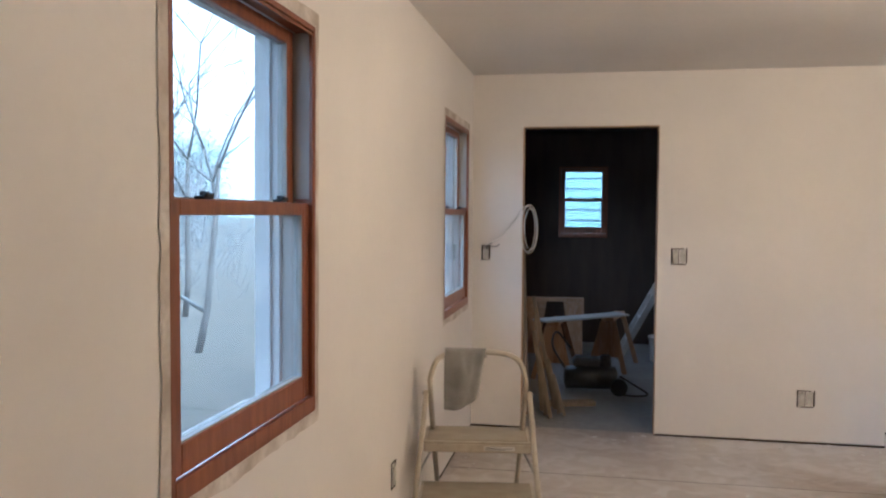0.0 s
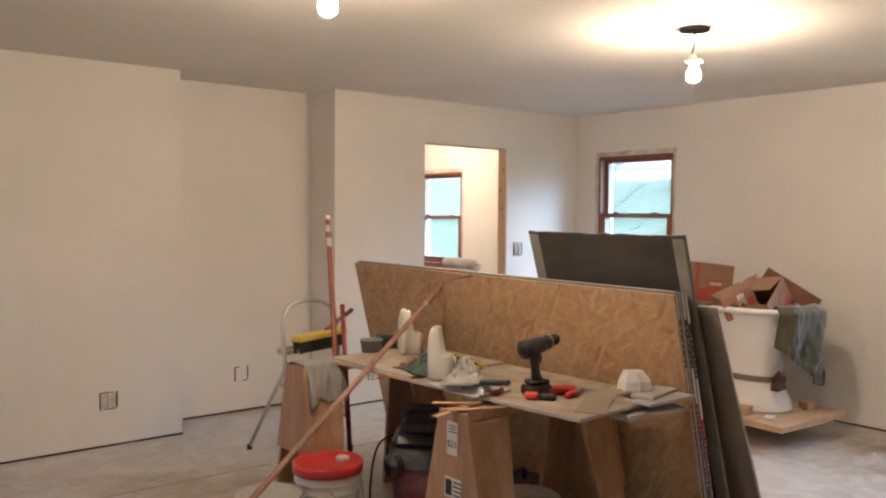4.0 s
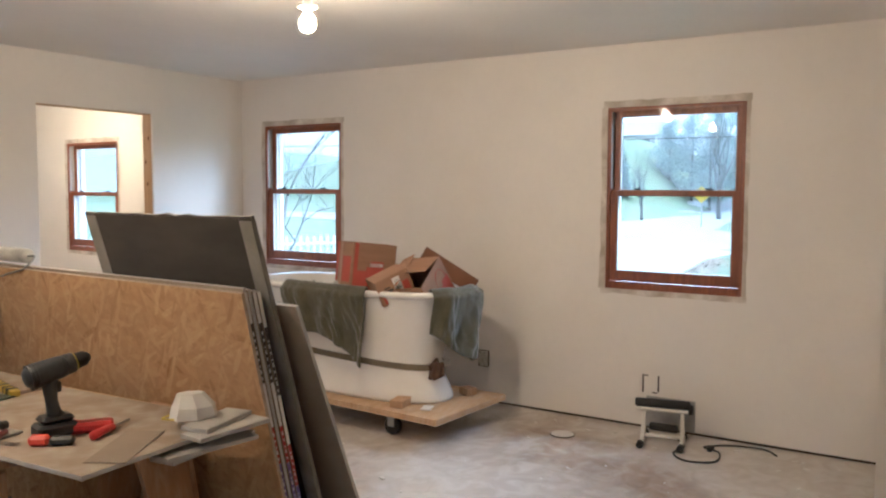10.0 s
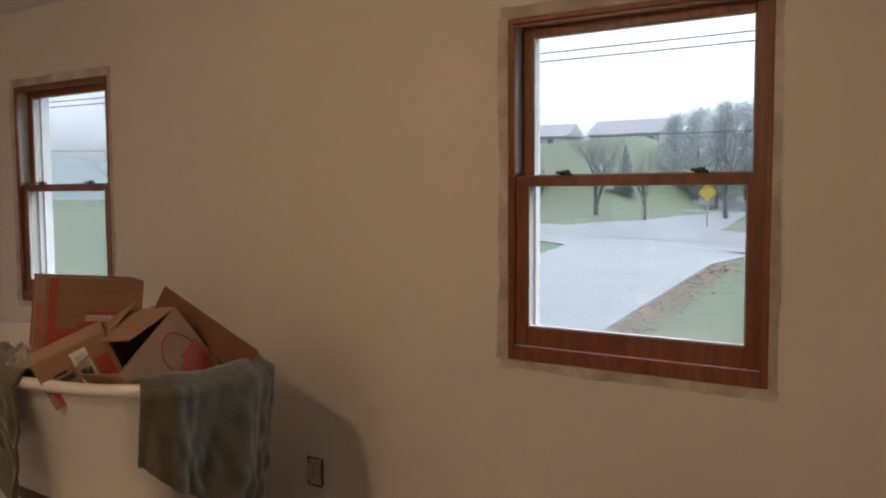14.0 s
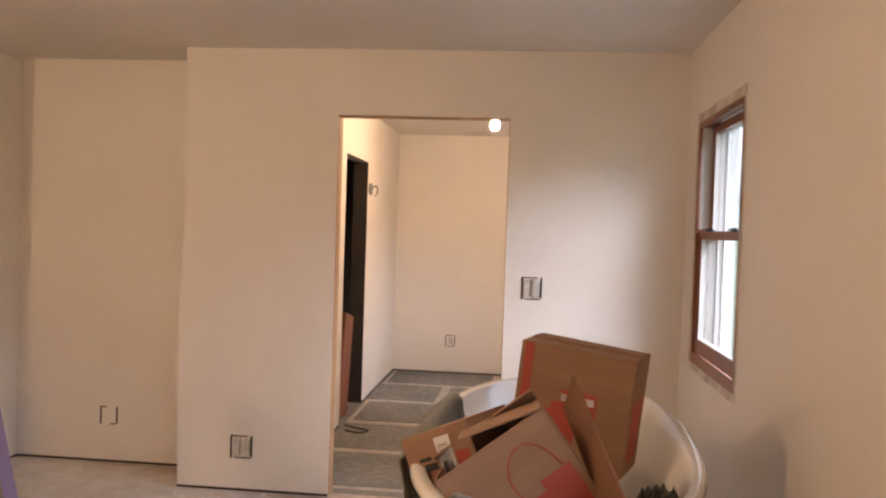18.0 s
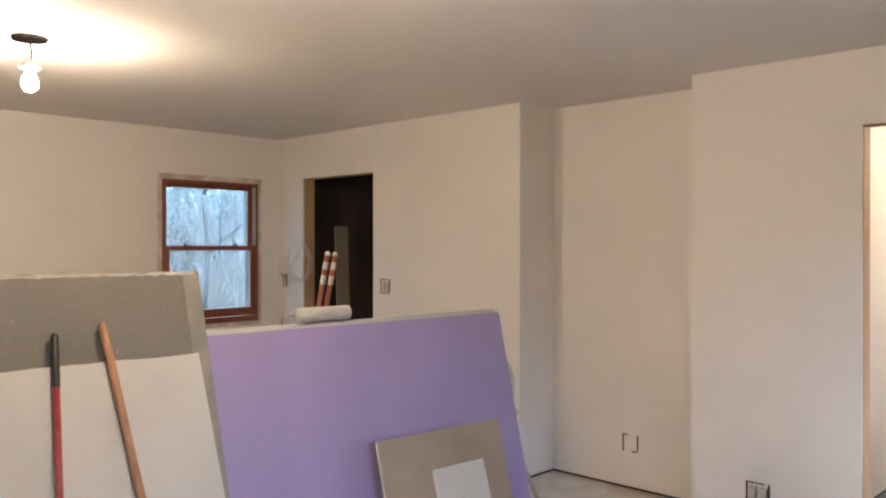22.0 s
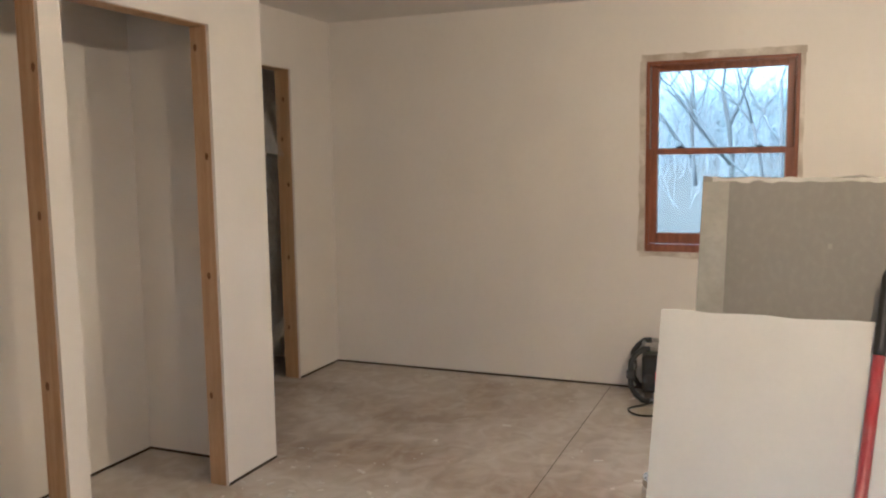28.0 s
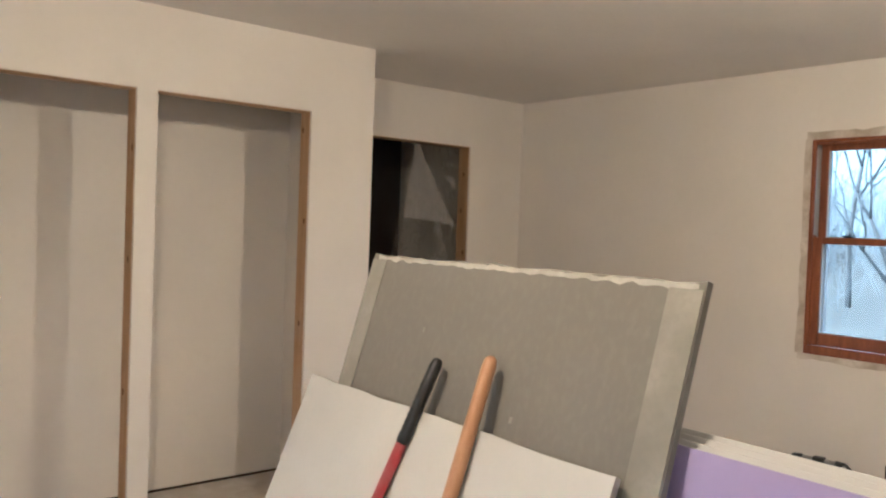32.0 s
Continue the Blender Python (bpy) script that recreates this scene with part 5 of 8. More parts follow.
# pail, paint tray, vacuum and buckets on the floor
pail = thing("plastic_pail", 2.495, 3.69, 0, 15, "white five-gallon pail with a red lid", "bucket")
part("pail_body", lathe(bmesh.new(), [(0.128, 0.0), (0.131, 0.01), (0.140, 0.27), (0.148, 0.272), (0.148, 0.285), (0.142, 0.288), (0.143, 0.31), (0.150, 0.312), (0.150, 0.325), (0.145, 0.33), (0.147, 0.365)], 36), M_PLASTICWHITE, pail, smooth=True)
part("lid", lathe(bmesh.new(), [(0.151, 0.350), (0.156, 0.352), (0.158, 0.392), (0.150, 0.398), (0.143, 0.392), (0.138, 0.386), (0.02, 0.385)], 36), M_REDPLASTIC, pail, "red snap-on lid", smooth=True)
part("spout_cap", cyl(bmesh.new(), (0.075, -0.02, 0.386), (0.075, -0.02, 0.398), 0.032, 0.030, 20), M_PLASTICWHITE, pail, "white spout cap")
bm = bmesh.new()
tube(bm, smooth_line([(-0.10, -0.115, 0.30), (-0.03, -0.165, 0.20), (0.06, -0.158, 0.19), (0.115, -0.10, 0.30)], 8), 0.003, 6)
part("bail", bm, M_STEEL, pail, "wire bail handle")
part("label", boxes((-0.07, 0.06, -0.1425, -0.140, 0.06, 0.22)), M_PAPER, pail, "printed white label")
part("print", boxes(*[(-0.055 + 0.02 * k, -0.042 + 0.02 * k, -0.1440, -0.1428, 0.10, 0.17 + 0.012 * (k % 2)) for k in range(5)]), M_TAPEPURPLE, pail, "dark printed marks")
e = thing("plastic_bucket", 2.19, 3.66, 0, 20, "white plastic bucket with a dull metal pan lying on top", "bucket")
part("bucket_wall", lathe(bmesh.new(), [(0.112, 0.0), (0.116, 0.01), (0.128, 0.26), (0.136, 0.264), (0.136, 0.282), (0.128, 0.287)], 32), M_PLASTICWHITE, e, smooth=True)
part("print", boxes(*[(-0.05 + 0.022 * k, -0.036 + 0.022 * k, -0.1335, -0.1315, 0.07, 0.15 - 0.02 * (k % 3)) for k in range(5)]), M_TAPEPURPLE, e, "dark printed label")
e = thing("metal_pan", 2.19, 3.66, 0.288, 12, "dull grey metal pan lying on a bucket", "pan")
part("pan", lathe(bmesh.new(), [(0.110, 0.0), (0.132, 0.020), (0.148, 0.026), (0.150, 0.029), (0.132, 0.025), (0.108, 0.004)], 28), M_ALU, e, smooth=True)
vac = thing("shop_vacuum", 2.96, 3.56, 0, -40, "maroon and black dusty shop vacuum standing under the table", "vacuum cleaner")
vac.scale = (0.92, 0.92, 0.97)
part("drum", lathe(bmesh.new(), [(0.15, 0.03), (0.168, 0.05), (0.185, 0.33), (0.19, 0.345)], 28), M_MAROON, vac, smooth=True)
part("rim", lathe(bmesh.new(), [(0.192, 0.346), (0.200, 0.360), (0.198, 0.40), (0.19, 0.43), (0.182, 0.44)], 28), M_DUSTDARK, vac, "dark grey dusty rim", smooth=True)
bm = bmesh.new()
box(bm, -0.175, 0.175, -0.15, 0.15, 0.4405, 0.50, bevel=0.03)
box(bm, -0.13, 0.16, -0.115, 0.115, 0.495, 0.575, bevel=0.025)
part("motor_head", bm, M_BLACKPLASTIC, vac)
for q in range(5):
    part("vent_slot", boxes((-0.09 + 0.04 * q, -0.07 + 0.04 * q, -0.1165, -0.1152, 0.515, 0.555)), M_DARKGREY, vac)
bm = bmesh.new()
tube(bm, smooth_line([(-0.12, 0, 0.56), (-0.12, 0, 0.585), (-0.08, 0, 0.605), (0.06, 0, 0.605), (0.12, 0, 0.57)], 6), 0.017, 10)
part("carry_handle", bm, M_BLACKPLASTIC, vac, smooth=True)
for sx in (-1, 1):
    part("latch", boxes((sx * 0.207 - 0.008, sx * 0.207 + 0.008, -0.03, 0.03, 0.31, 0.42), bevel=0.004), M_BLACKPLASTIC, vac)
bm = bmesh.new()
tube(bm, [(-0.14, -0.14, 0.375), (-0.175, -0.175, 0.375), (-0.178, -0.178, 0.375)], [0.045, 0.045, 0.052], 16)
part("hose_port", bm, M_DUSTDARK, vac, "dark grey hose port", smooth=True)
bm = bmesh.new()
tube(bm, smooth_line([(-0.10, 0.10, 0.47), (-0.26, 0.10, 0.40), (-0.30, 0.04, 0.18), (-0.27, -0.02, 0.03), (-0.20, -0.16, 0.008), (-0.32, -0.26, 0.008)], 7), 0.0055, 8)
part("power_lead", bm, M_CABLE, vac, smooth=True)
for sx, sy in ((0.12, 0.12), (-0.12, 0.12), (0.12, -0.12), (-0.12, -0.12)):
    part("caster", cyl(bmesh.new(), (sx, sy - 0.012, 0.024), (sx, sy + 0.012, 0.024), 0.024, seg=14), M_RUBBER, vac)
e = thing("plastic_bucket", 3.0, 2.95, 0, 0, "milky plastic bucket with its lid on under the table", "bucket")
part("bucket_wall", lathe(bmesh.new(), [(0.11, 0.0), (0.115, 0.01), (0.135, 0.30), (0.143, 0.305), (0.143, 0.315)], 32), M_PLASTICWHITE, e, smooth=True)
part("lid", lathe(bmesh.new(), [(0.147, 0.308), (0.149, 0.326), (0.143, 0.332), (0.130, 0.326), (0.052, 0.326), (0.050, 0.331), (0.01, 0.331)], 32), M_PLASTICWHITE, e, "milky snap-on lid", smooth=True)
e = thing("grinder_case", 3.16, 3.16, 0, 20, "black tool box standing under the table", "tool box")
part("case_body", boxes((-0.18, 0.18, -0.12, 0.12, 0, 0.30), bevel=0.015), M_BLACKPLASTIC, e)
bm = bmesh.new()
tube(bm, smooth_line([(-0.07, 0, 0.30), (-0.06, 0, 0.345), (0.06, 0, 0.345), (0.07, 0, 0.30)], 6), 0.011, 8)
part("case_handle", bm, M_BLACKPLASTIC, e, smooth=True)
e = thing("power_cable", 2.65, 3.45, 0.008, 0, "black extension cord lying in loops on the floor", "cord")
bm = bmesh.new()
tube(bm, smooth_line([(0.25, 0.15, 0), (0.05, 0.22, 0), (-0.06, 0.10, 0.004), (0.08, -0.05, 0.009), (0.20, 0.05, 0.004), (0.05, 0.17, 0.009), (-0.12, 0.02, 0), (0.02, -0.14, 0), (0.30, -0.12, 0)], 8), 0.006, 8)
part("cable", bm, M_CABLE, e, smooth=True)

def hung_cloth(x, y, z, rz, w, front, back, label, seed, material):
    """A rag folded over a rail; local x along the rail, hanging down on -y (front) and +y (back)."""
    e = thing("rag", x, y, z, rz, label, "rag")
    bm = bmesh.new()
    g = []
    top = 0.064
    for i in range(31):
        u = i / 30 - 0.5
        row = []
        for j in range(41):
            s = -back - top + (front + back + 2 * top) * j / 40
            fold = noise.noise((u * 7 + seed, s * 3, seed)) + 0.5 * noise.noise((u * 16, s * 7, seed + 3))
            if abs(s) <= top:
                yy, zz = -s, 0.008 + 0.012 * abs(fold)
            else:
                hang = abs(s) - top
                side = -1 if s > 0 else 1
                yy = side * (top + 0.012 + 0.24 * hang + 0.03 * min(1, hang / 0.06) * (fold + 0.35))
                zz = 0.006 - hang * (1 + 0.28 * noise.noise((u * 3, seed, 0)))
            row.append(bm.verts.new((u * w * (1 + 0.15 * noise.noise((s * 8, seed, 1))) + 0.01 * fold, yy, zz)))
        g.append(row)
    for i in range(30):
        for j in range(40):
            bm.faces.new((g[i][j], g[i + 1][j], g[i + 1][j + 1], g[i][j + 1]))
    ob = part("cloth", bm, material, e, smooth=True)
    ob.modifiers.new("thickness", "SOLIDIFY").thickness = 0.004
    return e


BX, BY = 2.765, 3.985
# poles, broom and folded ladder at the stack's far end
for i, (bx, by, tx, ty, tz, mt, r, lb) in enumerate(((BX, BY, 2.825, 4.255, 1.485, M_BROWNPOLE, 0.012, "red-brown extension pole leaning upright"), (BX + 0.022, BY + 0.028, 2.848, 4.283, 1.482, M_BROWNPOLE, 0.012, "red-brown extension pole leaning upright"), (BX + 0.05, BY - 0.005, 2.86, 4.16, 1.03, M_REDPOLE, 0.0125, "red pole leaning beside the taller ones"))):
    e = thing("extension_pole", 0, 0, 0, 0, lb, "pole", group="poles leaning by the sheets")
    a, b = Vector((bx, by, 0.002)), Vector((tx, ty, tz))
    part("shaft", cyl(bmesh.new(), a, b, r, seg=12), mt, e, smooth=True)
    if i < 2:
        d = (b - a).normalized()
        bm = bmesh.new()
        tube(bm, [b - d * 0.16, b - d * 0.155, b - d * 0.05, b - d * 0.045, b - d * 0.02, b - d * 0.015, b, b + d * 0.004], [0.0125, 0.0135, 0.0135, 0.010, 0.010, 0.014, 0.013, 0.005], 12)
        part("threaded_tip", bm, M_GYPWHITE, e, "pale plastic sleeve and threaded tip", smooth=True)
        part("label_band", cyl(bmesh.new(), b - d * 0.115, b - d * 0.085, 0.0141, seg=12), M_BROWNPOLE, e)
broom = thing("push_broom", 2.80, 4.28, 0.785, 22, "push broom head with yellow block and dark bristles", "broom")
part("block", boxes((-0.20, 0.20, -0.035, 0.035, 0.062, 0.095), bevel=0.006), M_YELLOW, broom)
bm = bmesh.new()
r = random.Random(4)
for i in range(56):
    for j in range(5):
        x0, y0 = -0.19 + 0.38 * i / 55, -0.026 + 0.013 * j
        cyl(bm, (x0, y0, 0.062), (x0 + r.uniform(-0.008, 0.008), y0 + r.uniform(-0.012, 0.012), 0.004), 0.0032, 0.0022, 4)
part("bristles", bm, M_BLACKPLASTIC, broom)
bm = bmesh.new()
cyl(bm, (0.05, 0, 0.095), (0.42, 0.10, 0.16), 0.012, seg=10)
part("handle", bm, M_BROWNPOLE, broom, smooth=True)
hung_cloth(2.60, 3.995, 0.776, 2, 0.20, 0.17, 0.10, "pale grey rag hanging over the sawhorse end", 21.0, M_GREYCLOTH)


def hoop_ladder(x, y, rz, label, material, w, h_hoop, treads, depth, feet_back, name="step_ladder"):
    """A small folding ladder with a tubular hoop; local x across it, local y to the rear."""
    e = thing(name, x, y, 0, rz, label, "step ladder")
    r = 0.0125
    hoop = [(-w / 2 - 0.02, -depth, 0.02), (-w / 2, 0.0, h_hoop * 0.72), (-w / 2 + 0.01, 0.02, h_hoop * 0.88), (-w / 2 + 0.07, 0.035, h_hoop * 0.97), (0, 0.04, h_hoop), (w / 2 - 0.07, 0.035, h_hoop * 0.97), (w / 2 - 0.01, 0.02, h_hoop * 0.88), (w / 2, 0.0, h_hoop * 0.72), (w / 2 + 0.02, -depth, 0.02)]
    part("hoop", tube(bmesh.new(), smooth_line(hoop, 8), r, 10), material, e, smooth=True)
    for sx in (-1, 1):
        part("rear_leg", tube(bmesh.new(), [(sx * (w / 2 - 0.025), 0.0, h_hoop * 0.62), (sx * (w / 2 + 0.005), feet_back, 0.02)], r, 10), material, e, smooth=True)
        for yy in (-depth, feet_back):
            part("foot", cyl(bmesh.new(), (sx * (w / 2 + (0.02 if yy < 0 else 0.005)), yy, 0.0), (sx * (w / 2 + (0.02 if yy < 0 else 0.005)), yy, 0.035), 0.017, 0.015, 10), M_RUBBER, e)
    for tz, td in treads:
        yy = -depth * (1 - tz / (h_hoop * 0.72))
        fr = part("tread", boxes((-w / 2 - 0.005, w / 2 + 0.005, yy - 0.02, yy + td, tz - 0.035, tz), bevel=0.006), material, e)
        part("tread_mat", boxes((-w / 2 + 0.012, w / 2 - 0.012, yy - 0.012, yy + td - 0.012, tz + 0.0006, tz + 0.0035)), M_STEPTOP, fr, "worn dirty tread mat")
    return e


stool = thing("step_stool", 0.315, 4.0, 0, 8, "cream folding step stool with worn treads and a tubular hoop", "step stool")
w = 0.45
arch = [(-w / 2 + 0.035, 0.30, 0.02), (-w / 2 + 0.018, 0.16, 0.36), (-w / 2 + 0.004, 0.05, 0.64), (-w / 2 + 0.008, 0.03, 0.74), (-w / 2 + 0.06, 0.035, 0.822), (0, 0.038, 0.845), (w / 2 - 0.06, 0.035, 0.822), (w / 2 - 0.008, 0.03, 0.74), (w / 2 - 0.004, 0.05, 0.64), (w / 2 - 0.018, 0.16, 0.36), (w / 2 - 0.035, 0.30, 0.02)]
part("hoop", tube(bmesh.new(), smooth_line(arch, 8), 0.0125, 10), M_CREAM, stool, smooth=True)
for sx in (-1, 1):
    top, low = Vector((sx * (w / 2 + 0.016), 0.045, 0.655)), Vector((sx * (w / 2 + 0.062), -0.33, 0.02))
    part("front_leg", tube(bmesh.new(), [top, low], 0.0125, 10), M_CREAM, stool, smooth=True)
    part("pivot", cyl(bmesh.new(), (sx * (w / 2 - 0.012), 0.048, 0.645), (sx * (w / 2 + 0.034), 0.048, 0.645), 0.008, seg=10), M_STEEL, stool)
    part("foot", cyl(bmesh.new(), (low.x, low.y, 0), (low.x, low.y, 0.038), 0.018, 0.0155, 10), M_RUBBER, stool)
    part("foot", cyl(bmesh.new(), (sx * (w / 2 - 0.035), 0.30, 0), (sx * (w / 2 - 0.035), 0.30, 0.035), 0.0175, 0.015, 10), M_RUBBER, stool)
    part("link_bar", beam(bmesh.new(), (sx * (w / 2 + 0.034), -0.15, 0.325), (sx * (w / 2 - 0.004), 0.165, 0.345), 0.004, 0.016), M_STEEL, stool)
for tz, td in ((0.23, 0.24), (0.455, 0.25)):
    yy = 0.045 - 0.375 * (0.655 - tz) / 0.635
    hw = w / 2 + 0.004 + 0.046 * (0.655 - tz) / 0.635
    fr = part("tread", boxes((-hw, hw, yy - 0.018, yy + td, tz - 0.012, tz), (-hw, hw, yy - 0.018, yy - 0.006, tz - 0.05, tz - 0.0125), (-hw, -hw + 0.006, yy - 0.0055, yy + td, tz - 0.04, tz - 0.0125), (hw - 0.006, hw, yy - 0.0055, yy + td, tz - 0.04, tz - 0.0125), bevel=0.003), M_CREAM, stool)
    part("tread_mat", boxes((-hw + 0.014, hw - 0.014, yy - 0.006, yy + td - 0.012, tz + 0.0006, tz + 0.0035)), M_STEPTOP, fr, "worn dirty tread mat")
    part("warning_label", boxes((0.03, 0.17, yy - 0.0195, yy - 0.0184, tz - 0.040, tz - 0.020)), M_PAPER, fr, "pale printed warning label")
    part("print", boxes(*[(0.036, 0.036 + (0.05, 0.12, 0.09)[q], yy - 0.0204, yy - 0.0198, tz - 0.026 - 0.005 * q, tz - 0.024 - 0.005 * q) for q in range(3)]), M_INK, fr)
e = thing("rag", 0.315, 4.0, -0.035, 8, "grey rag hanging over the step stool's hoop", "rag")
bm = bmesh.new()
g = []
for i in range(17):
    u = i / 16
    row = []
    for j in range(25):
        s = -0.06 + (0.38 - 0.11 * u * u) * j / 24
        fold = noise.noise((u * 5, s * 3, 2.2)) + 0.9 * (1 - 3 * abs(u - 0.25 - 1.9 * max(0, s)) if abs(u - 0.25 - 1.9 * max(0, s)) < 0.34 else 0)
        y = 0.038 - (0.019 if s > 0 else -0.019) * min(1, abs(s) / 0.02) - 0.018 * fold * min(1, max(0, s) / 0.1) - 0.010 * max(0, s)
        zz = 0.897 - 0.012 * (1 - math.cos(min(1, abs(s) / 0.03) * 1.4)) - max(0, abs(s) - 0.02)
        row.append(bm.verts.new((-0.155 + 0.19 * u * (1 - 0.25 * max(0, s) / 0.3) + 0.01 * fold, y, zz - (0.03 * (u - 0.5) * max(0, s) / 0.2))))
    g.append(row)
for i in range(16):
    for j in range(24):
        bm.faces.new((g[i][j], g[i + 1][j], g[i + 1][j + 1], g[i][j + 1]))
ob = part("cloth", bm, M_GREYCLOTH, e, smooth=True)
ob.modifiers.new("thickness", "SOLIDIFY").thickness = 0.004
hoop_ladder(3.15, 4.98, 8, "aluminium folding step ladder with a round hoop", M_ALU, 0.42, 0.96, [(0.25, 0.07), (0.48, 0.07), (0.68, 0.07)], 0.10, 0.36)

# handles and offcuts leaning on the +x side of the sheets
e = thing("roller_pole", 0, 0, 0, 0, "red metal pole with a black grip leaning on the drywall", "pole")
a, b = Vector((3.925, 2.605, 0.012)), Vector((3.402, 2.760, 1.247))
d = (b - a).normalized()
part("shaft", cyl(bmesh.new(), a, b - d * 0.15, 0.0108, seg=14), M_REDPOLE, e, smooth=True)
bm = bmesh.new()
ribs = [(0.05 + 0.006 * k, 0.0112 + 0.0014 * (k % 2)) for k in range(18)]
tube(bm, [b, b - d * 0.003, b - d * 0.015] + [b - d * q for q, _ in ribs] + [b - d * 0.165, b - d * 0.17], [0.004, 0.009, 0.0122] + [q for _, q in ribs] + [0.0122, 0.0105], 14)
part("grip", bm, M_GRIP, e, "ribbed black plastic grip", smooth=True)
e = thing("broom_handle", 0, 0, 0, 0, "varnished wooden handle leaning on the drywall", "wooden handle")
a, b = Vector((3.935, 2.970, 0.012)), Vector((3.404, 2.905, 1.272))
d = (b - a).normalized()
bm = bmesh.new()
tube(bm, [a, b - d * 0.02, b - d * 0.006, b], [0.013, 0.013, 0.011, 0.005], 14)
part("shaft", bm, M_HANDLE, e, smooth=True)
for nm, y0, wd, ln, tx, fx, mats, lb in (("grey_drywall_piece", 3.85, 0.66, 0.79, 3.63, 3.85, [M_GYPBACK, M_GYPBACK, M_GYPWHITE], "grey paper-faced drywall piece leaning on the purple sheet"), ("white_drywall_piece", 4.085, 0.275, 0.65, 3.705, 3.905, [M_GYPWHITE, M_GYPBACK, M_GYPWHITE], "small white drywall piece leaning on the grey one")):
    piece = leaning(nm, y0, y0 + wd, ln, tx, fx, 0.0125, mats, lb, "drywall", skew=-4.0, ragged=0.002)
    part("torn_edge", boxes((-0.0120, -0.0003, -0.0022, -0.0003, 0.004, ln * 0.62), (-0.0120, 0.0006, -0.0016, -0.0002, ln * 0.66, ln - 0.004)), M_RAWEDGE, piece, "rough white cut edge")


# ---- wall fittings ----
M_BOXGREY = mat("outlet_box", (0.60, 0.58, 0.51), 0.6, second=(0.46, 0.44, 0.39), scale=40, fine_amount=0.4, bump=0.05)


def outlet(x, y, z, rz, w, h, gangs, label, wires=False):
    """An open electrical box with loose receptacles; local x along the wall, -y into the room."""
    e = thing("electrical_box", x, y, z, rz, label, "outlet", group="open electrical boxes")
    t = 0.009 if gangs else 0.010
    for q in ((-w / 2, -w / 2 + t, -0.003, -0.001, -h / 2, h / 2), (w / 2 - t, w / 2, -0.003, -0.001, -h / 2 + 0.01, h / 2), (-w / 2 + t, -w / 2 + 0.35 * w, -0.003, -0.001, h / 2 - t * 0.7, h / 2), (w / 2 - 0.4 * w, w / 2 - t, -0.003, -0.001, -h / 2, -h / 2 + t * 0.7)):
        part("cut_edge", boxes(q), M_GAP, e)
    if gangs:
        for zz in (-h / 2, h / 2 - t * 0.6):
            part("cut_edge", boxes((-w * 0.31, w * 0.28, -0.0028, -0.0012, zz, zz + t * 0.6)), M_GAP, e)
    for g in range(gangs):
        c = (g - (gangs - 1) / 2) * w * 0.46
        part("receptacle", boxes((c - 0.016, c + 0.016, -0.010, -0.002, -0.035, 0.035), (c - 0.009, c + 0.009, -0.012, -0.010, 0.037, 0.05), (c - 0.009, c + 0.009, -0.012, -0.010, -0.05, -0.037), bevel=0.002), M_BOXGREY, e)
        part("side_slot", boxes((c + 0.019, c + 0.023, -0.004, -0.0015, -0.045, 0.045)), M_GAP, e)
    if wires:
        bm = bmesh.new()
        tube(bm, smooth_line([(0.01, 0, 0.03), (0.03, -0.06, 0.05), (0.07, -0.07, 0.045), (0.10, -0.05, 0.06)], 6), 0.004, 6)
        tube(bm, smooth_line([(0.0, 0, 0.02), (0.02, -0.05, 0.055), (0.05, -0.08, 0.07)], 6), 0.004, 6)
        part("loose_wires", bm, M_GREYPLASTIC, e)
    return e


outlet(2.205, YF, 0.295, 0, 0.112, 0.112, 2, "open double electrical box low on the primed wall")
outlet(1.39, YF, 1.212, 0, 0.105, 0.11, 2, "open double switch box beside the doorway")
outlet(0.095, YF, 1.218, 0, 0.06, 0.105, 1, "open switch box with loose wires by the corner", True)
outlet(3.28, YREC, 0.285, 0, 0.112, 0.11, 0, "open double electrical box in the recess")
outlet(4.243, YF, 0.245, 0, 0.125, 0.125, 2, "open double electrical box low on the primed wall")
outlet(5.807, YF, 1.186, 0, 0.11, 0.12, 2, "open double switch box beside the hall doorway")
outlet(XR, 3.49, 0.31, -90, 0.085, 0.12, 2, "open electrical box behind the bathtub")
outlet(XR, 2.265, 0.285, -90, 0.11, 0.115, 0, "square cut-out in the drywall with no outlet fitted")
outlet(0, 2.30, 0.315, 90, 0.115, 0.115, 2, "open double electrical box beside the radio")
outlet(0, 3.655, 0.365, 90, 0.08, 0.115, 1, "open electrical box low on the window wall")
outlet(3.55, YB, 0.33, 180, 0.1, 0.11, 1, "open electrical box inside the closet")
outlet(5.03, YH, 0.33, 0, 0.1, 0.12, 1, "open electrical box on the hall's end wall")
e = thing("duct_plate", 0, 2.255, 0.115, 90, "dull grey metal duct plate low on the wall", "duct plate")
part("plate", boxes((-0.095, 0.095, -0.004, -0.001, -0.10, 0.10), bevel=0.001), M_GYPBACK, e)
part("torn_paper", boxes((-0.06, 0.02, -0.006, -0.0045, -0.09, -0.01), (0.0, 0.08, -0.006, -0.0045, -0.095, -0.04)), M_RAWEDGE, e)
e = thing("duct_plate", XR, 2.135, 0.095, -90, "dull steel duct plate low on the wall", "duct plate")
part("plate", boxes((-0.155, 0.155, -0.006, -0.001, -0.083, 0.115), bevel=0.001), M_STEEL, e)

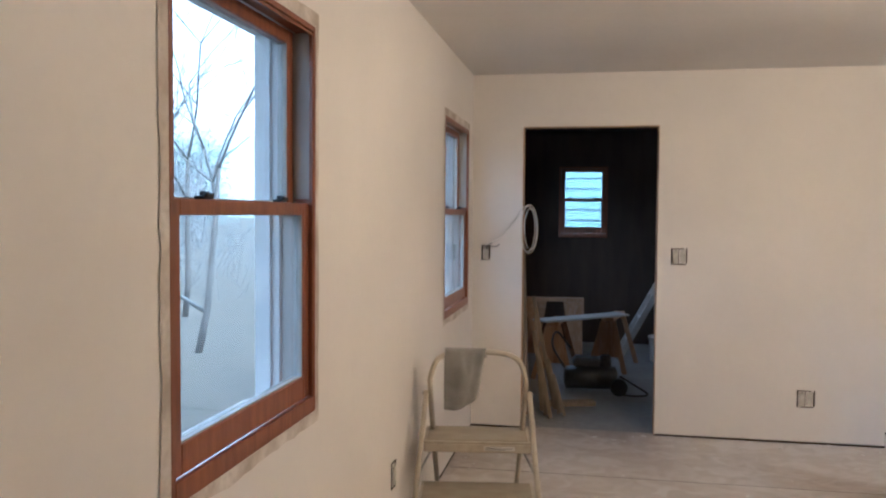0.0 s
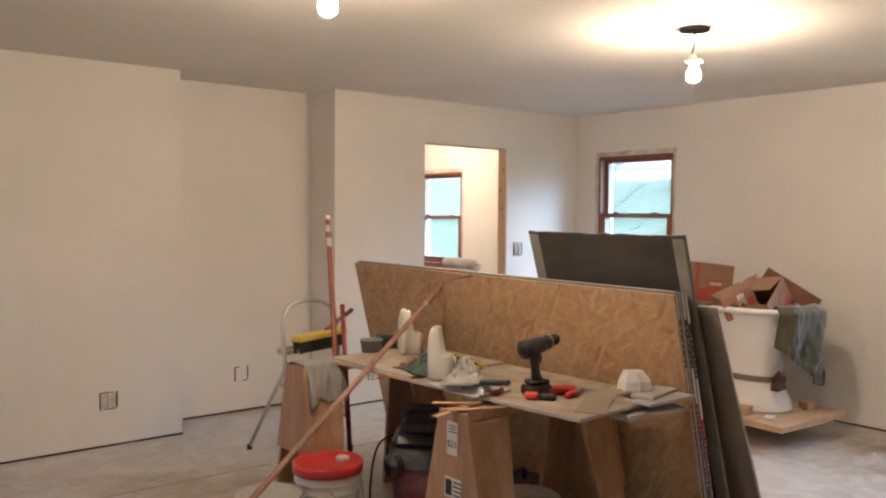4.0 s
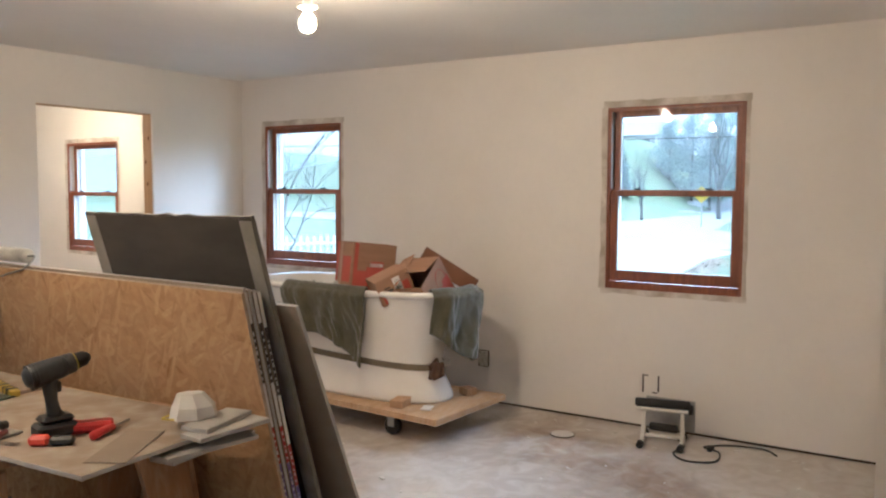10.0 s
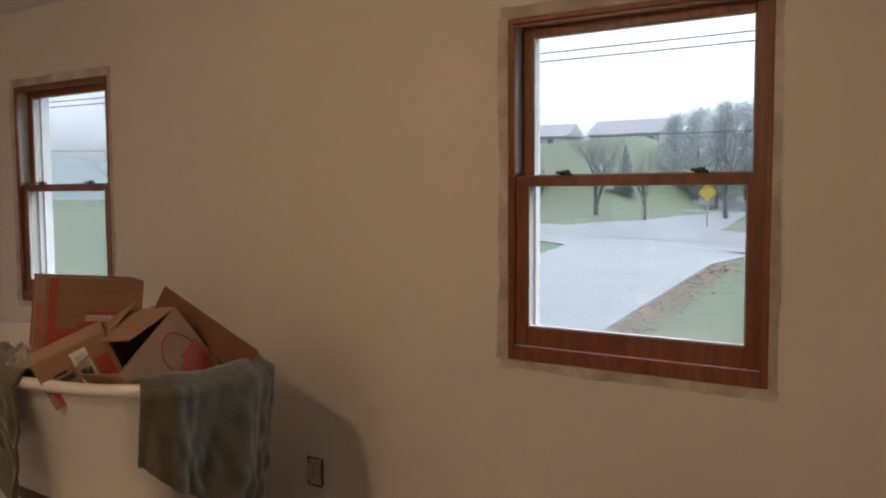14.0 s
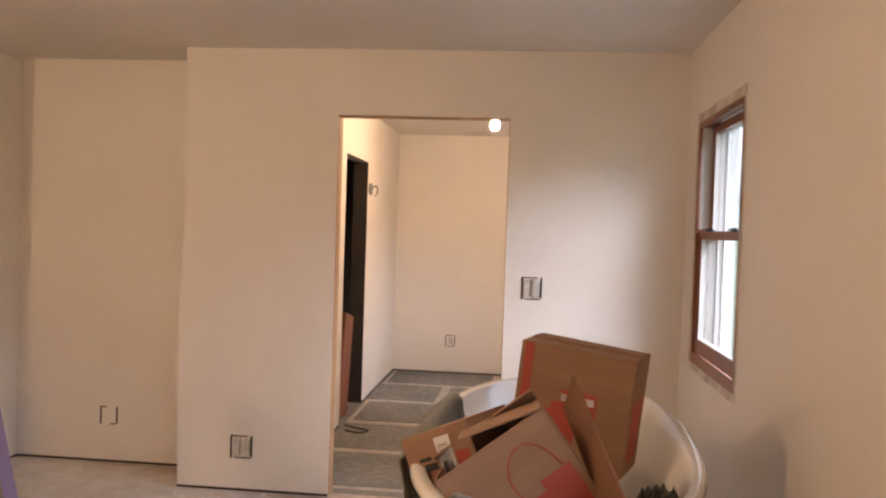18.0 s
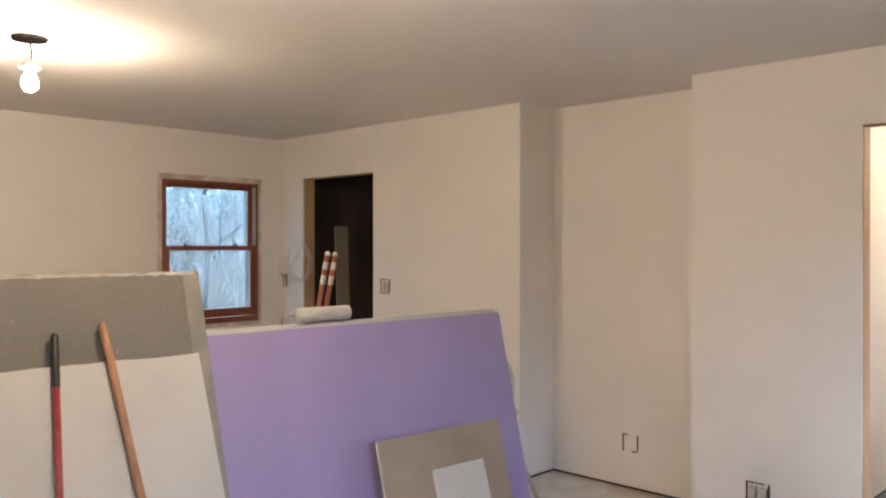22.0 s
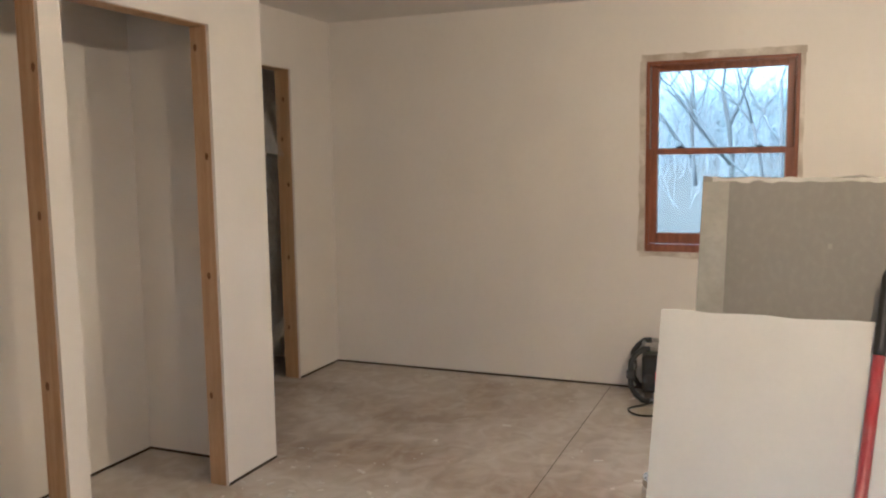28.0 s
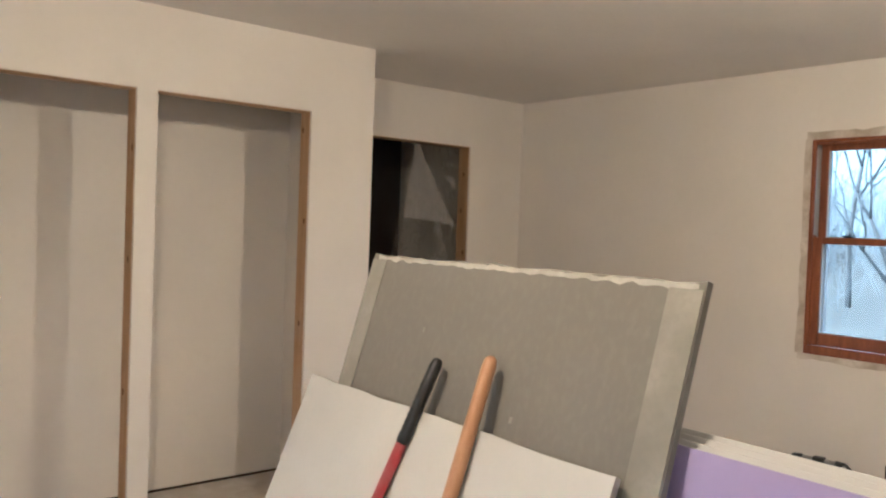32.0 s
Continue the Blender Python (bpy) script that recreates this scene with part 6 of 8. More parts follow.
# dark gap where the drywall stops short of the floor
rows = []
for k, (x0, x1, y0, y1) in enumerate(((0.0005, 0.003, YB, YF), (XR - 0.003, XR - 0.0005, YN, YF), (0, D1[0], YF - 0.003, YF - 0.0005), (D1[1], XS1, YF - 0.003, YF - 0.0005), (XS1, XS2, YREC - 0.003, YREC - 0.0005), (XS2, D2[0], YF - 0.003, YF - 0.0005), (D2[1], XR, YF - 0.003, YF - 0.0005), (0, P1[0], YB + 0.0005, YB + 0.003), (1.958, XN, YB + 0.0005, YB + 0.003), (XC, CL[0][0], YC + 0.0005, YC + 0.003), (CL[0][1], CL[1][0], YC + 0.0005, YC + 0.003), (1.9585, 1.961, YB, YC - 0.1), (XC - 0.003, XC - 0.0005, YB, YC), (XH + 0.0005, XH + 0.003, YF + T, 7.46), (XH + 0.0005, XH + 0.003, 8.28, YH), (XH, XR, YH - 0.003, YH - 0.0005), (XS1 + 0.0005, XS1 + 0.003, YF, YREC))):
    tagged(part(f"wall_gap_{k + 1}", boxes((x0, x1, y0, y1, 0.0005, 0.013)), M_GAP), "dark gap under the drywall", "trim", kind="structure")


def jamb(name, rows, label, material=None):
    e = thing(name, 0, 0, 0, 0, label, "door frame", kind="structure")
    for nm, *b in rows:
        part(nm, boxes(b, bevel=0.001), material or M_STUD, e)
    return e


q = 0.004
jamb("door_1", (("jack_stud", D1[0], D1[0] + q, YF + 0.014, YF + T, 0, D1[2] - q), ("jack_stud", D1[1] - q, D1[1], YF + 0.014, YF + T, 0, D1[2] - q), ("header", D1[0], D1[1], YF + 0.014, YF + T, D1[2] - q, D1[2])), "bare wooden studs lining the workroom doorway")
jamb("door_2", (("jack_stud", D2[0], D2[0] + q, YF + 0.014, YF + T - 0.014, 0, D2[2] - q), ("jack_stud", D2[1] - q, D2[1], YF + 0.014, YF + T - 0.014, 0, D2[2] - q), ("header", D2[0], D2[1], YF + 0.014, YF + T - 0.014, D2[2] - q, D2[2])), "bare wooden studs lining the hall doorway")
jamb("door_3", (("jack_stud", P1[0], P1[0] + q, YB - T, YB - 0.014, 0, P1[2] - q), ("jack_stud", P1[1] - q, P1[1], YB - T, YB - 0.014, 0, P1[2] - q), ("header", P1[0], P1[1], YB - T, YB - 0.014, P1[2] - q, P1[2])), "bare wooden studs lining the plastic-hung doorway")
for i, (a, b) in enumerate(CL):
    jamb(f"door_{4 + i}", (("jack_stud", a, a + q, YC - 0.1, YC - 0.014, 0, ZCL - q), ("jack_stud", b - q, b, YC - 0.1, YC - 0.014, 0, ZCL - q), ("header", a, b, YC - 0.1, YC - 0.014, ZCL - q, ZCL)), "bare wooden studs lining a closet opening")
jamb("door_6", (("jack_stud", XH - T, XH, 8.28 - q, 8.28, 0, 2.02 - q), ("jack_stud", XH - T, XH, 7.46, 7.46 + q, 0, 2.02 - q)), "studs lining the hall's side doorway, the opening's gloom in their colour", M_DARK)

# plastic sheet hanging in the south doorway
M_PLASTIC = bpy.data.materials.new("clear_plastic_sheet")
M_PLASTIC.use_nodes = True
_n, _l = M_PLASTIC.node_tree.nodes, M_PLASTIC.node_tree.links
_n.remove(_n["Principled BSDF"])
_t, _g, _d, _m1, _m2 = _n.new("ShaderNodeBsdfTransparent"), _n.new("ShaderNodeBsdfGlossy"), _n.new("ShaderNodeBsdfDiffuse"), _n.new("ShaderNodeMixShader"), _n.new("ShaderNodeMixShader")
_g.inputs["Roughness"].default_value = 0.08
_d.inputs["Color"].default_value = (0.55, 0.53, 0.50, 1)
_m1.inputs[0].default_value, _m2.inputs[0].default_value = 0.014, 0.030
_cn, _cb, _cm, _cc = _n.new("ShaderNodeTexNoise"), _n.new("ShaderNodeBump"), _n.new("ShaderNodeMapping"), _n.new("ShaderNodeTexCoord")
_cn.inputs["Scale"].default_value, _cn.inputs["Detail"].default_value, _cn.inputs["Distortion"].default_value = 7.0, 3.0, 0.8
_cm.inputs["Scale"].default_value = (1.6, 1.0, 0.8)
_cb.inputs["Strength"].default_value, _cb.inputs["Distance"].default_value = 0.9, 0.05
_l.new(_cc.outputs["Object"], _cm.inputs[0]), _l.new(_cm.outputs[0], _cn.inputs["Vector"]), _l.new(_cn.outputs[0], _cb.inputs["Height"]), _l.new(_cb.outputs[0], _g.inputs["Normal"])
_l.new(_t.outputs[0], _m1.inputs[1]), _l.new(_d.outputs[0], _m1.inputs[2])
# Crease highlights painted in: thin noise lines raise the pale diffuse share.
_wn, _ws, _wa, _wr = _n.new("ShaderNodeTexNoise"), _n.new("ShaderNodeMath"), _n.new("ShaderNodeMath"), _n.new("ShaderNodeMapRange")
_wn.inputs["Scale"].default_value, _wn.inputs["Detail"].default_value, _wn.inputs["Distortion"].default_value = 4.5, 2.5, 1.0
_ws.operation, _ws.inputs[1].default_value, _wa.operation = "SUBTRACT", 0.5, "ABSOLUTE"
_wr.inputs["From Max"].default_value, _wr.inputs["To Min"].default_value, _wr.inputs["To Max"].default_value = 0.030, 0.22, 0.008
_l.new(_cm.outputs[0], _wn.inputs["Vector"]), _l.new(_wn.outputs[0], _ws.inputs[0]), _l.new(_ws.outputs[0], _wa.inputs[0]), _l.new(_wa.outputs[0], _wr.inputs["Value"]), _l.new(_wr.outputs[0], _m1.inputs[0])
_l.new(_m1.outputs[0], _m2.inputs[1]), _l.new(_g.outputs[0], _m2.inputs[2])
_l.new(_m2.outputs[0], _n["Material Output"].inputs[0])
e = thing("plastic_sheet", 0, 0, 0, 0, "crumpled clear plastic sheet hanging in the doorway", "plastic sheet")


def sheet_layer(bm, nv, nu, top, drop, lefts, rights, off, seed, amp, rise=0.0, tilt=0.0):
    """A crinkled hanging layer; lefts and rights give its two edges from the top to the bottom."""
    rows_ = []
    for i in range(nv + 1):
        v = i / nv
        row = []
        for j in range(nu + 1):
            u = j / nu
            a = np.interp(v, lefts[0], lefts[1])
            b = np.interp(v, rights[0], rights[1])
            f1 = noise.noise((u * 1.6 + 1.5 * v, v * 4.5, seed)) + 0.45 * (1 - 2 * abs(noise.noise((u * 3 - 3 * v, v * 11, seed + 2)))) + 0.34 * (1 - 2 * abs(noise.noise((u * 6, v * 24 + 3 * u, seed + 5)))) + 0.12 * noise.noise((u * 30, v * 50, seed))
            row.append(bm.verts.new((a + (b - a) * u + 0.012 * f1, YB - 0.06 + off + amp * f1 * min(1, v * 6 + 0.1), top + tilt * u ** 1.6 - drop * v * (1 + (0.1 if drop == 0.50 else -rise) * u ** 1.6))))
        rows_.append(row)
    for i in range(nv):
        for j in range(nu):
            bm.faces.new((rows_[i][j], rows_[i + 1][j], rows_[i + 1][j + 1], rows_[i][j + 1]))
    return bm


part("sheet", sheet_layer(bmesh.new(), 80, 40, 2.06, 2.0, ((0, 0.26, 0.40, 0.61, 1), (1.0, 1.09, 1.14, 1.254, 1.345)), ((0, 0.28, 0.55, 0.8, 1), (0.60, 0.60, 0.66, 0.70, 0.62)), 0.0, 7.7, 0.034, rise=0.13), M_PLASTIC, e)
part("right_layer", sheet_layer(bmesh.new(), 60, 16, 2.06, 1.5, ((0, 0.4, 1), (0.80, 0.76, 0.66)), ((0, 0.5, 1), (0.535, 0.57, 0.60)), -0.045, 3.1, 0.02), M_PLASTIC, e)
M_PLASTICFOLD = M_PLASTIC.copy()
M_PLASTICFOLD.name = "doubled_plastic_sheet"
for nd in M_PLASTICFOLD.node_tree.nodes:
    if nd.type == "MIX_SHADER":
        nd.inputs[0].default_value = 0.10
    elif nd.type == "MAP_RANGE":
        nd.inputs["To Max"].default_value = 0.10
for off, seed in ((0.05, 4.4), (0.07, 6.2)):
    part("fold", sheet_layer(bmesh.new(), 30, 24, 2.055, 0.50, ((0, 1), (1.0, 1.09)), ((0, 1), (0.985, 0.635)), off, seed, 0.010), M_PLASTICFOLD, e, "milky doubled fold of the sheet")
part("bottom_fold", sheet_layer(bmesh.new(), 10, 30, 0.20, 0.10, ((0, 1), (1.34, 1.345)), ((0, 1), (0.64, 0.62)), 0.03, 9.1, 0.014, tilt=0.26), M_PLASTICFOLD, e, "milky gathered fold along the lower edge")
part("side_fold", sheet_layer(bmesh.new(), 24, 8, 1.16, 0.42, ((0, 0.5, 1), (0.84, 0.95, 1.00)), ((0, 0.5, 1), (0.82, 0.84, 0.93)), 0.045, 5.3, 0.016), M_PLASTICFOLD, e, "bright crumpled pleat of the sheet")

# ---- radio, work lamp, paint can and floor clutter ----
M_SILVER = mat("silver_tube", (0.38, 0.37, 0.35), 0.35, 0.6, fine_amount=0.15, bump=0.03)
M_GREENLED = glow("green_display", (0.03, 0.9, 0.08), 1.4)
radio = thing("jobsite_radio", 0.19, 1.95, 0.0, 96, "black jobsite radio in a tubular cage with a red front", "radio")
part("radio_body", boxes((-0.135, 0.135, -0.085, 0.085, 0.055, 0.285), bevel=0.02), M_BLACKPLASTIC, radio)
part("battery_door", boxes((-0.055, 0.045, -0.097, -0.0855, 0.075, 0.195), bevel=0.006), M_REDPLASTIC, radio, "red front panel")
part("display", boxes((-0.016, 0.014, -0.0895, -0.0858, 0.206, 0.219)), M_GREENLED, radio, "lit green display")
for sx in (-0.095, 0.095):
    part("speaker", cyl(bmesh.new(), (sx, -0.0955, 0.14), (sx, -0.0858, 0.14), 0.034, seg=20), M_DARKGREY, radio)
part("knob", cyl(bmesh.new(), (0.09, -0.105, 0.235), (0.09, -0.0858, 0.235), 0.018, seg=16), M_DARKGREY, radio)
for sy in (-0.125, 0.125):
    for sx in (-1, 1):
        side = [(sx * 0.085, sy, 0.335), (sx * 0.125, sy, 0.333), (sx * 0.165, sy, 0.300), (sx * 0.195, sy, 0.255), (sx * 0.197, sy, 0.175), (sx * 0.195, sy, 0.100), (sx * 0.165, sy, 0.055), (sx * 0.125, sy, 0.022), (sx * 0.085, sy, 0.020)]
        c = part("cage_side", tube(bmesh.new(), side, 0.0175, 8), M_BLACKPLASTIC, radio, smooth=True)
        part("cage_clamp", boxes((sx * 0.197 - 0.024, sx * 0.197 + 0.024, sy - 0.021, sy + 0.021, 0.15, 0.20), bevel=0.005), M_DARKGREY, c)
    for pz in (0.335, 0.020):
        c = part("bright_bar", cyl(bmesh.new(), (-0.088, sy, pz), (0.088, sy, pz), 0.0125, seg=10), M_SILVER, radio, "silver metal tube", smooth=True)
        part("cage_clamp", boxes((-0.03, 0.03, sy - 0.021, sy + 0.021, pz - 0.019, pz + 0.019), bevel=0.005), M_BLACKPLASTIC, c)
for px_, pz in ((-0.13, 0.325), (0.13, 0.325), (-0.13, 0.03), (0.13, 0.03), (-0.19, 0.175), (0.19, 0.175)):
    part("cross_bar", cyl(bmesh.new(), (px_, -0.11, pz), (px_, 0.11, pz), 0.011, seg=8), M_SILVER, radio, smooth=True)
e = thing("power_cable", 0, 0, 0, 0, "black cord running from the radio to the outlet", "cord")
bm = bmesh.new()
tube(bm, smooth_line([(0.012, 2.335, 0.30), (0.03, 2.345, 0.15), (0.12, 2.33, 0.02), (0.35, 2.22, 0.008), (0.52, 2.02, 0.008), (0.58, 1.86, 0.008), (0.48, 1.78, 0.008), (0.36, 1.86, 0.008), (0.31, 1.93, 0.03)], 8), 0.0055, 8)
part("cable", bm, M_CABLE, e, smooth=True)
part("plug", boxes((0.006, 0.03, 2.315, 2.35, 0.285, 0.325), bevel=0.005), M_RUBBER, e)

M_CANMETAL = mat("bright_tinplate", (0.78, 0.78, 0.77), 0.22, 0.85, second=(0.66, 0.66, 0.65), scale=10, fine_amount=0.15, bump=0.02)
can = thing("paint_can", 1.93, 2.165, 0, 30, "silver paint can with a bright metal lid", "paint can")
part("can_body", lathe(bmesh.new(), [(0.082, 0.0), (0.084, 0.004), (0.084, 0.185), (0.086, 0.188), (0.084, 0.192), (0.076, 0.192), (0.074, 0.186)], 32), M_CANMETAL, can, smooth=True)
part("lid", lathe(bmesh.new(), [(0.0735, 0.187), (0.070, 0.191), (0.064, 0.187), (0.02, 0.1872)], 32), M_CANMETAL, can, "bright metal lid", smooth=True)
part("label", lathe(bmesh.new(), [(0.0846, 0.02), (0.0848, 0.03), (0.0848, 0.15), (0.0846, 0.16)], 32), M_PAPER, can, smooth=True)
bm = bmesh.new()
tube(bm, smooth_line([(0.085, 0, 0.16), (0.075, -0.05, 0.09), (0.0, -0.095, 0.07), (-0.075, -0.05, 0.09), (-0.085, 0, 0.16)], 6), 0.002, 6)
part("bail", bm, M_STEEL, can)

lamp = thing("work_stand", 6.33, 2.10, 0, -78, "small white tubular work stand with black padded bars", "work stand")
for sx in (-0.115, 0.115):
    bt = part("base_tube", cyl(bmesh.new(), (sx, -0.15, 0.021), (sx, 0.11, 0.021), 0.0135, seg=12), M_SOCKET, lamp, smooth=True)
    for sy in (-0.15, 0.11):
        part("foot_cap", cyl(bmesh.new(), (sx, sy - 0.02, 0.0215), (sx, sy + 0.02, 0.0215), 0.021, seg=14), M_RUBBER, bt, "black rubber foot cap")
    part("upright", beam(bmesh.new(), (sx, -0.06, 0.03), (sx * 0.96, 0.01, 0.225), 0.020, 0.012), M_SOCKET, lamp)
    part("brace", beam(bmesh.new(), (sx, 0.07, 0.03), (sx * 0.96, -0.01, 0.205), 0.016, 0.010), M_SOCKET, lamp)
part("cross_tube", cyl(bmesh.new(), (-0.115, -0.02, 0.045), (0.115, -0.02, 0.045), 0.010, seg=10), M_SOCKET, lamp, smooth=True)
bm = bmesh.new()
tube(bm, [(-0.165, 0.0, 0.238), (-0.160, 0.0, 0.238), (0.150, 0.0, 0.238), (0.155, 0.0, 0.238)], [0.018, 0.026, 0.026, 0.018], 16)
part("top_bar", bm, M_RUBBER, lamp, "glossy black padded bar", smooth=True)
part("bar_shell", boxes((-0.155, 0.145, -0.032, 0.004, 0.193, 0.2115), bevel=0.008), M_SOCKET, lamp, "white plastic shell under the bar")
bm = bmesh.new()
tube(bm, [(-0.075, -0.03, 0.105), (-0.07, -0.03, 0.105), (0.085, -0.03, 0.098), (0.09, -0.03, 0.098)], [0.016, 0.024, 0.024, 0.016], 14)
part("lower_bar", bm, M_RUBBER, lamp, "black padded lower bar", smooth=True)
part("end_knob", cyl(bmesh.new(), (0.150, -0.004, 0.215), (0.172, -0.004, 0.215), 0.032, 0.028, 16), M_RUBBER, lamp)
e = thing("power_cable", 0, 0, 0, 0, "black cord lying in a loop beside the work lamp", "cord")
bm = bmesh.new()
tube(bm, smooth_line([(6.36, 2.02, 0.03), (6.30, 1.96, 0.008), (6.15, 1.98, 0.008), (6.05, 1.88, 0.008), (6.12, 1.74, 0.008), (6.30, 1.76, 0.008), (6.36, 1.86, 0.008), (6.48, 1.72, 0.008), (6.50, 1.55, 0.008), (6.42, 1.47, 0.008)], 8), 0.0055, 8)
part("cable", bm, M_CABLE, e, smooth=True)
part("plug", boxes((6.30, 6.36, 1.80, 1.83, 0.001, 0.028), bevel=0.006), M_RUBBER, e)
e = thing("floor_cover_disc", 6.148, 2.672, 0, 0, "white round cover plate lying on the floor", "cover plate")
part("disc", lathe(bmesh.new(), [(0.070, 0.0), (0.072, 0.004), (0.068, 0.008), (0.01, 0.0085)], 28), M_PAPER, e, smooth=True)
part("disc_rim", lathe(bmesh.new(), [(0.0735, 0.0), (0.0765, 0.002), (0.0745, 0.006), (0.0733, 0.004)], 28), M_GAP, e)
e = thing("floor_register", 6.20, 5.74, 0, 0, "dark open floor register by the wall", "floor vent")
part("register", boxes((-0.14, 0.14, -0.06, 0.06, 0.0005, 0.004)), M_GAP, e)
for i in range(4):
    e = thing("trim_offcut", 0.50 + 0.02 * i, 3.09 + 0.03 * (i % 2), 0.001 + 0.019 * i, 84 + 3 * i, "whitewashed trim offcut stacked on the floor", "wood offcut", group="trim offcuts on the floor")
    part("offcut", boxes((-0.26 + 0.03 * i, 0.24, -0.045, 0.045, 0, 0.018), bevel=0.002), M_STUD if i % 2 else M_WHITECLOTH, e)

rc = random.Random(31)
bm = bmesh.new()
for i in range(420):
    x, y = rc.uniform(0.1, 6.5), rc.uniform(0.35, 5.8)
    if rc.random() < 0.5:
        x, y = rc.choice(((rc.uniform(0.02, 0.25), y), (rc.uniform(6.35, 6.57), y), (x, rc.uniform(5.7, 5.89)), (rc.uniform(1.6, 2.6), rc.uniform(-0.2, 1.0))))
    if y < 0.3 and x > XC:
        continue
    a, q = rc.uniform(0, 6.28), rc.choice((0.004, 0.005, 0.007, 0.010, 0.016))
    box(bm, -q * rc.uniform(0.8, 2.2), q, -q * 0.5, q * 0.5, 0.0003, 0.0008 + 0.25 * q, pose(x, y, 0, 0, 0, math.degrees(a)))
tagged(part("plaster_crumbs", bm, M_PAPER), "white crumbs of dried joint compound on the floor", "plaster crumbs", kind="stuff")
M_KNOT = mat("dark_pine_knot", (0.17, 0.075, 0.03), 0.7, bump=0.1)
for door, axis_x, sy, zs in (("door_3", P1[0] + 0.004, YB - 0.06, (0.35, 0.83, 1.32, 1.62, 1.88)), ("door_4", CL[0][0] + 0.004, YC - 0.055, (0.42, 0.97, 1.5, 1.97)), ("door_5", CL[1][0] + 0.004, YC - 0.05, (0.7, 1.3, 1.8)), ("door_2", D2[1] - 0.004 - 0.0012, YF + 0.06, (0.9, 1.55, 1.72, 1.9))):
    for k, z in enumerate(zs):
        bm = bmesh.new()
        cyl(bm, (0, 0, 0), (0.0012, 0, 0), 0.011, seg=12)
        bmesh.ops.transform(bm, matrix=pose(axis_x, sy + 0.018 * ((k % 3) - 1), z) @ Matrix.Diagonal((1, 0.8, 1.5, 1)), verts=bm.verts[:])
        part("knot", bm, M_KNOT, bpy.data.objects[door], "dark knot in the pine")

# ---- hall ----
boards = thing("backer_boards", 0, 0, 0, 0, "grey cement backer boards laid with pale filled joints", "floor boards", kind="structure")
M_JOINT = mat("pale_joint_compound", (0.42, 0.39, 0.345), 0.85, second=(0.30, 0.28, 0.25), scale=9, bump=0.2)
part("joint_filler", boxes((XH + 0.02, XR - 0.02, YF + 0.15, YH - 0.02, -0.0035, -0.0005)), M_JOINT, boards)
for r_ in range(5):
    y0 = 6.06 + r_ * 0.78
    x = XH + 0.03 - (0.45 if r_ % 2 else 0)
    while x < XR - 0.05:
        a, b = max(x + 0.03, XH + 0.02), min(x + 1.02, XR - 0.02)
        if b - a > 0.1:
            part("backer_board", boxes((a, b, y0 + 0.05, min(y0 + 0.73, YH - 0.02), 0.0, 0.003)), M_HALLFLOOR, boards)
        x += 1.07
e = thing("leaning_plank", XH - 0.02, 7.74, 0.0, 0, "red-brown wooden panel leaning in the dark doorway", "wooden panel", rx=-12)
part("panel", boxes((-0.05, -0.02, -0.14, 0.16, 0.005, 0.80), bevel=0.002), M_BROWNPOLE, e)
e = thing("round_wall_box", XH + 0.001, 8.36, 1.80, 90, "round electrical box with loose wire on the hall wall", "electrical box")
part("box_ring", cyl(bmesh.new(), (0, -0.02, 0), (0, -0.001, 0), 0.05, seg=20), M_GREYPLASTIC, e)
bm = bmesh.new()
tube(bm, smooth_line([(0, -0.02, 0.0), (0.02, -0.05, 0.03), (0.04, -0.06, -0.02), (0.0, -0.05, -0.06)], 6), 0.004, 6)
part("loose_wire", bm, M_CABLE, e)
e = thing("loose_cable", 4.58, 7.35, 0.008, 0, "dark cable curled on the hall floor", "cord")
bm = bmesh.new()
tube(bm, smooth_line([(-0.10, 0.12, 0), (0.0, 0.05, 0), (0.10, 0.0, 0), (0.05, -0.08, 0), (-0.06, -0.04, 0)], 8), 0.006, 6)
part("cable", bm, M_CABLE, e)

# ---- workroom ----
M_OLDWOOD = mat("grey_dusty_lumber", (0.30, 0.235, 0.165), 0.8, second=(0.21, 0.16, 0.11), scale=3, stretch=(12, 12, 0.7), fine_amount=0.3, bump=0.1)
e = thing("hanging_cable", 0, 0, 0, 0, "white cable coil hanging at the doorway edge", "cable coil")
bm = bmesh.new()
for k, (rx_, rz_, oy) in enumerate(((0.052, 0.155, 0.0), (0.060, 0.165, 0.012), (0.045, 0.14, -0.010))):
    tube(bm, [(0.390 + (rx_ - 0.01) * math.cos(t) + 0.010 * k, 5.83 + oy + 0.085 * math.cos(t + 0.15 * k), 1.385 + rz_ * math.sin(t)) for t in np.linspace(0, 2 * math.pi, 28, endpoint=False)], 0.0028, 6, closed=True)
tube(bm, smooth_line([(0.30, 5.90, 1.45), (0.34, 5.88, 1.52), (0.385, 5.83, 1.545)], 5), 0.003, 6)
tube(bm, smooth_line([(0.11, 5.89, 1.27), (0.2, 5.86, 1.33), (0.30, 5.90, 1.45)], 5), 0.0035, 6)
part("coil", bm, M_WIRE, e, smooth=True)
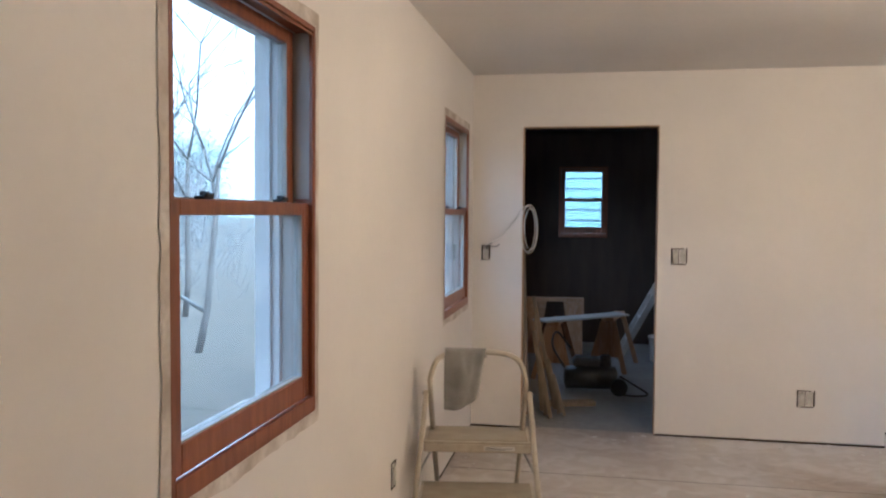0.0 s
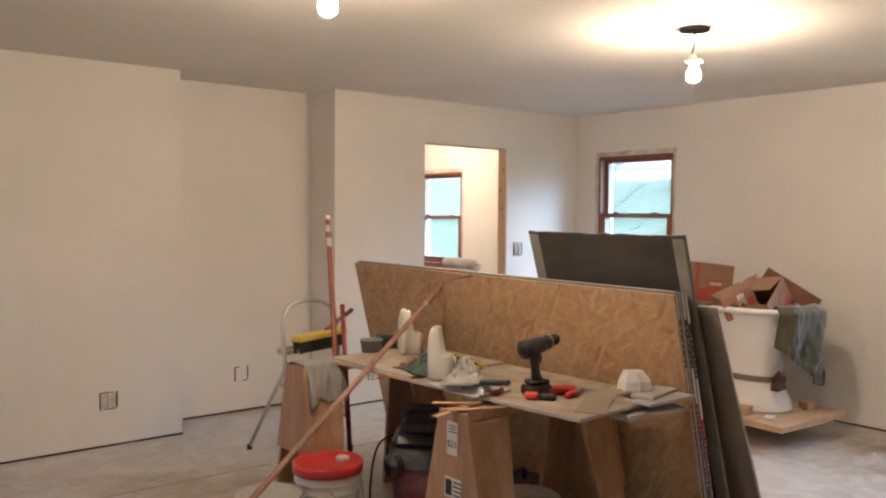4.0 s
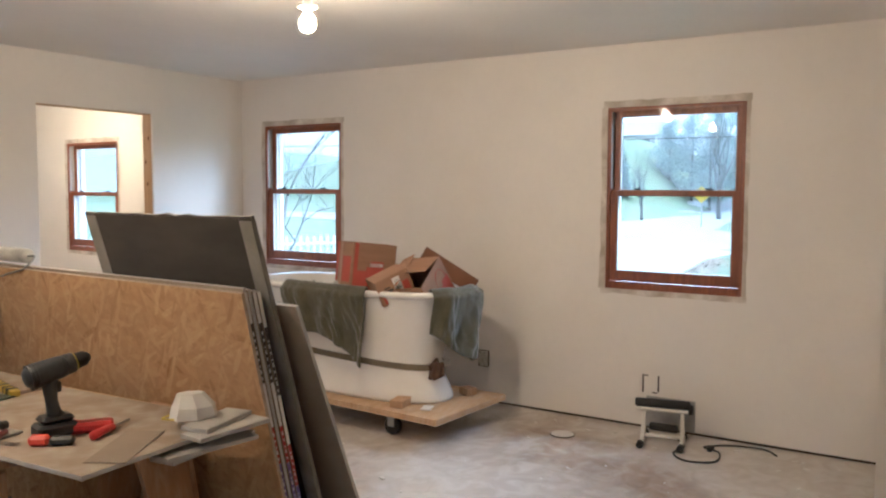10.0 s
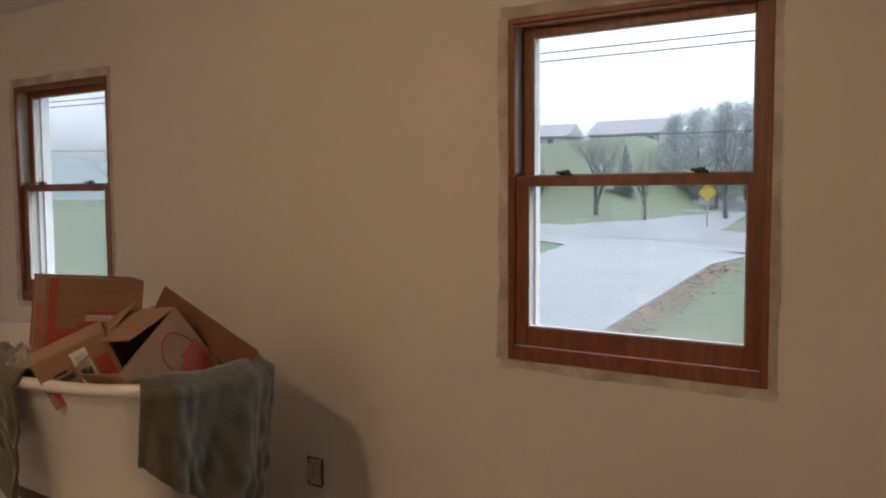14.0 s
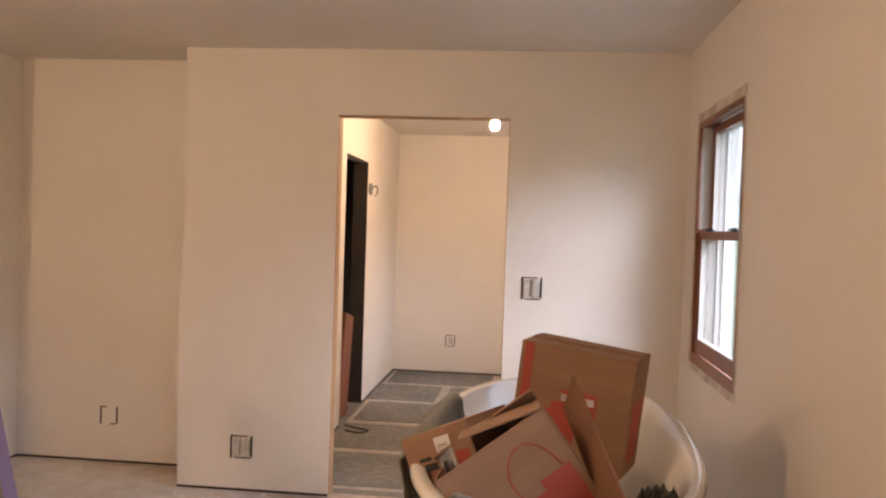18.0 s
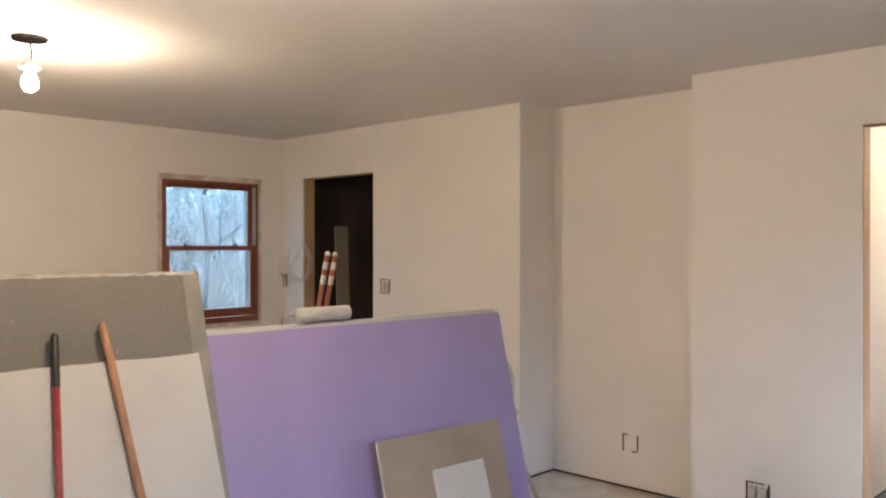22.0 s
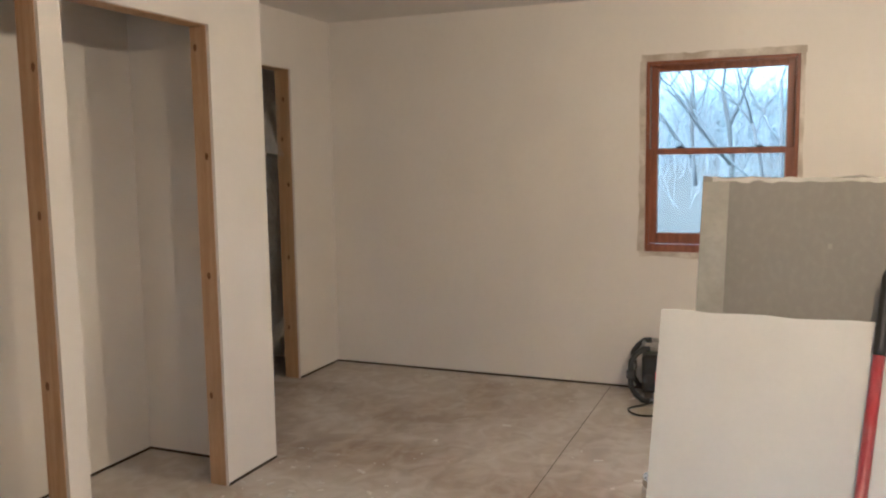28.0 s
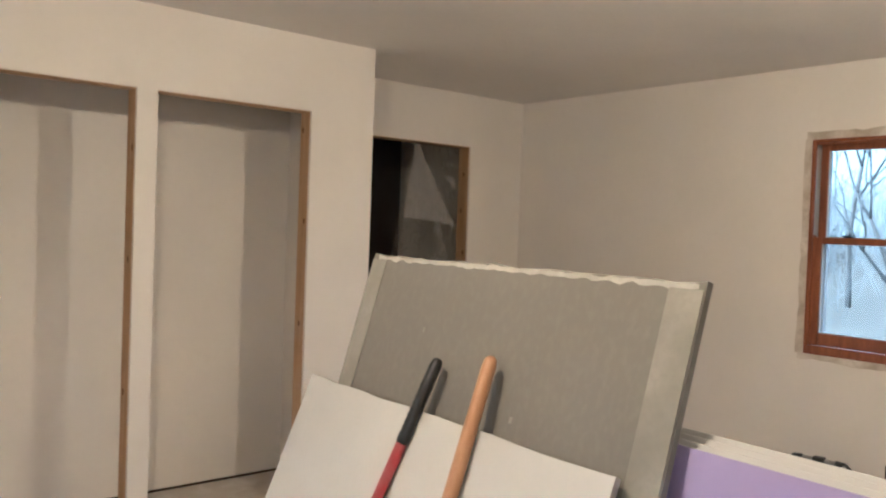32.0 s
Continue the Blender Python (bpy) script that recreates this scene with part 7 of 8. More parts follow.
for i, (x, y, tx, ty, w, ln) in enumerate(((0.50, 6.30, 0.40, 6.36, 0.030, 0.62), (0.56, 6.50, 0.38, 6.56, 0.028, 0.86), (0.60, 6.38, 0.50, 6.44, 0.034, 0.40), (0.54, 6.22, 0.44, 6.28, 0.028, 0.5), (0.46, 6.44, 0.40, 6.50, 0.022, 0.72), (0.64, 6.30, 0.55, 6.36, 0.022, 0.30))):
    e = thing("plank", 0, 0, 0, 0, "dusty narrow plank leaning inside the workroom doorway", "plank", group="planks leaning in the workroom")
    part("board", beam(bmesh.new(), (x, y, 0.003), (tx, ty, ln), w, 0.02, (0, 1, 0), 0.002), M_OLDWOOD, e)
e = thing("offcut", 0.66, 6.66, 0.001, 15, "pine offcut lying on the workroom floor", "wood offcut")
part("board", boxes((-0.20, 0.20, -0.045, 0.045, 0, 0.038), bevel=0.003), M_OLDWOOD, e)


def leg_sawhorse(x, y, rz, h, ln, label):
    """Low sawhorse with four slender splayed legs and a board closing one end; local y along its top."""
    e = thing("sawhorse", x, y, 0, rz, label, "sawhorse", group="workroom sawhorses")
    part("top_rail", boxes((-0.055, 0.055, -ln / 2, ln / 2, h - 0.035, h), bevel=0.003), M_PLYRED, e)
    for sx in (-1, 1):
        for sy in (-1, 1):
            part("leg", beam(bmesh.new(), (sx * 0.17, sy * (ln / 2 + 0.03), 0.002), (sx * 0.045, sy * (ln / 2 - 0.05), h - 0.036), 0.045, 0.02, (0, 1, 0), 0.002), M_PLYRED, e)
    bm = bmesh.new()
    prof = [(-0.135, h * 0.30), (0.135, h * 0.30), (0.065, h - 0.04), (-0.065, h - 0.04)]
    a = [bm.verts.new((px_, -ln / 2 - 0.012, pz)) for px_, pz in prof]
    b = [bm.verts.new((px_, -ln / 2 - 0.026, pz)) for px_, pz in prof]
    bm.faces.new(a)
    bm.faces.new(b[::-1])
    for k in range(4):
        bm.faces.new((a[k], a[(k + 1) % 4], b[(k + 1) % 4], b[k]))
    part("end_board", bm, M_PLYRED, e)
    return e


leg_sawhorse(1.03, 8.36, -12, 0.52, 0.60, "low plywood sawhorse with splayed legs in the dark workroom")
leg_sawhorse(0.50, 7.86, -6, 0.52, 0.44, "low plywood sawhorse under the pale board's end")
sawhorse(0.42, 9.25, 4, "orange plywood sawhorse in the dark workroom", stickers=False, h=0.58, ln=0.58, group="workroom sawhorses")
e = thing("white_plank", 0.74, 7.98, 0.5215, 43, "white board lying across two workroom sawhorses", "plank")
part("board", boxes((-0.52, 0.50, -0.10, 0.10, 0, 0.018), bevel=0.002), M_GYPWHITE, e)
e = thing("plastic_bucket", 1.52, 8.82, 0, 0, "white plastic bucket standing in the dark workroom", "bucket")
part("bucket_wall", lathe(bmesh.new(), [(0.105, 0.0), (0.11, 0.01), (0.125, 0.23), (0.133, 0.235), (0.133, 0.255), (0.120, 0.255), (0.10, 0.02)], 28), M_PLASTICWHITE, e, smooth=True)
comp = thing("air_compressor", 0.84, 7.16, 0, 6, "dark portable air compressor on the workroom floor", "compressor")
bm = bmesh.new()
tube(bm, [(-0.24, 0, 0.13), (-0.22, 0, 0.13), (0.18, 0, 0.13), (0.20, 0, 0.13)], [0.05, 0.095, 0.095, 0.05], 18)
part("tank", bm, M_BLACKPLASTIC, comp, smooth=True)
part("motor", boxes((-0.17, 0.05, -0.08, 0.08, 0.228, 0.30), bevel=0.02), M_DARKGREY, comp)
part("pump", cyl(bmesh.new(), (0.10, 0, 0.226), (0.10, 0, 0.32), 0.05, 0.042, 16), M_DARKGREY, comp)
part("wheel", cyl(bmesh.new(), (0.20, -0.12, 0.07), (0.20, -0.085, 0.07), 0.07, seg=20), M_RUBBER, comp)
bm = bmesh.new()
tube(bm, smooth_line([(-0.24, -0.05, 0.22), (-0.34, -0.06, 0.40), (-0.30, 0.05, 0.50), (-0.18, 0.06, 0.36)], 7), 0.010, 8)
part("handle", bm, M_BLACKPLASTIC, comp, smooth=True)
bm = bmesh.new()
tube(bm, smooth_line([(0.22, 0.02, 0.14), (0.36, 0.0, 0.06), (0.44, -0.06, 0.012), (0.34, -0.14, 0.010), (0.24, -0.10, 0.010)], 7), 0.009, 8)
part("air_hose", bm, M_CABLE, comp)
e = thing("aluminium_ladder", 1.08, 8.9, 0, 0, "aluminium ladder leaning in the workroom", "ladder", ry=28)
for sy in (-0.2, 0.2):
    part("rail", boxes((-0.03, 0.03, sy - 0.015, sy + 0.015, 0.02, 1.05), bevel=0.002), M_ALU, e)
for k in range(4):
    part("rung", cyl(bmesh.new(), (0, -0.185, 0.22 + 0.26 * k), (0, 0.185, 0.22 + 0.26 * k), 0.014, seg=10), M_ALU, e)
crumpled("insulation_batt", 0.13, 7.2, 1.05, 0.12, 0.22, 0.65, M_WHITECLOTH, "pale insulation bulging from the workroom wall", "insulation", 31.0)
e = thing("pale_board", 0, 0, 0, 0, "pale narrow board standing in the workroom", "board")
part("board", beam(bmesh.new(), (0.36, 6.36, 0.003), (0.30, 6.355, 1.69), 0.14, 0.02, (1, 0, 0), 0.002), M_GYPBACK, e)
for k, (x0, x1, yy) in enumerate(((0.02, 2.3, 1.588), (0.02, 6.5, 4.955))):
    tagged(part(f"floor_seam_{k + 1}", boxes((x0, x1, yy - 0.0016, yy + 0.0016, 0.0002, 0.0009)), M_GAP), "narrow dark joint between subfloor sheets", "trim", kind="structure")


# ---- outdoors ----
M_GRASS = mat("winter_grass", (0.058, 0.088, 0.034), 0.95, second=(0.092, 0.088, 0.045), scale=0.35, detail=8, lo=0.42, hi=0.75, fine=(0.035, 0.075, 0.018), fine_scale=7, fine_amount=0.5, bump=0.3, bump_scale=12)
M_CONCRETE = mat("wet_concrete", (0.165, 0.168, 0.168), 0.5, second=(0.13, 0.133, 0.132), scale=0.5, detail=6, fine=(0.23, 0.23, 0.22), fine_scale=5, fine_amount=0.3, bump=0.1, bump_scale=20)
M_ROAD = mat("wet_asphalt", (0.145, 0.148, 0.15), 0.42, second=(0.11, 0.113, 0.115), scale=0.3, detail=6, fine_scale=4, fine_amount=0.3, bump=0.1, bump_scale=20)
M_BARK = mat("grey_bark", (0.10, 0.095, 0.085), 0.9, second=(0.065, 0.062, 0.055), scale=6, stretch=(3, 3, 0.6), bump=0.5, bump_scale=14)
# Needles paled well past foliage tones to carry the distance mist.
M_NEEDLE = mat("haze_paled_needles", (0.175, 0.205, 0.20), 0.9, second=(0.14, 0.17, 0.165), scale=2, fine_amount=0.3, bump=0.0)
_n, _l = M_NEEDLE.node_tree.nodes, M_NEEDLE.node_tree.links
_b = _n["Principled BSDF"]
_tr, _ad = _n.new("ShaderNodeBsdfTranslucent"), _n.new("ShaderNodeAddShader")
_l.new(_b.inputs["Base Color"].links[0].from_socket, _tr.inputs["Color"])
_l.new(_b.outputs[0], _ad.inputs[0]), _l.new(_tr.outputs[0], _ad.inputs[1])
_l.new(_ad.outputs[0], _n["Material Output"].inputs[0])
# Blue-green spruce, lightened so that distance haze sits in its colour.
M_SPRUCE = mat("haze_paled_blue_spruce", (0.11, 0.16, 0.155), 0.9, second=(0.15, 0.20, 0.195), scale=2, fine_amount=0.3, bump=0.0)
M_TWIG = mat("grey_lichened_twigs", (0.10, 0.105, 0.10), 0.9, second=(0.07, 0.075, 0.07), scale=3, bump=0.0)
# Paler copy of M_TWIG: mist over the far woods put into the colour.
M_FARTWIG = mat("haze_paled_twigs", (0.17, 0.175, 0.17), 0.9, second=(0.13, 0.135, 0.13), scale=3, bump=0.0)
M_SHRUB = mat("brown_shrub", (0.085, 0.070, 0.050), 0.9, second=(0.06, 0.06, 0.04), scale=3, bump=0.0)
M_SIDING = mat("pale_blue_siding", (0.20, 0.31, 0.33), 0.6, second=(0.17, 0.27, 0.29), scale=3, stretch=(0.4, 1, 3), fine_amount=0.12, bump=0.05)
M_HOUSEWALL = mat("pale_house_wall", (0.50, 0.48, 0.45), 0.8, second=(0.44, 0.42, 0.40), scale=1)
M_ROOF = mat("grey_shingle_roof", (0.30, 0.305, 0.315), 0.9, second=(0.26, 0.265, 0.27), scale=1.5, stretch=(1, 1, 5))
M_DARKPANE = mat("dark_far_pane", (0.05, 0.06, 0.07), 0.15, bump=0.0)
M_FENCE = mat("white_fence_paint", (0.70, 0.70, 0.68), 0.6)
M_SIGN = mat("yellow_sign", (0.70, 0.48, 0.03), 0.5, bump=0.0)
M_WOODFLOOR = mat("woodland_leaf_litter", (0.060, 0.054, 0.038), 0.95, second=(0.040, 0.038, 0.026), scale=1.2, detail=8, fine=(0.10, 0.08, 0.055), fine_scale=9, fine_amount=0.5, bump=0.3, bump_scale=12)
GZ = -0.55


def ground_z(x, y):
    """Level near the house, rising to a hill across the road, with a side road in a dip, and gently towards the woods."""
    z = GZ
    d = 0.905 * x - 0.426 * y
    if d > 38 and x > 40:
        rise = np.interp(d, (38, 44, 49, 60, 75, 95), (0.0, 0.65, 2.2, 4.8, 8.9, 9.6))
        dip = min(1.0, max(0.0, (y - (17 + (x - 50) * 0.16) - 1) / 10))
        dip = dip * dip * (3 - 2 * dip)
        far = min(1.0, max(0.0, (d - 75) / 25))
        z += rise * max(dip, 0.7 * far)
    if x < -6:
        z += 2.4 * min(1.0, (-6 - x) / 40)
    return float(z)


bm = bmesh.new()
xs = sorted({-400, -200, -120, *range(-80, 40, 8), *range(40, 125, 3), 140, 160, 220, 400, -0.16, 6.75})
ys = sorted({-400, -200, *range(-120, 0, 10), *range(0, 90, 3), 100, 120, 160, 220, 400})
grid = [[bm.verts.new((x, y, ground_z(x, y) + (0.25 * noise.noise((x * 0.05, y * 0.05, 0)) if abs(x - 3) > 60 else 0))) for y in ys] for x in xs]
for i in range(len(xs) - 1):
    for j in range(len(ys) - 1):
        bm.faces.new((grid[i][j], grid[i + 1][j], grid[i + 1][j + 1], grid[i][j + 1]))
for fc in bm.faces:
    if fc.calc_center_median().x < -0.2:
        fc.material_index = 1
tagged(part("ground", bm, [M_GRASS, M_WOODFLOOR], smooth=True), "patchy winter lawn with fading green grass", "lawn", kind="structure")


def slab(name, pts, z, material, label, category, h=0.03):
    bm = bmesh.new()
    a = [bm.verts.new((x, y, z)) for x, y in pts]
    b = [bm.verts.new((x, y, z - h - 0.1)) for x, y in pts]
    bm.faces.new(a)
    for i in range(len(a)):
        bm.faces.new((a[i], b[i], b[(i + 1) % len(a)], a[(i + 1) % len(a)]))
    return tagged(part(name, bm, material), label, category, kind="structure")


slab("driveway", [(7.3, 4.7), (11.5, 5.15), (26.4, 7.2), (30.2, 7.0), (31.6, 8.3), (35.4, 16.2), (35.0, 17.0), (32.4, 14.2), (27, 12.7), (17.8, 10.3), (7.3, 8.6)], GZ + 0.05, M_CONCRETE, "wet pale concrete driveway leading to the road", "driveway")
slab("road", [(0.0, -58.8), (9.7, -63.4), (77.7, 80.7), (68, 85.3)], GZ + 0.03, M_ROAD, "wet grey asphalt road past the house", "road")
bm = bmesh.new()
prev = None
for k in range(41):
    x = 45 + 55 * k / 40
    near = np.interp(x, (44, 46, 53, 66, 100), (8.0, 12.0, 13.2, 15.6, 22.0))
    far = np.interp(x, (44, 46, 52, 58, 66, 100), (24.0, 22.4, 22.0, 20.6, 21.0, 28.5))
    row = [bm.verts.new((x, near + (far - near) * q / 4, ground_z(x, near + (far - near) * q / 4) + 0.04)) for q in range(5)]
    if prev:
        for q in range(4):
            bm.faces.new((prev[q], row[q], row[q + 1], prev[q + 1]))
    prev = row
tagged(part("side_road", bm, M_ROAD, smooth=True), "wet side road joining opposite the driveway", "road", kind="structure")
M_LEAF = mat("fallen_brown_leaves", (0.20, 0.13, 0.07), 0.9, second=(0.12, 0.075, 0.04), scale=1.5, bump=0.0)
rl = random.Random(9)
bm = bmesh.new()
for i in range(4200):
    t = rl.random()
    x = 7.0 + 20.5 * t
    edge = 4.66 + (x - 7.3) * 0.1317
    y = edge - abs(rl.gauss(0, 0.42)) - 0.02
    if i % 7 == 0:
        x, y = rl.uniform(17, 33), rl.uniform(11.0, 19.0)
        if y < 10.6 + (x - 17.8) * 0.28:
            continue
    c = Vector((x, y, GZ + 0.012 + rl.uniform(0, 0.02)))
    a, q = rl.uniform(0, 6.28), rl.uniform(0.03, 0.065)
    u, v = Vector((math.cos(a), math.sin(a), rl.uniform(-0.3, 0.3))) * q, Vector((-math.sin(a), math.cos(a), rl.uniform(-0.3, 0.3))) * q * 0.6
    bm.faces.new([bm.verts.new(c + u), bm.verts.new(c + v), bm.verts.new(c - u), bm.verts.new(c - v)])
tagged(part("fallen_leaves", bm, M_LEAF), "brown fallen leaves scattered along the driveway", "fallen leaves", kind="stuff")
M_SEAM = mat("dark_wet_seam", (0.07, 0.07, 0.07), 0.5, bump=0.0)
for k, (off, wd) in enumerate(((25.15, 0.22), (28.3, 0.30), (30.6, 0.26))):
    ax, ay = 0.427, 0.904
    bm = bmesh.new()
    rows_ = []
    for i in range(41):
        t = -30 + 110 * i / 40
        o = off + 0.10 * noise.noise((t * 0.15, k, 0))
        rows_.append([bm.verts.new((0.905 * q + ax * t, -0.426 * q + ay * t, GZ + 0.056)) for q in (o, o + wd * (0.7 + 0.4 * noise.noise((t * 0.4, k, 3))))])
    for p, q in zip(rows_, rows_[1:]):
        bm.faces.new((p[0], q[0], q[1], p[1]))
    tagged(part(f"road_seam_{k + 1}", bm, M_SEAM), "dark wet seam along the road", "road seam", kind="structure")


def bare_tree(x, y, h, seed, label, spread=0.55, depth=5, r0=None, lean=0.0, kids=3, group="bare trees"):
    r = random.Random(seed)
    e = thing("bare_tree", x, y, ground_z(x, y) - 0.03, 0, label, "tree", group=group)
    trunk, crown = bmesh.new(), bmesh.new()
    r0 = r0 or h * 0.016

    def grow(bm, p, d, ln, rad, lv):
        pts, rr = [p], [rad]
        n = 4 if lv < 3 else 3
        for k in range(n):
            d = (d + Vector((r.uniform(-1, 1), r.uniform(-1, 1), r.uniform(-0.4, 0.9))) * 0.13 * (1 + 0.35 * lv)).normalized()
            p = p + d * ln / n
            pts.append(p)
            rr.append(rad * (1 - 0.42 * (k + 1) / n))
        tube(bm, pts, rr, 7 if lv == 0 else (5 if lv < 3 else 3))
        if lv < depth:
            for k in range(kids + (1 if lv in (1, 2) else 0)):
                i = r.randint(1, n) if k else n
                ax = Vector((r.uniform(-1, 1), r.uniform(-1, 1), r.uniform(-0.2, 0.5))).normalized()
                nd = (d * (1 - spread * 0.55) + ax * spread + Vector((0, 0, 0.18))).normalized()
                grow(crown, pts[i], nd, ln * r.uniform(0.58, 0.82), rr[i] * 0.72, lv + 1)

    grow(trunk, Vector((0, 0, 0)), Vector((lean, 0, 1)).normalized(), h * 0.30, r0, 0)
    part("trunk", trunk, M_BARK, e, smooth=True)
    part("crown", crown, M_TWIG, e, "leafless branching crown", smooth=True)
    return e


def conifer(x, y, h, w, seed, label, n=2600):
    r = random.Random(seed)
    e = thing("conifer", x, y, ground_z(x, y) - 0.03, 0, label, "tree", group="conifers")
    part("trunk", cyl(bmesh.new(), (0, 0, 0), (0, 0, h * 0.90), h * 0.014, 0.008, 8), M_BARK, e)
    bm = bmesh.new()
    for i in range(n):
        t = r.random() ** 0.9
        z = h * (0.06 + 0.94 * t)
        tier = 0.72 + 0.28 * abs(math.sin(z * 3.1 + seed))
        rad = w * (0.005 + (1 - t) ** 0.85) * tier
        a = r.uniform(0, 2 * math.pi)
        q = rad * r.uniform(0.35, 1.08)
        c = Vector((q * math.cos(a), q * math.sin(a), z - 0.22 * q))
        out = Vector((math.cos(a), math.sin(a), -0.35)).normalized()
        side = out.cross(Vector((0, 0, 1))).normalized()
        s = h * 0.05 * r.uniform(0.6, 1.4) * (0.35 + 0.65 * (1 - t))
        vs = [bm.verts.new(c - out * s + side * s * 0.5), bm.verts.new(c - out * s - side * s * 0.5), bm.verts.new(c + out * s * 1.2 + Vector((0, 0, r.uniform(-0.3, 0.3) * s))), ]
        bm.faces.new(vs)
    part("crown", bm, M_SPRUCE, e)
    return e


def shrub(x, y, w, h, seed, label, material=None, n=700):
    r = random.Random(seed)
    e = thing("shrub", x, y, ground_z(x, y), 0, label, "shrub", group="leafless shrubs")
    bm = bmesh.new()
    for i in range(26):
        a = r.uniform(0, 6.28)
        q = r.uniform(0.2, 0.8) * w
        cyl(bm, (0.15 * q * math.cos(a), 0.15 * q * math.sin(a), -0.02), (q * math.cos(a), q * math.sin(a), h * r.uniform(0.5, 1.0)), 0.018, 0.006, 4)
    part("stems", bm, M_BARK, e)
    bm = bmesh.new()
    for i in range(n):
        a, t = r.uniform(0, 6.28), r.random()
        q = w * math.sqrt(r.random()) * (0.5 + 0.5 * math.sin(math.pi * min(1, t + 0.2)))
        c = Vector((q * math.cos(a), q * math.sin(a), h * t * (1 - 0.35 * (q / w) ** 2)))
        s = r.uniform(0.05, 0.11)
        u = Vector((r.uniform(-1, 1), r.uniform(-1, 1), r.uniform(-1, 1))).normalized()
        v = u.orthogonal().normalized()
        bm.faces.new([bm.verts.new(c + u * s), bm.verts.new(c + v * s * 0.6), bm.verts.new(c - u * s)])
    part("twigs", bm, material or M_SHRUB, e)
    return e


def pine(x, y, top, w, seed, label, n=6400):
    """A pine with an uneven rounded crown of needle tufts gathered on several boughs."""
    r = random.Random(seed)
    z0 = ground_z(x, y)
    h = top - z0
    e = thing("pine_tree", x, y, z0 - 0.03, 0, label, "tree", group="misty pines")
    part("trunk", cyl(bmesh.new(), (0, 0, 0), (0, 0, h * 0.92), h * 0.018, 0.02, 8), M_BARK, e)
    bm = bmesh.new()
    boughs = []
    for i in range(64):
        t = 0.10 + 0.86 * (i + r.random()) / 64
        q = w * (0.30 + 0.70 * math.sin(math.pi * min(1, 0.25 + 0.75 * t))) * r.uniform(0.15, 0.85)
        a = r.uniform(0, 6.28)
        boughs.append((Vector((q * math.cos(a), q * math.sin(a), h * t)), w * r.uniform(0.34, 0.60)))
    for i in range(n):
        c, rad = boughs[i % len(boughs)]
        p = c + Vector((r.gauss(0, 0.45), r.gauss(0, 0.45), r.gauss(0, 0.26))) * rad
        s = min(0.13, w * 0.05) * r.uniform(0.55, 1.2)
        u = Vector((r.uniform(-1, 1), r.uniform(-1, 1), r.uniform(-0.3, 0.8))).normalized()
        v = u.orthogonal().normalized()
        bm.faces.new([bm.verts.new(p - u * s + v * s * 0.6), bm.verts.new(p - u * s - v * s * 0.6), bm.verts.new(p + u * s * 1.3)])
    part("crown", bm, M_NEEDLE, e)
    return e


# road side
bare_tree(60, 24.4, 8.8, 11, "broad leafless tree on the far lawn", 0.66, 6, r0=0.21, kids=3)
bare_tree(59, 20.4, 6.0, 12, "young leafless tree on the far lawn", 0.45, 5, r0=0.13)
bare_tree(64, 44, 8.5, 13, "leafless tree on the far lawn", 0.6, 5)
bare_tree(66, 16.7, 11.5, 14, "tall leafless tree by the side road", 0.36, 5)
bare_tree(72, 14, 13, 15, "tall slender leafless tree by the side road", 0.32, 5)
bare_tree(78, 50, 9, 19, "leafless tree on the hill", 0.6, 5)
bare_tree(12.2, 11.2, 6.8, 16, "leafless garden tree seen beyond the bathtub window", 0.85, 6, r0=0.05, lean=0.35, kids=3)
bare_tree(10.9, 15.6, 6.5, 17, "leafless multi-stemmed tree near the hall window", 0.8, 6, r0=0.045, lean=-0.2, kids=3)
bare_tree(22, 36, 11, 18, "leafless tree at the lawn's far edge", 0.6, 5)
bare_tree(25, 27, 8, 20, "leafless tree on the lawn", 0.7, 5)
conifer(72, 26.7, 4.2, 1.5, 21, "small blue-green spruce on the far lawn")
conifer(70, 34.6, 5.8, 1.6, 23, "slim blue-green spruce on the far lawn")
conifer(75, 48.4, 11.0, 3.6, 22, "layered dark spruce on the far lawn", 2600)
for i, (x, y, top, w) in enumerate(((95, 29.6, 10.2, 1.7), (97, 27.6, 11.0, 2.0), (95, 25.0, 10.0, 1.9), (98, 22.6, 11.6, 2.2), (95, 20.2, 9.6, 2.0), (97, 17.6, 10.8, 2.2), (94, 15, 9.6, 2.2), (98, 12, 10.8, 2.4), (95, 8.5, 9.8, 2.3), (97, 4.5, 10.4, 2.4), (101, 25.6, 11.8, 2.2), (102, 20, 12.0, 2.4), (93, 1, 10, 2.4))):
    pine(x, y, top, w * 1.25, 30 + i, "rounded pine on the far hill, mist painted into its colour")
shrub(30.8, 16.7, 1.8, 1.25, 41, "rounded leafless shrub by the driveway", n=1100)
shrub(33, 22.5, 1.0, 0.8, 42, "low leafless shrub by the driveway")
post = thing("mailbox", 38.0, 18.6, GZ, 0, "dark mailbox on a post beside the driveway", "mailbox")
part("post", boxes((-0.06, 0.06, -0.06, 0.06, -0.1, 0.9)), M_DARK, post)
part("box", boxes((-0.15, 0.15, -0.26, 0.26, 0.9, 1.25), bevel=0.05), M_DARKGREY, post)
sg = thing("road_sign", 50, 13.7, GZ, 0, "yellow diamond warning sign on a post", "road sign")
part("post", cyl(bmesh.new(), (0, 0, -0.2), (0, 0, 2.2), 0.045, seg=8), M_STEEL, sg)
bm = bmesh.new()
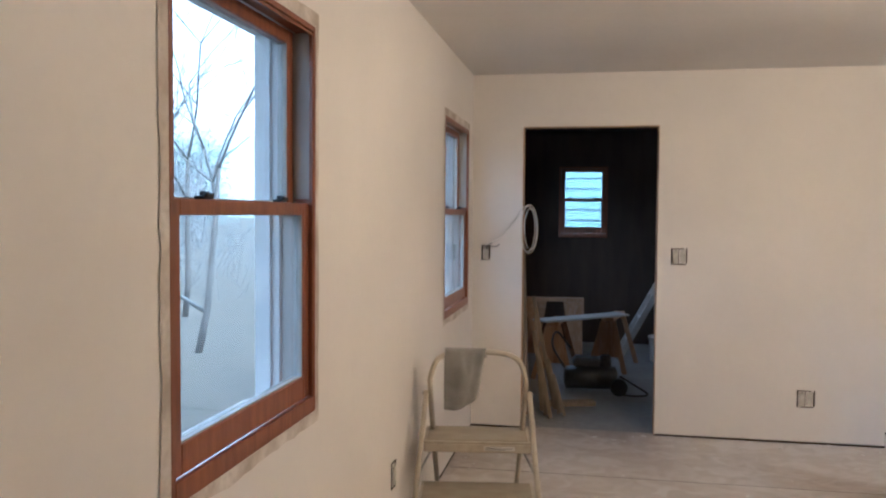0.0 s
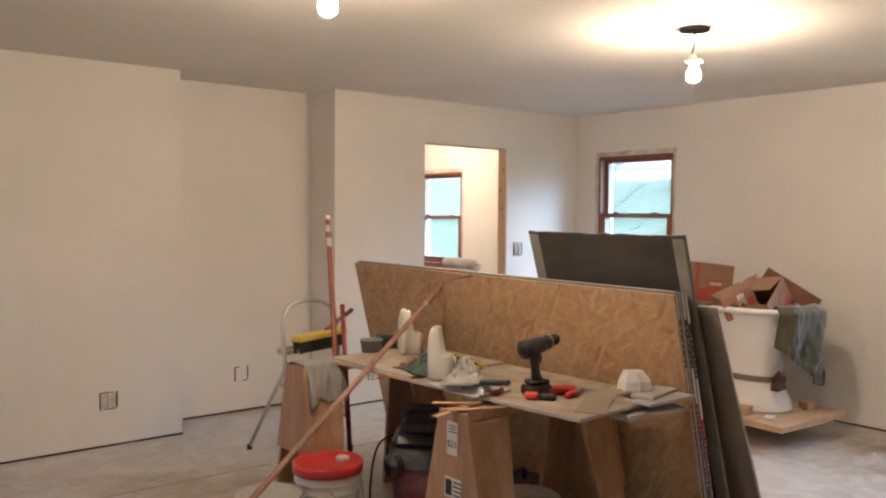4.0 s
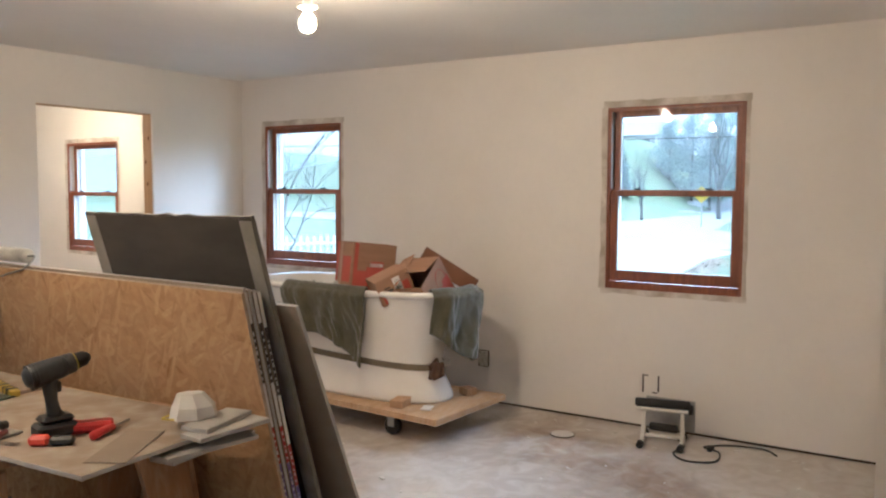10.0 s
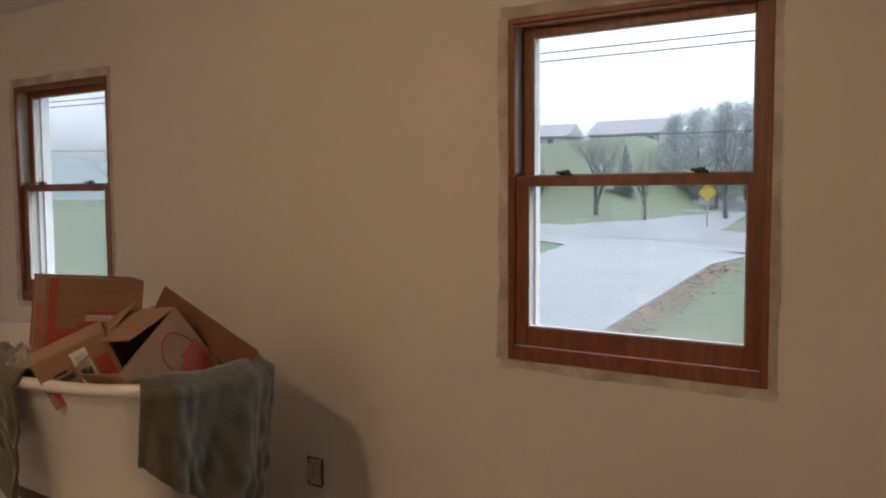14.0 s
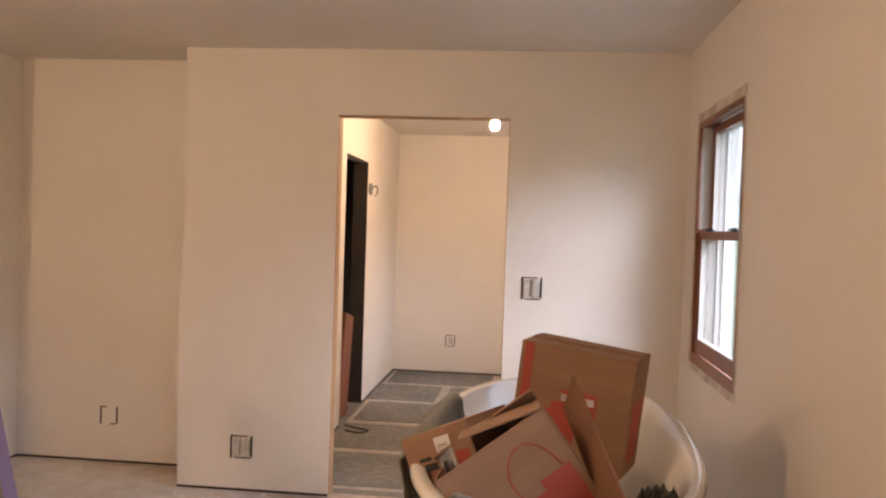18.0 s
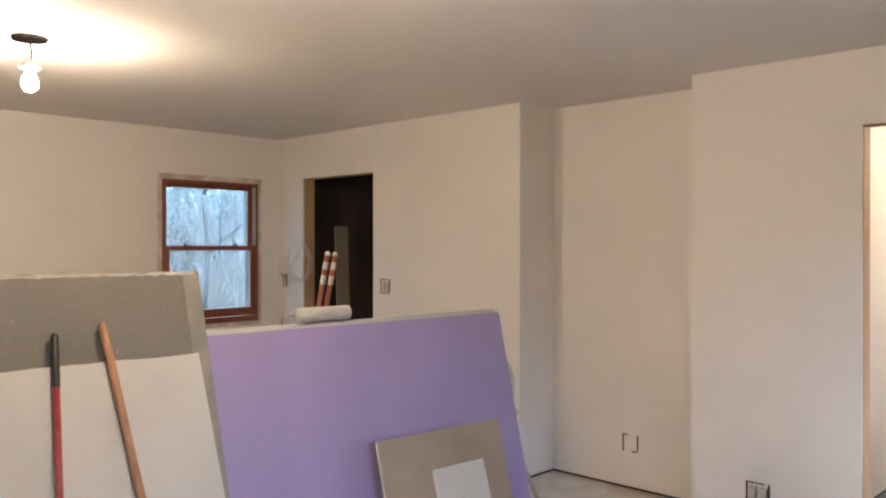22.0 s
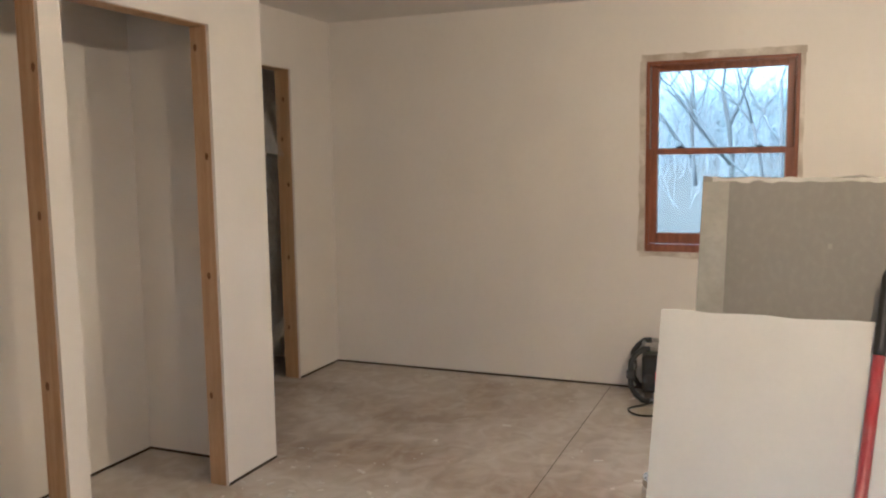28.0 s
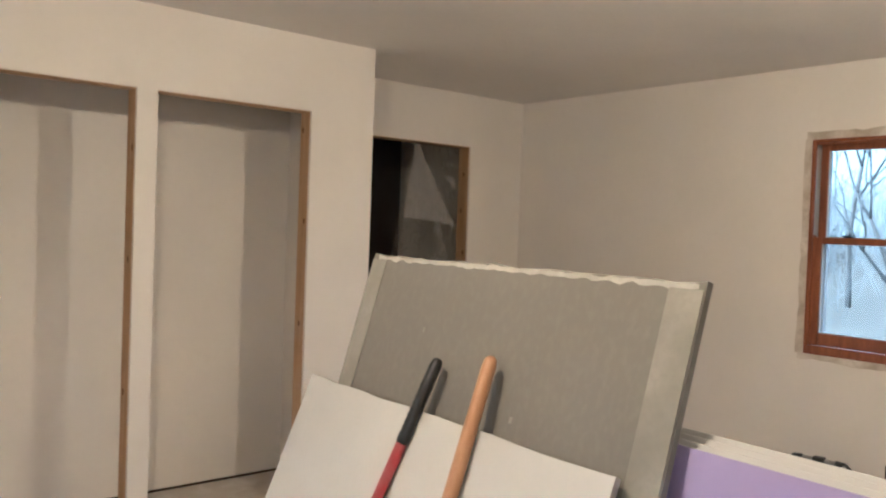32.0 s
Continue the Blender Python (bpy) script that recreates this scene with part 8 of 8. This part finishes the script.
box(bm, -0.02, 0.02, -0.36, 0.36, -0.36, 0.36, pose(-0.08, 0, 1.95, 45, 0, 0))
part("plate", bm, M_SIGN, sg)
# overhead wires along the road
wires = thing("overhead_wires", 0, 0, 0, 0, "dark overhead wires strung along the road", "wires")
for k, (zz, xo) in enumerate(((5.6, 50), (7.4, 33), (7.8, 33.4))):
    part("wire", tube(bmesh.new(), [(xo + 0.02 * y, y, zz - 0.9 * (1 - (y / 70) ** 2)) for y in range(-70, 91, 10)], 0.03, 5), M_CABLE, wires)
for y in (-70, 90):
    up = thing("utility_pole", 33.2 + 0.02 * y, y, GZ, 0, "wooden utility pole beside the road", "utility pole", group="utility poles")
    part("pole", cyl(bmesh.new(), (0, 0, -0.2), (0, 0, 9), 0.16, 0.12, 10), M_BARK, up)


def house(x, y, z, w, d, h, rz, label, n):
    e = thing("house", x, y, z, rz, label, "house", group="houses on the far hill")
    part("wall", boxes((-w / 2, w / 2, -d / 2, d / 2, -1.0, h)), M_HOUSEWALL, e)
    bm = bmesh.new()
    o = 0.5
    a = [bm.verts.new(p) for p in ((-w / 2 - o, -d / 2 - o, h), (w / 2 + o, -d / 2 - o, h), (w / 2 + o, d / 2 + o, h), (-w / 2 - o, d / 2 + o, h), (-w / 2 - o, 0, h + d * 0.28), (w / 2 + o, 0, h + d * 0.28))]
    for q_ in ((0, 1, 5, 4), (2, 3, 4, 5), (0, 4, 3), (1, 2, 5), (0, 3, 2, 1)):
        bm.faces.new([a[i] for i in q_])
    part("roof", bm, M_ROOF, e)
    for k in range(n):
        xx = -w / 2 + w * (k + 0.5) / n
        wn = part("window", boxes((xx - 0.62, xx + 0.62, -d / 2 - 0.06, -d / 2 - 0.01, h * 0.35, h * 0.8)), M_FENCE, e)
        part("pane", boxes((xx - 0.5, xx + 0.5, -d / 2 - 0.08, -d / 2 - 0.062, h * 0.39, h * 0.76)), M_DARKPANE, wn)
    return e


house(116, 42, 7.4, 10, 8, 2.0, -90, "pale single-storey house on the far hill", 4)
house(113, 64, 7.7, 27, 7, 1.7, -84, "long low building with a grey roof on the far hill", 6)
house(134, 20, 7.5, 15, 10, 3.0, -90, "pale house half hidden by pines", 4)
fence = thing("picket_fence", 17.5, 14.6, GZ, 150, "white picket fence on the lawn", "fence")
for k in range(22):
    bm = bmesh.new()
    x0 = -2.0 + k * 0.18
    vs = [(x0 - 0.04, 0), (x0 + 0.04, 0), (x0 + 0.04, 0.85), (x0, 0.95), (x0 - 0.04, 0.85)]
    a = [bm.verts.new((p[0], -0.01, p[1])) for p in vs]
    b = [bm.verts.new((p[0], 0.01, p[1])) for p in vs]
    bm.faces.new(a), bm.faces.new(b[::-1])
    for i in range(5):
        bm.faces.new((a[i], b[i], b[(i + 1) % 5], a[(i + 1) % 5]))
    part("picket", bm, M_FENCE, fence)
for zz in (0.25, 0.68):
    part("rail", boxes((-2.1, 1.9, 0.011, 0.05, zz, zz + 0.07)), M_FENCE, fence)

# woods on the other side
rw = random.Random(77)
for i, (x, y, hh) in enumerate(((-9.5, 9.3, 8.5), (-10.5, 2.4, 8), (-9.0, 5.0, 8), (-10.5, 8.6, 9), (-12, 1.6, 10), (-9.5, -1.2, 8), (-14, 5.6, 11), (-15, -4.5, 11), (-13, 12.5, 10), (-18, 2.6, 11), (-12.5, -8, 9), (-19, 9, 12), (-20, -10, 12), (-16, 16, 11), (-23, 0, 12), (-24, 13, 12), (-4.6, 10.8, 9), (-6.6, 14.2, 10), (-9.2, 17.5, 11), (-5.2, 16.8, 11), (-11, 22, 12))):
    bare_tree(x, y, hh, 100 + i, "leafless tree in the woods behind the house", rw.uniform(0.65, 0.9), 6 if i < 7 else 5, r0=hh * (0.006 if i < 2 or i > 15 else 0.0065), lean=rw.uniform(-0.3, 0.3), group="leafless woodland trees")
for i in range(14):
    shrub(rw.uniform(-34, -22), rw.uniform(-14, 20), rw.uniform(1.2, 2.2), rw.uniform(1.0, 1.9), 200 + i, "dense leafless woodland shrub", n=480)
bm = bmesh.new()
for i in range(2600):
    a = rw.uniform(-1.0, 1.1)
    R = rw.uniform(30, 58)
    x, y = -R * math.cos(a), 3 + R * math.sin(a)
    z0 = ground_z(x, y)
    h = rw.uniform(2.6, 5.4) * (0.6 + 0.4 * abs(noise.noise((a * 7, R * 0.1, 0))))
    dx, dy = rw.uniform(-0.9, 0.9), rw.uniform(-0.9, 0.9)
    cyl(bm, (x, y, z0 - 0.1), (x + dx, y + dy, z0 + h), rw.uniform(0.02, 0.06), 0.008, 3, False)
    for k in range(4):
        t = rw.uniform(0.35, 0.95)
        c = Vector((x + dx * t, y + dy * t, z0 + h * t))
        cyl(bm, c, c + Vector((rw.uniform(-1.6, 1.6), rw.uniform(-1.6, 1.6), rw.uniform(0.3, 1.8))), 0.016, 0.005, 3, False)
brush = bmesh.new()
for i in range(2600):
    a = rw.uniform(-1.15, 1.2)
    R = rw.uniform(15, 42)
    p = Vector((-R * math.cos(a), 3 + R * math.sin(a), 0))
    p.z = ground_z(p.x, p.y) - 0.05
    d = Vector((rw.uniform(-0.7, 0.7), rw.uniform(-0.7, 0.7), 1)).normalized()
    ln = rw.uniform(1.6, 3.6)
    q = p + d * ln * 0.5 + Vector((rw.uniform(-0.2, 0.2), rw.uniform(-0.2, 0.2), 0))
    tube(brush, [p, q, q + (d + Vector((rw.uniform(-0.6, 0.6), rw.uniform(-0.6, 0.6), 0))).normalized() * ln * 0.5], [0.010, 0.007, 0.003], 3)
    for k in range(3):
        c = p.lerp(q, rw.uniform(0.4, 1.0))
        cyl(brush, c, c + Vector((rw.uniform(-1, 1), rw.uniform(-1, 1), rw.uniform(-0.1, 1.0))) * rw.uniform(0.4, 0.9), 0.005, 0.002, 3, False)
for i in range(13):
    a = -1.0 + 2.05 * i / 12 + rw.uniform(-0.06, 0.06)
    R = rw.uniform(40, 54)
    pine(-R * math.cos(a), 3 + R * math.sin(a), rw.uniform(4.6, 6.6), rw.uniform(3.4, 4.6), 300 + i, "blue-green pine behind the bare woods, mist painted into its colour", 7600)
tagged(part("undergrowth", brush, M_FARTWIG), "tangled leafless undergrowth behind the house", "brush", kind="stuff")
tagged(part("far_woods", bm, M_FARTWIG), "distant leafless woods, mist painted into their grey", "woods", kind="stuff")
# wooded ridge in the distance, its haze painted as an even pale glow
M_HAZE = glow("ridge_haze_glow", (0.33, 0.38, 0.38), 0.17)
bm = bmesh.new()
prev = None
for i in range(121):
    a = -1.35 + 2.8 * i / 120
    R = 75
    x, y = -R * math.cos(a), 3 + R * math.sin(a)
    h = 8.5 + 2.2 * noise.noise((a * 4, 0, 0)) + 0.9 * noise.noise((a * 22, 3, 0))
    col = [bm.verts.new((x, y, 0.5)), bm.verts.new((x, y, ground_z(x, y) + h))]
    if prev:
        bm.faces.new((prev[0], col[0], col[1], prev[1]))
    prev = col
prev = None
for i in range(121):
    a = -1.0 + 2.3 * i / 120
    R = 175
    x, y = R * math.cos(a), 3 + R * math.sin(a)
    h = 9.5 + 3.0 * noise.noise((a * 6, 7, 0)) + 1.2 * noise.noise((a * 40, 3, 0))
    col = [bm.verts.new((x, y, 0.5)), bm.verts.new((x, y, 4 + h * 0.5))]
    if prev:
        bm.faces.new((prev[0], col[0], col[1], prev[1]))
    prev = col
tagged(part("backdrop", bm, M_HAZE), "distant wooded ridge, its haze painted as a pale glow", "backdrop", kind="structure")

# neighbouring house wall close behind the north windows
nb = thing("neighbour_house", 0, 13.2, GZ, 0, "neighbouring house with pale blue lap siding", "house")
part("wall", boxes((-1.0, 7.2, 0.02, 5, 0, 4.6)), M_HOUSEWALL, nb)
lap = bpy.data.meshes.new("lap_board")
bm = bmesh.new()
vs = [bm.verts.new(p) for x in (-1.0, 7.2) for p in ((x, -0.022, 0.0), (x, 0.018, 0.0), (x, 0.018, 0.17), (x, -0.004, 0.17))]
for q_ in ((0, 1, 2, 3), (7, 6, 5, 4), (0, 4, 5, 1), (1, 5, 6, 2), (2, 6, 7, 3), (3, 7, 4, 0)):
    bm.faces.new([vs[i] for i in q_])
bm.to_mesh(lap)
bm.free()
lap.materials.append(M_SIDING)
for k in range(28):
    ob = new("lap_board", lap)
    ob.parent = nb
    ob.matrix_basis = pose(0, 0, k * 0.163)
bm = bmesh.new()
a = [bm.verts.new(p) for p in ((-1.4, -0.5, 4.6), (7.6, -0.5, 4.6), (7.6, 2.5, 6.2), (-1.4, 2.5, 6.2), (7.6, 5.5, 4.6), (-1.4, 5.5, 4.6))]
for q_ in ((0, 1, 2, 3), (3, 2, 4, 5), (0, 3, 5), (1, 4, 2), (0, 5, 4, 1)):
    bm.faces.new([a[i] for i in q_])
part("roof", bm, M_ROOF, nb)
# outer shell of this house
tagged(part("roof_slab", boxes((-0.7, XR + 0.7, YB - 2.2, YH + 0.7, H + 0.16, H + 0.40)), M_ROOF), "dark roof over the house", "roof", kind="structure")
tagged(part("foundation", boxes((-0.15, XR + 0.15, YB - 1.6, YH + 0.15, GZ - 0.3, -0.101)), M_CONCRETE), "concrete foundation", "foundation", kind="structure")
wall("wall_outer_south", "y", YB - 1.72, YB - 1.6, -0.15, XR + 0.15, 0, H)
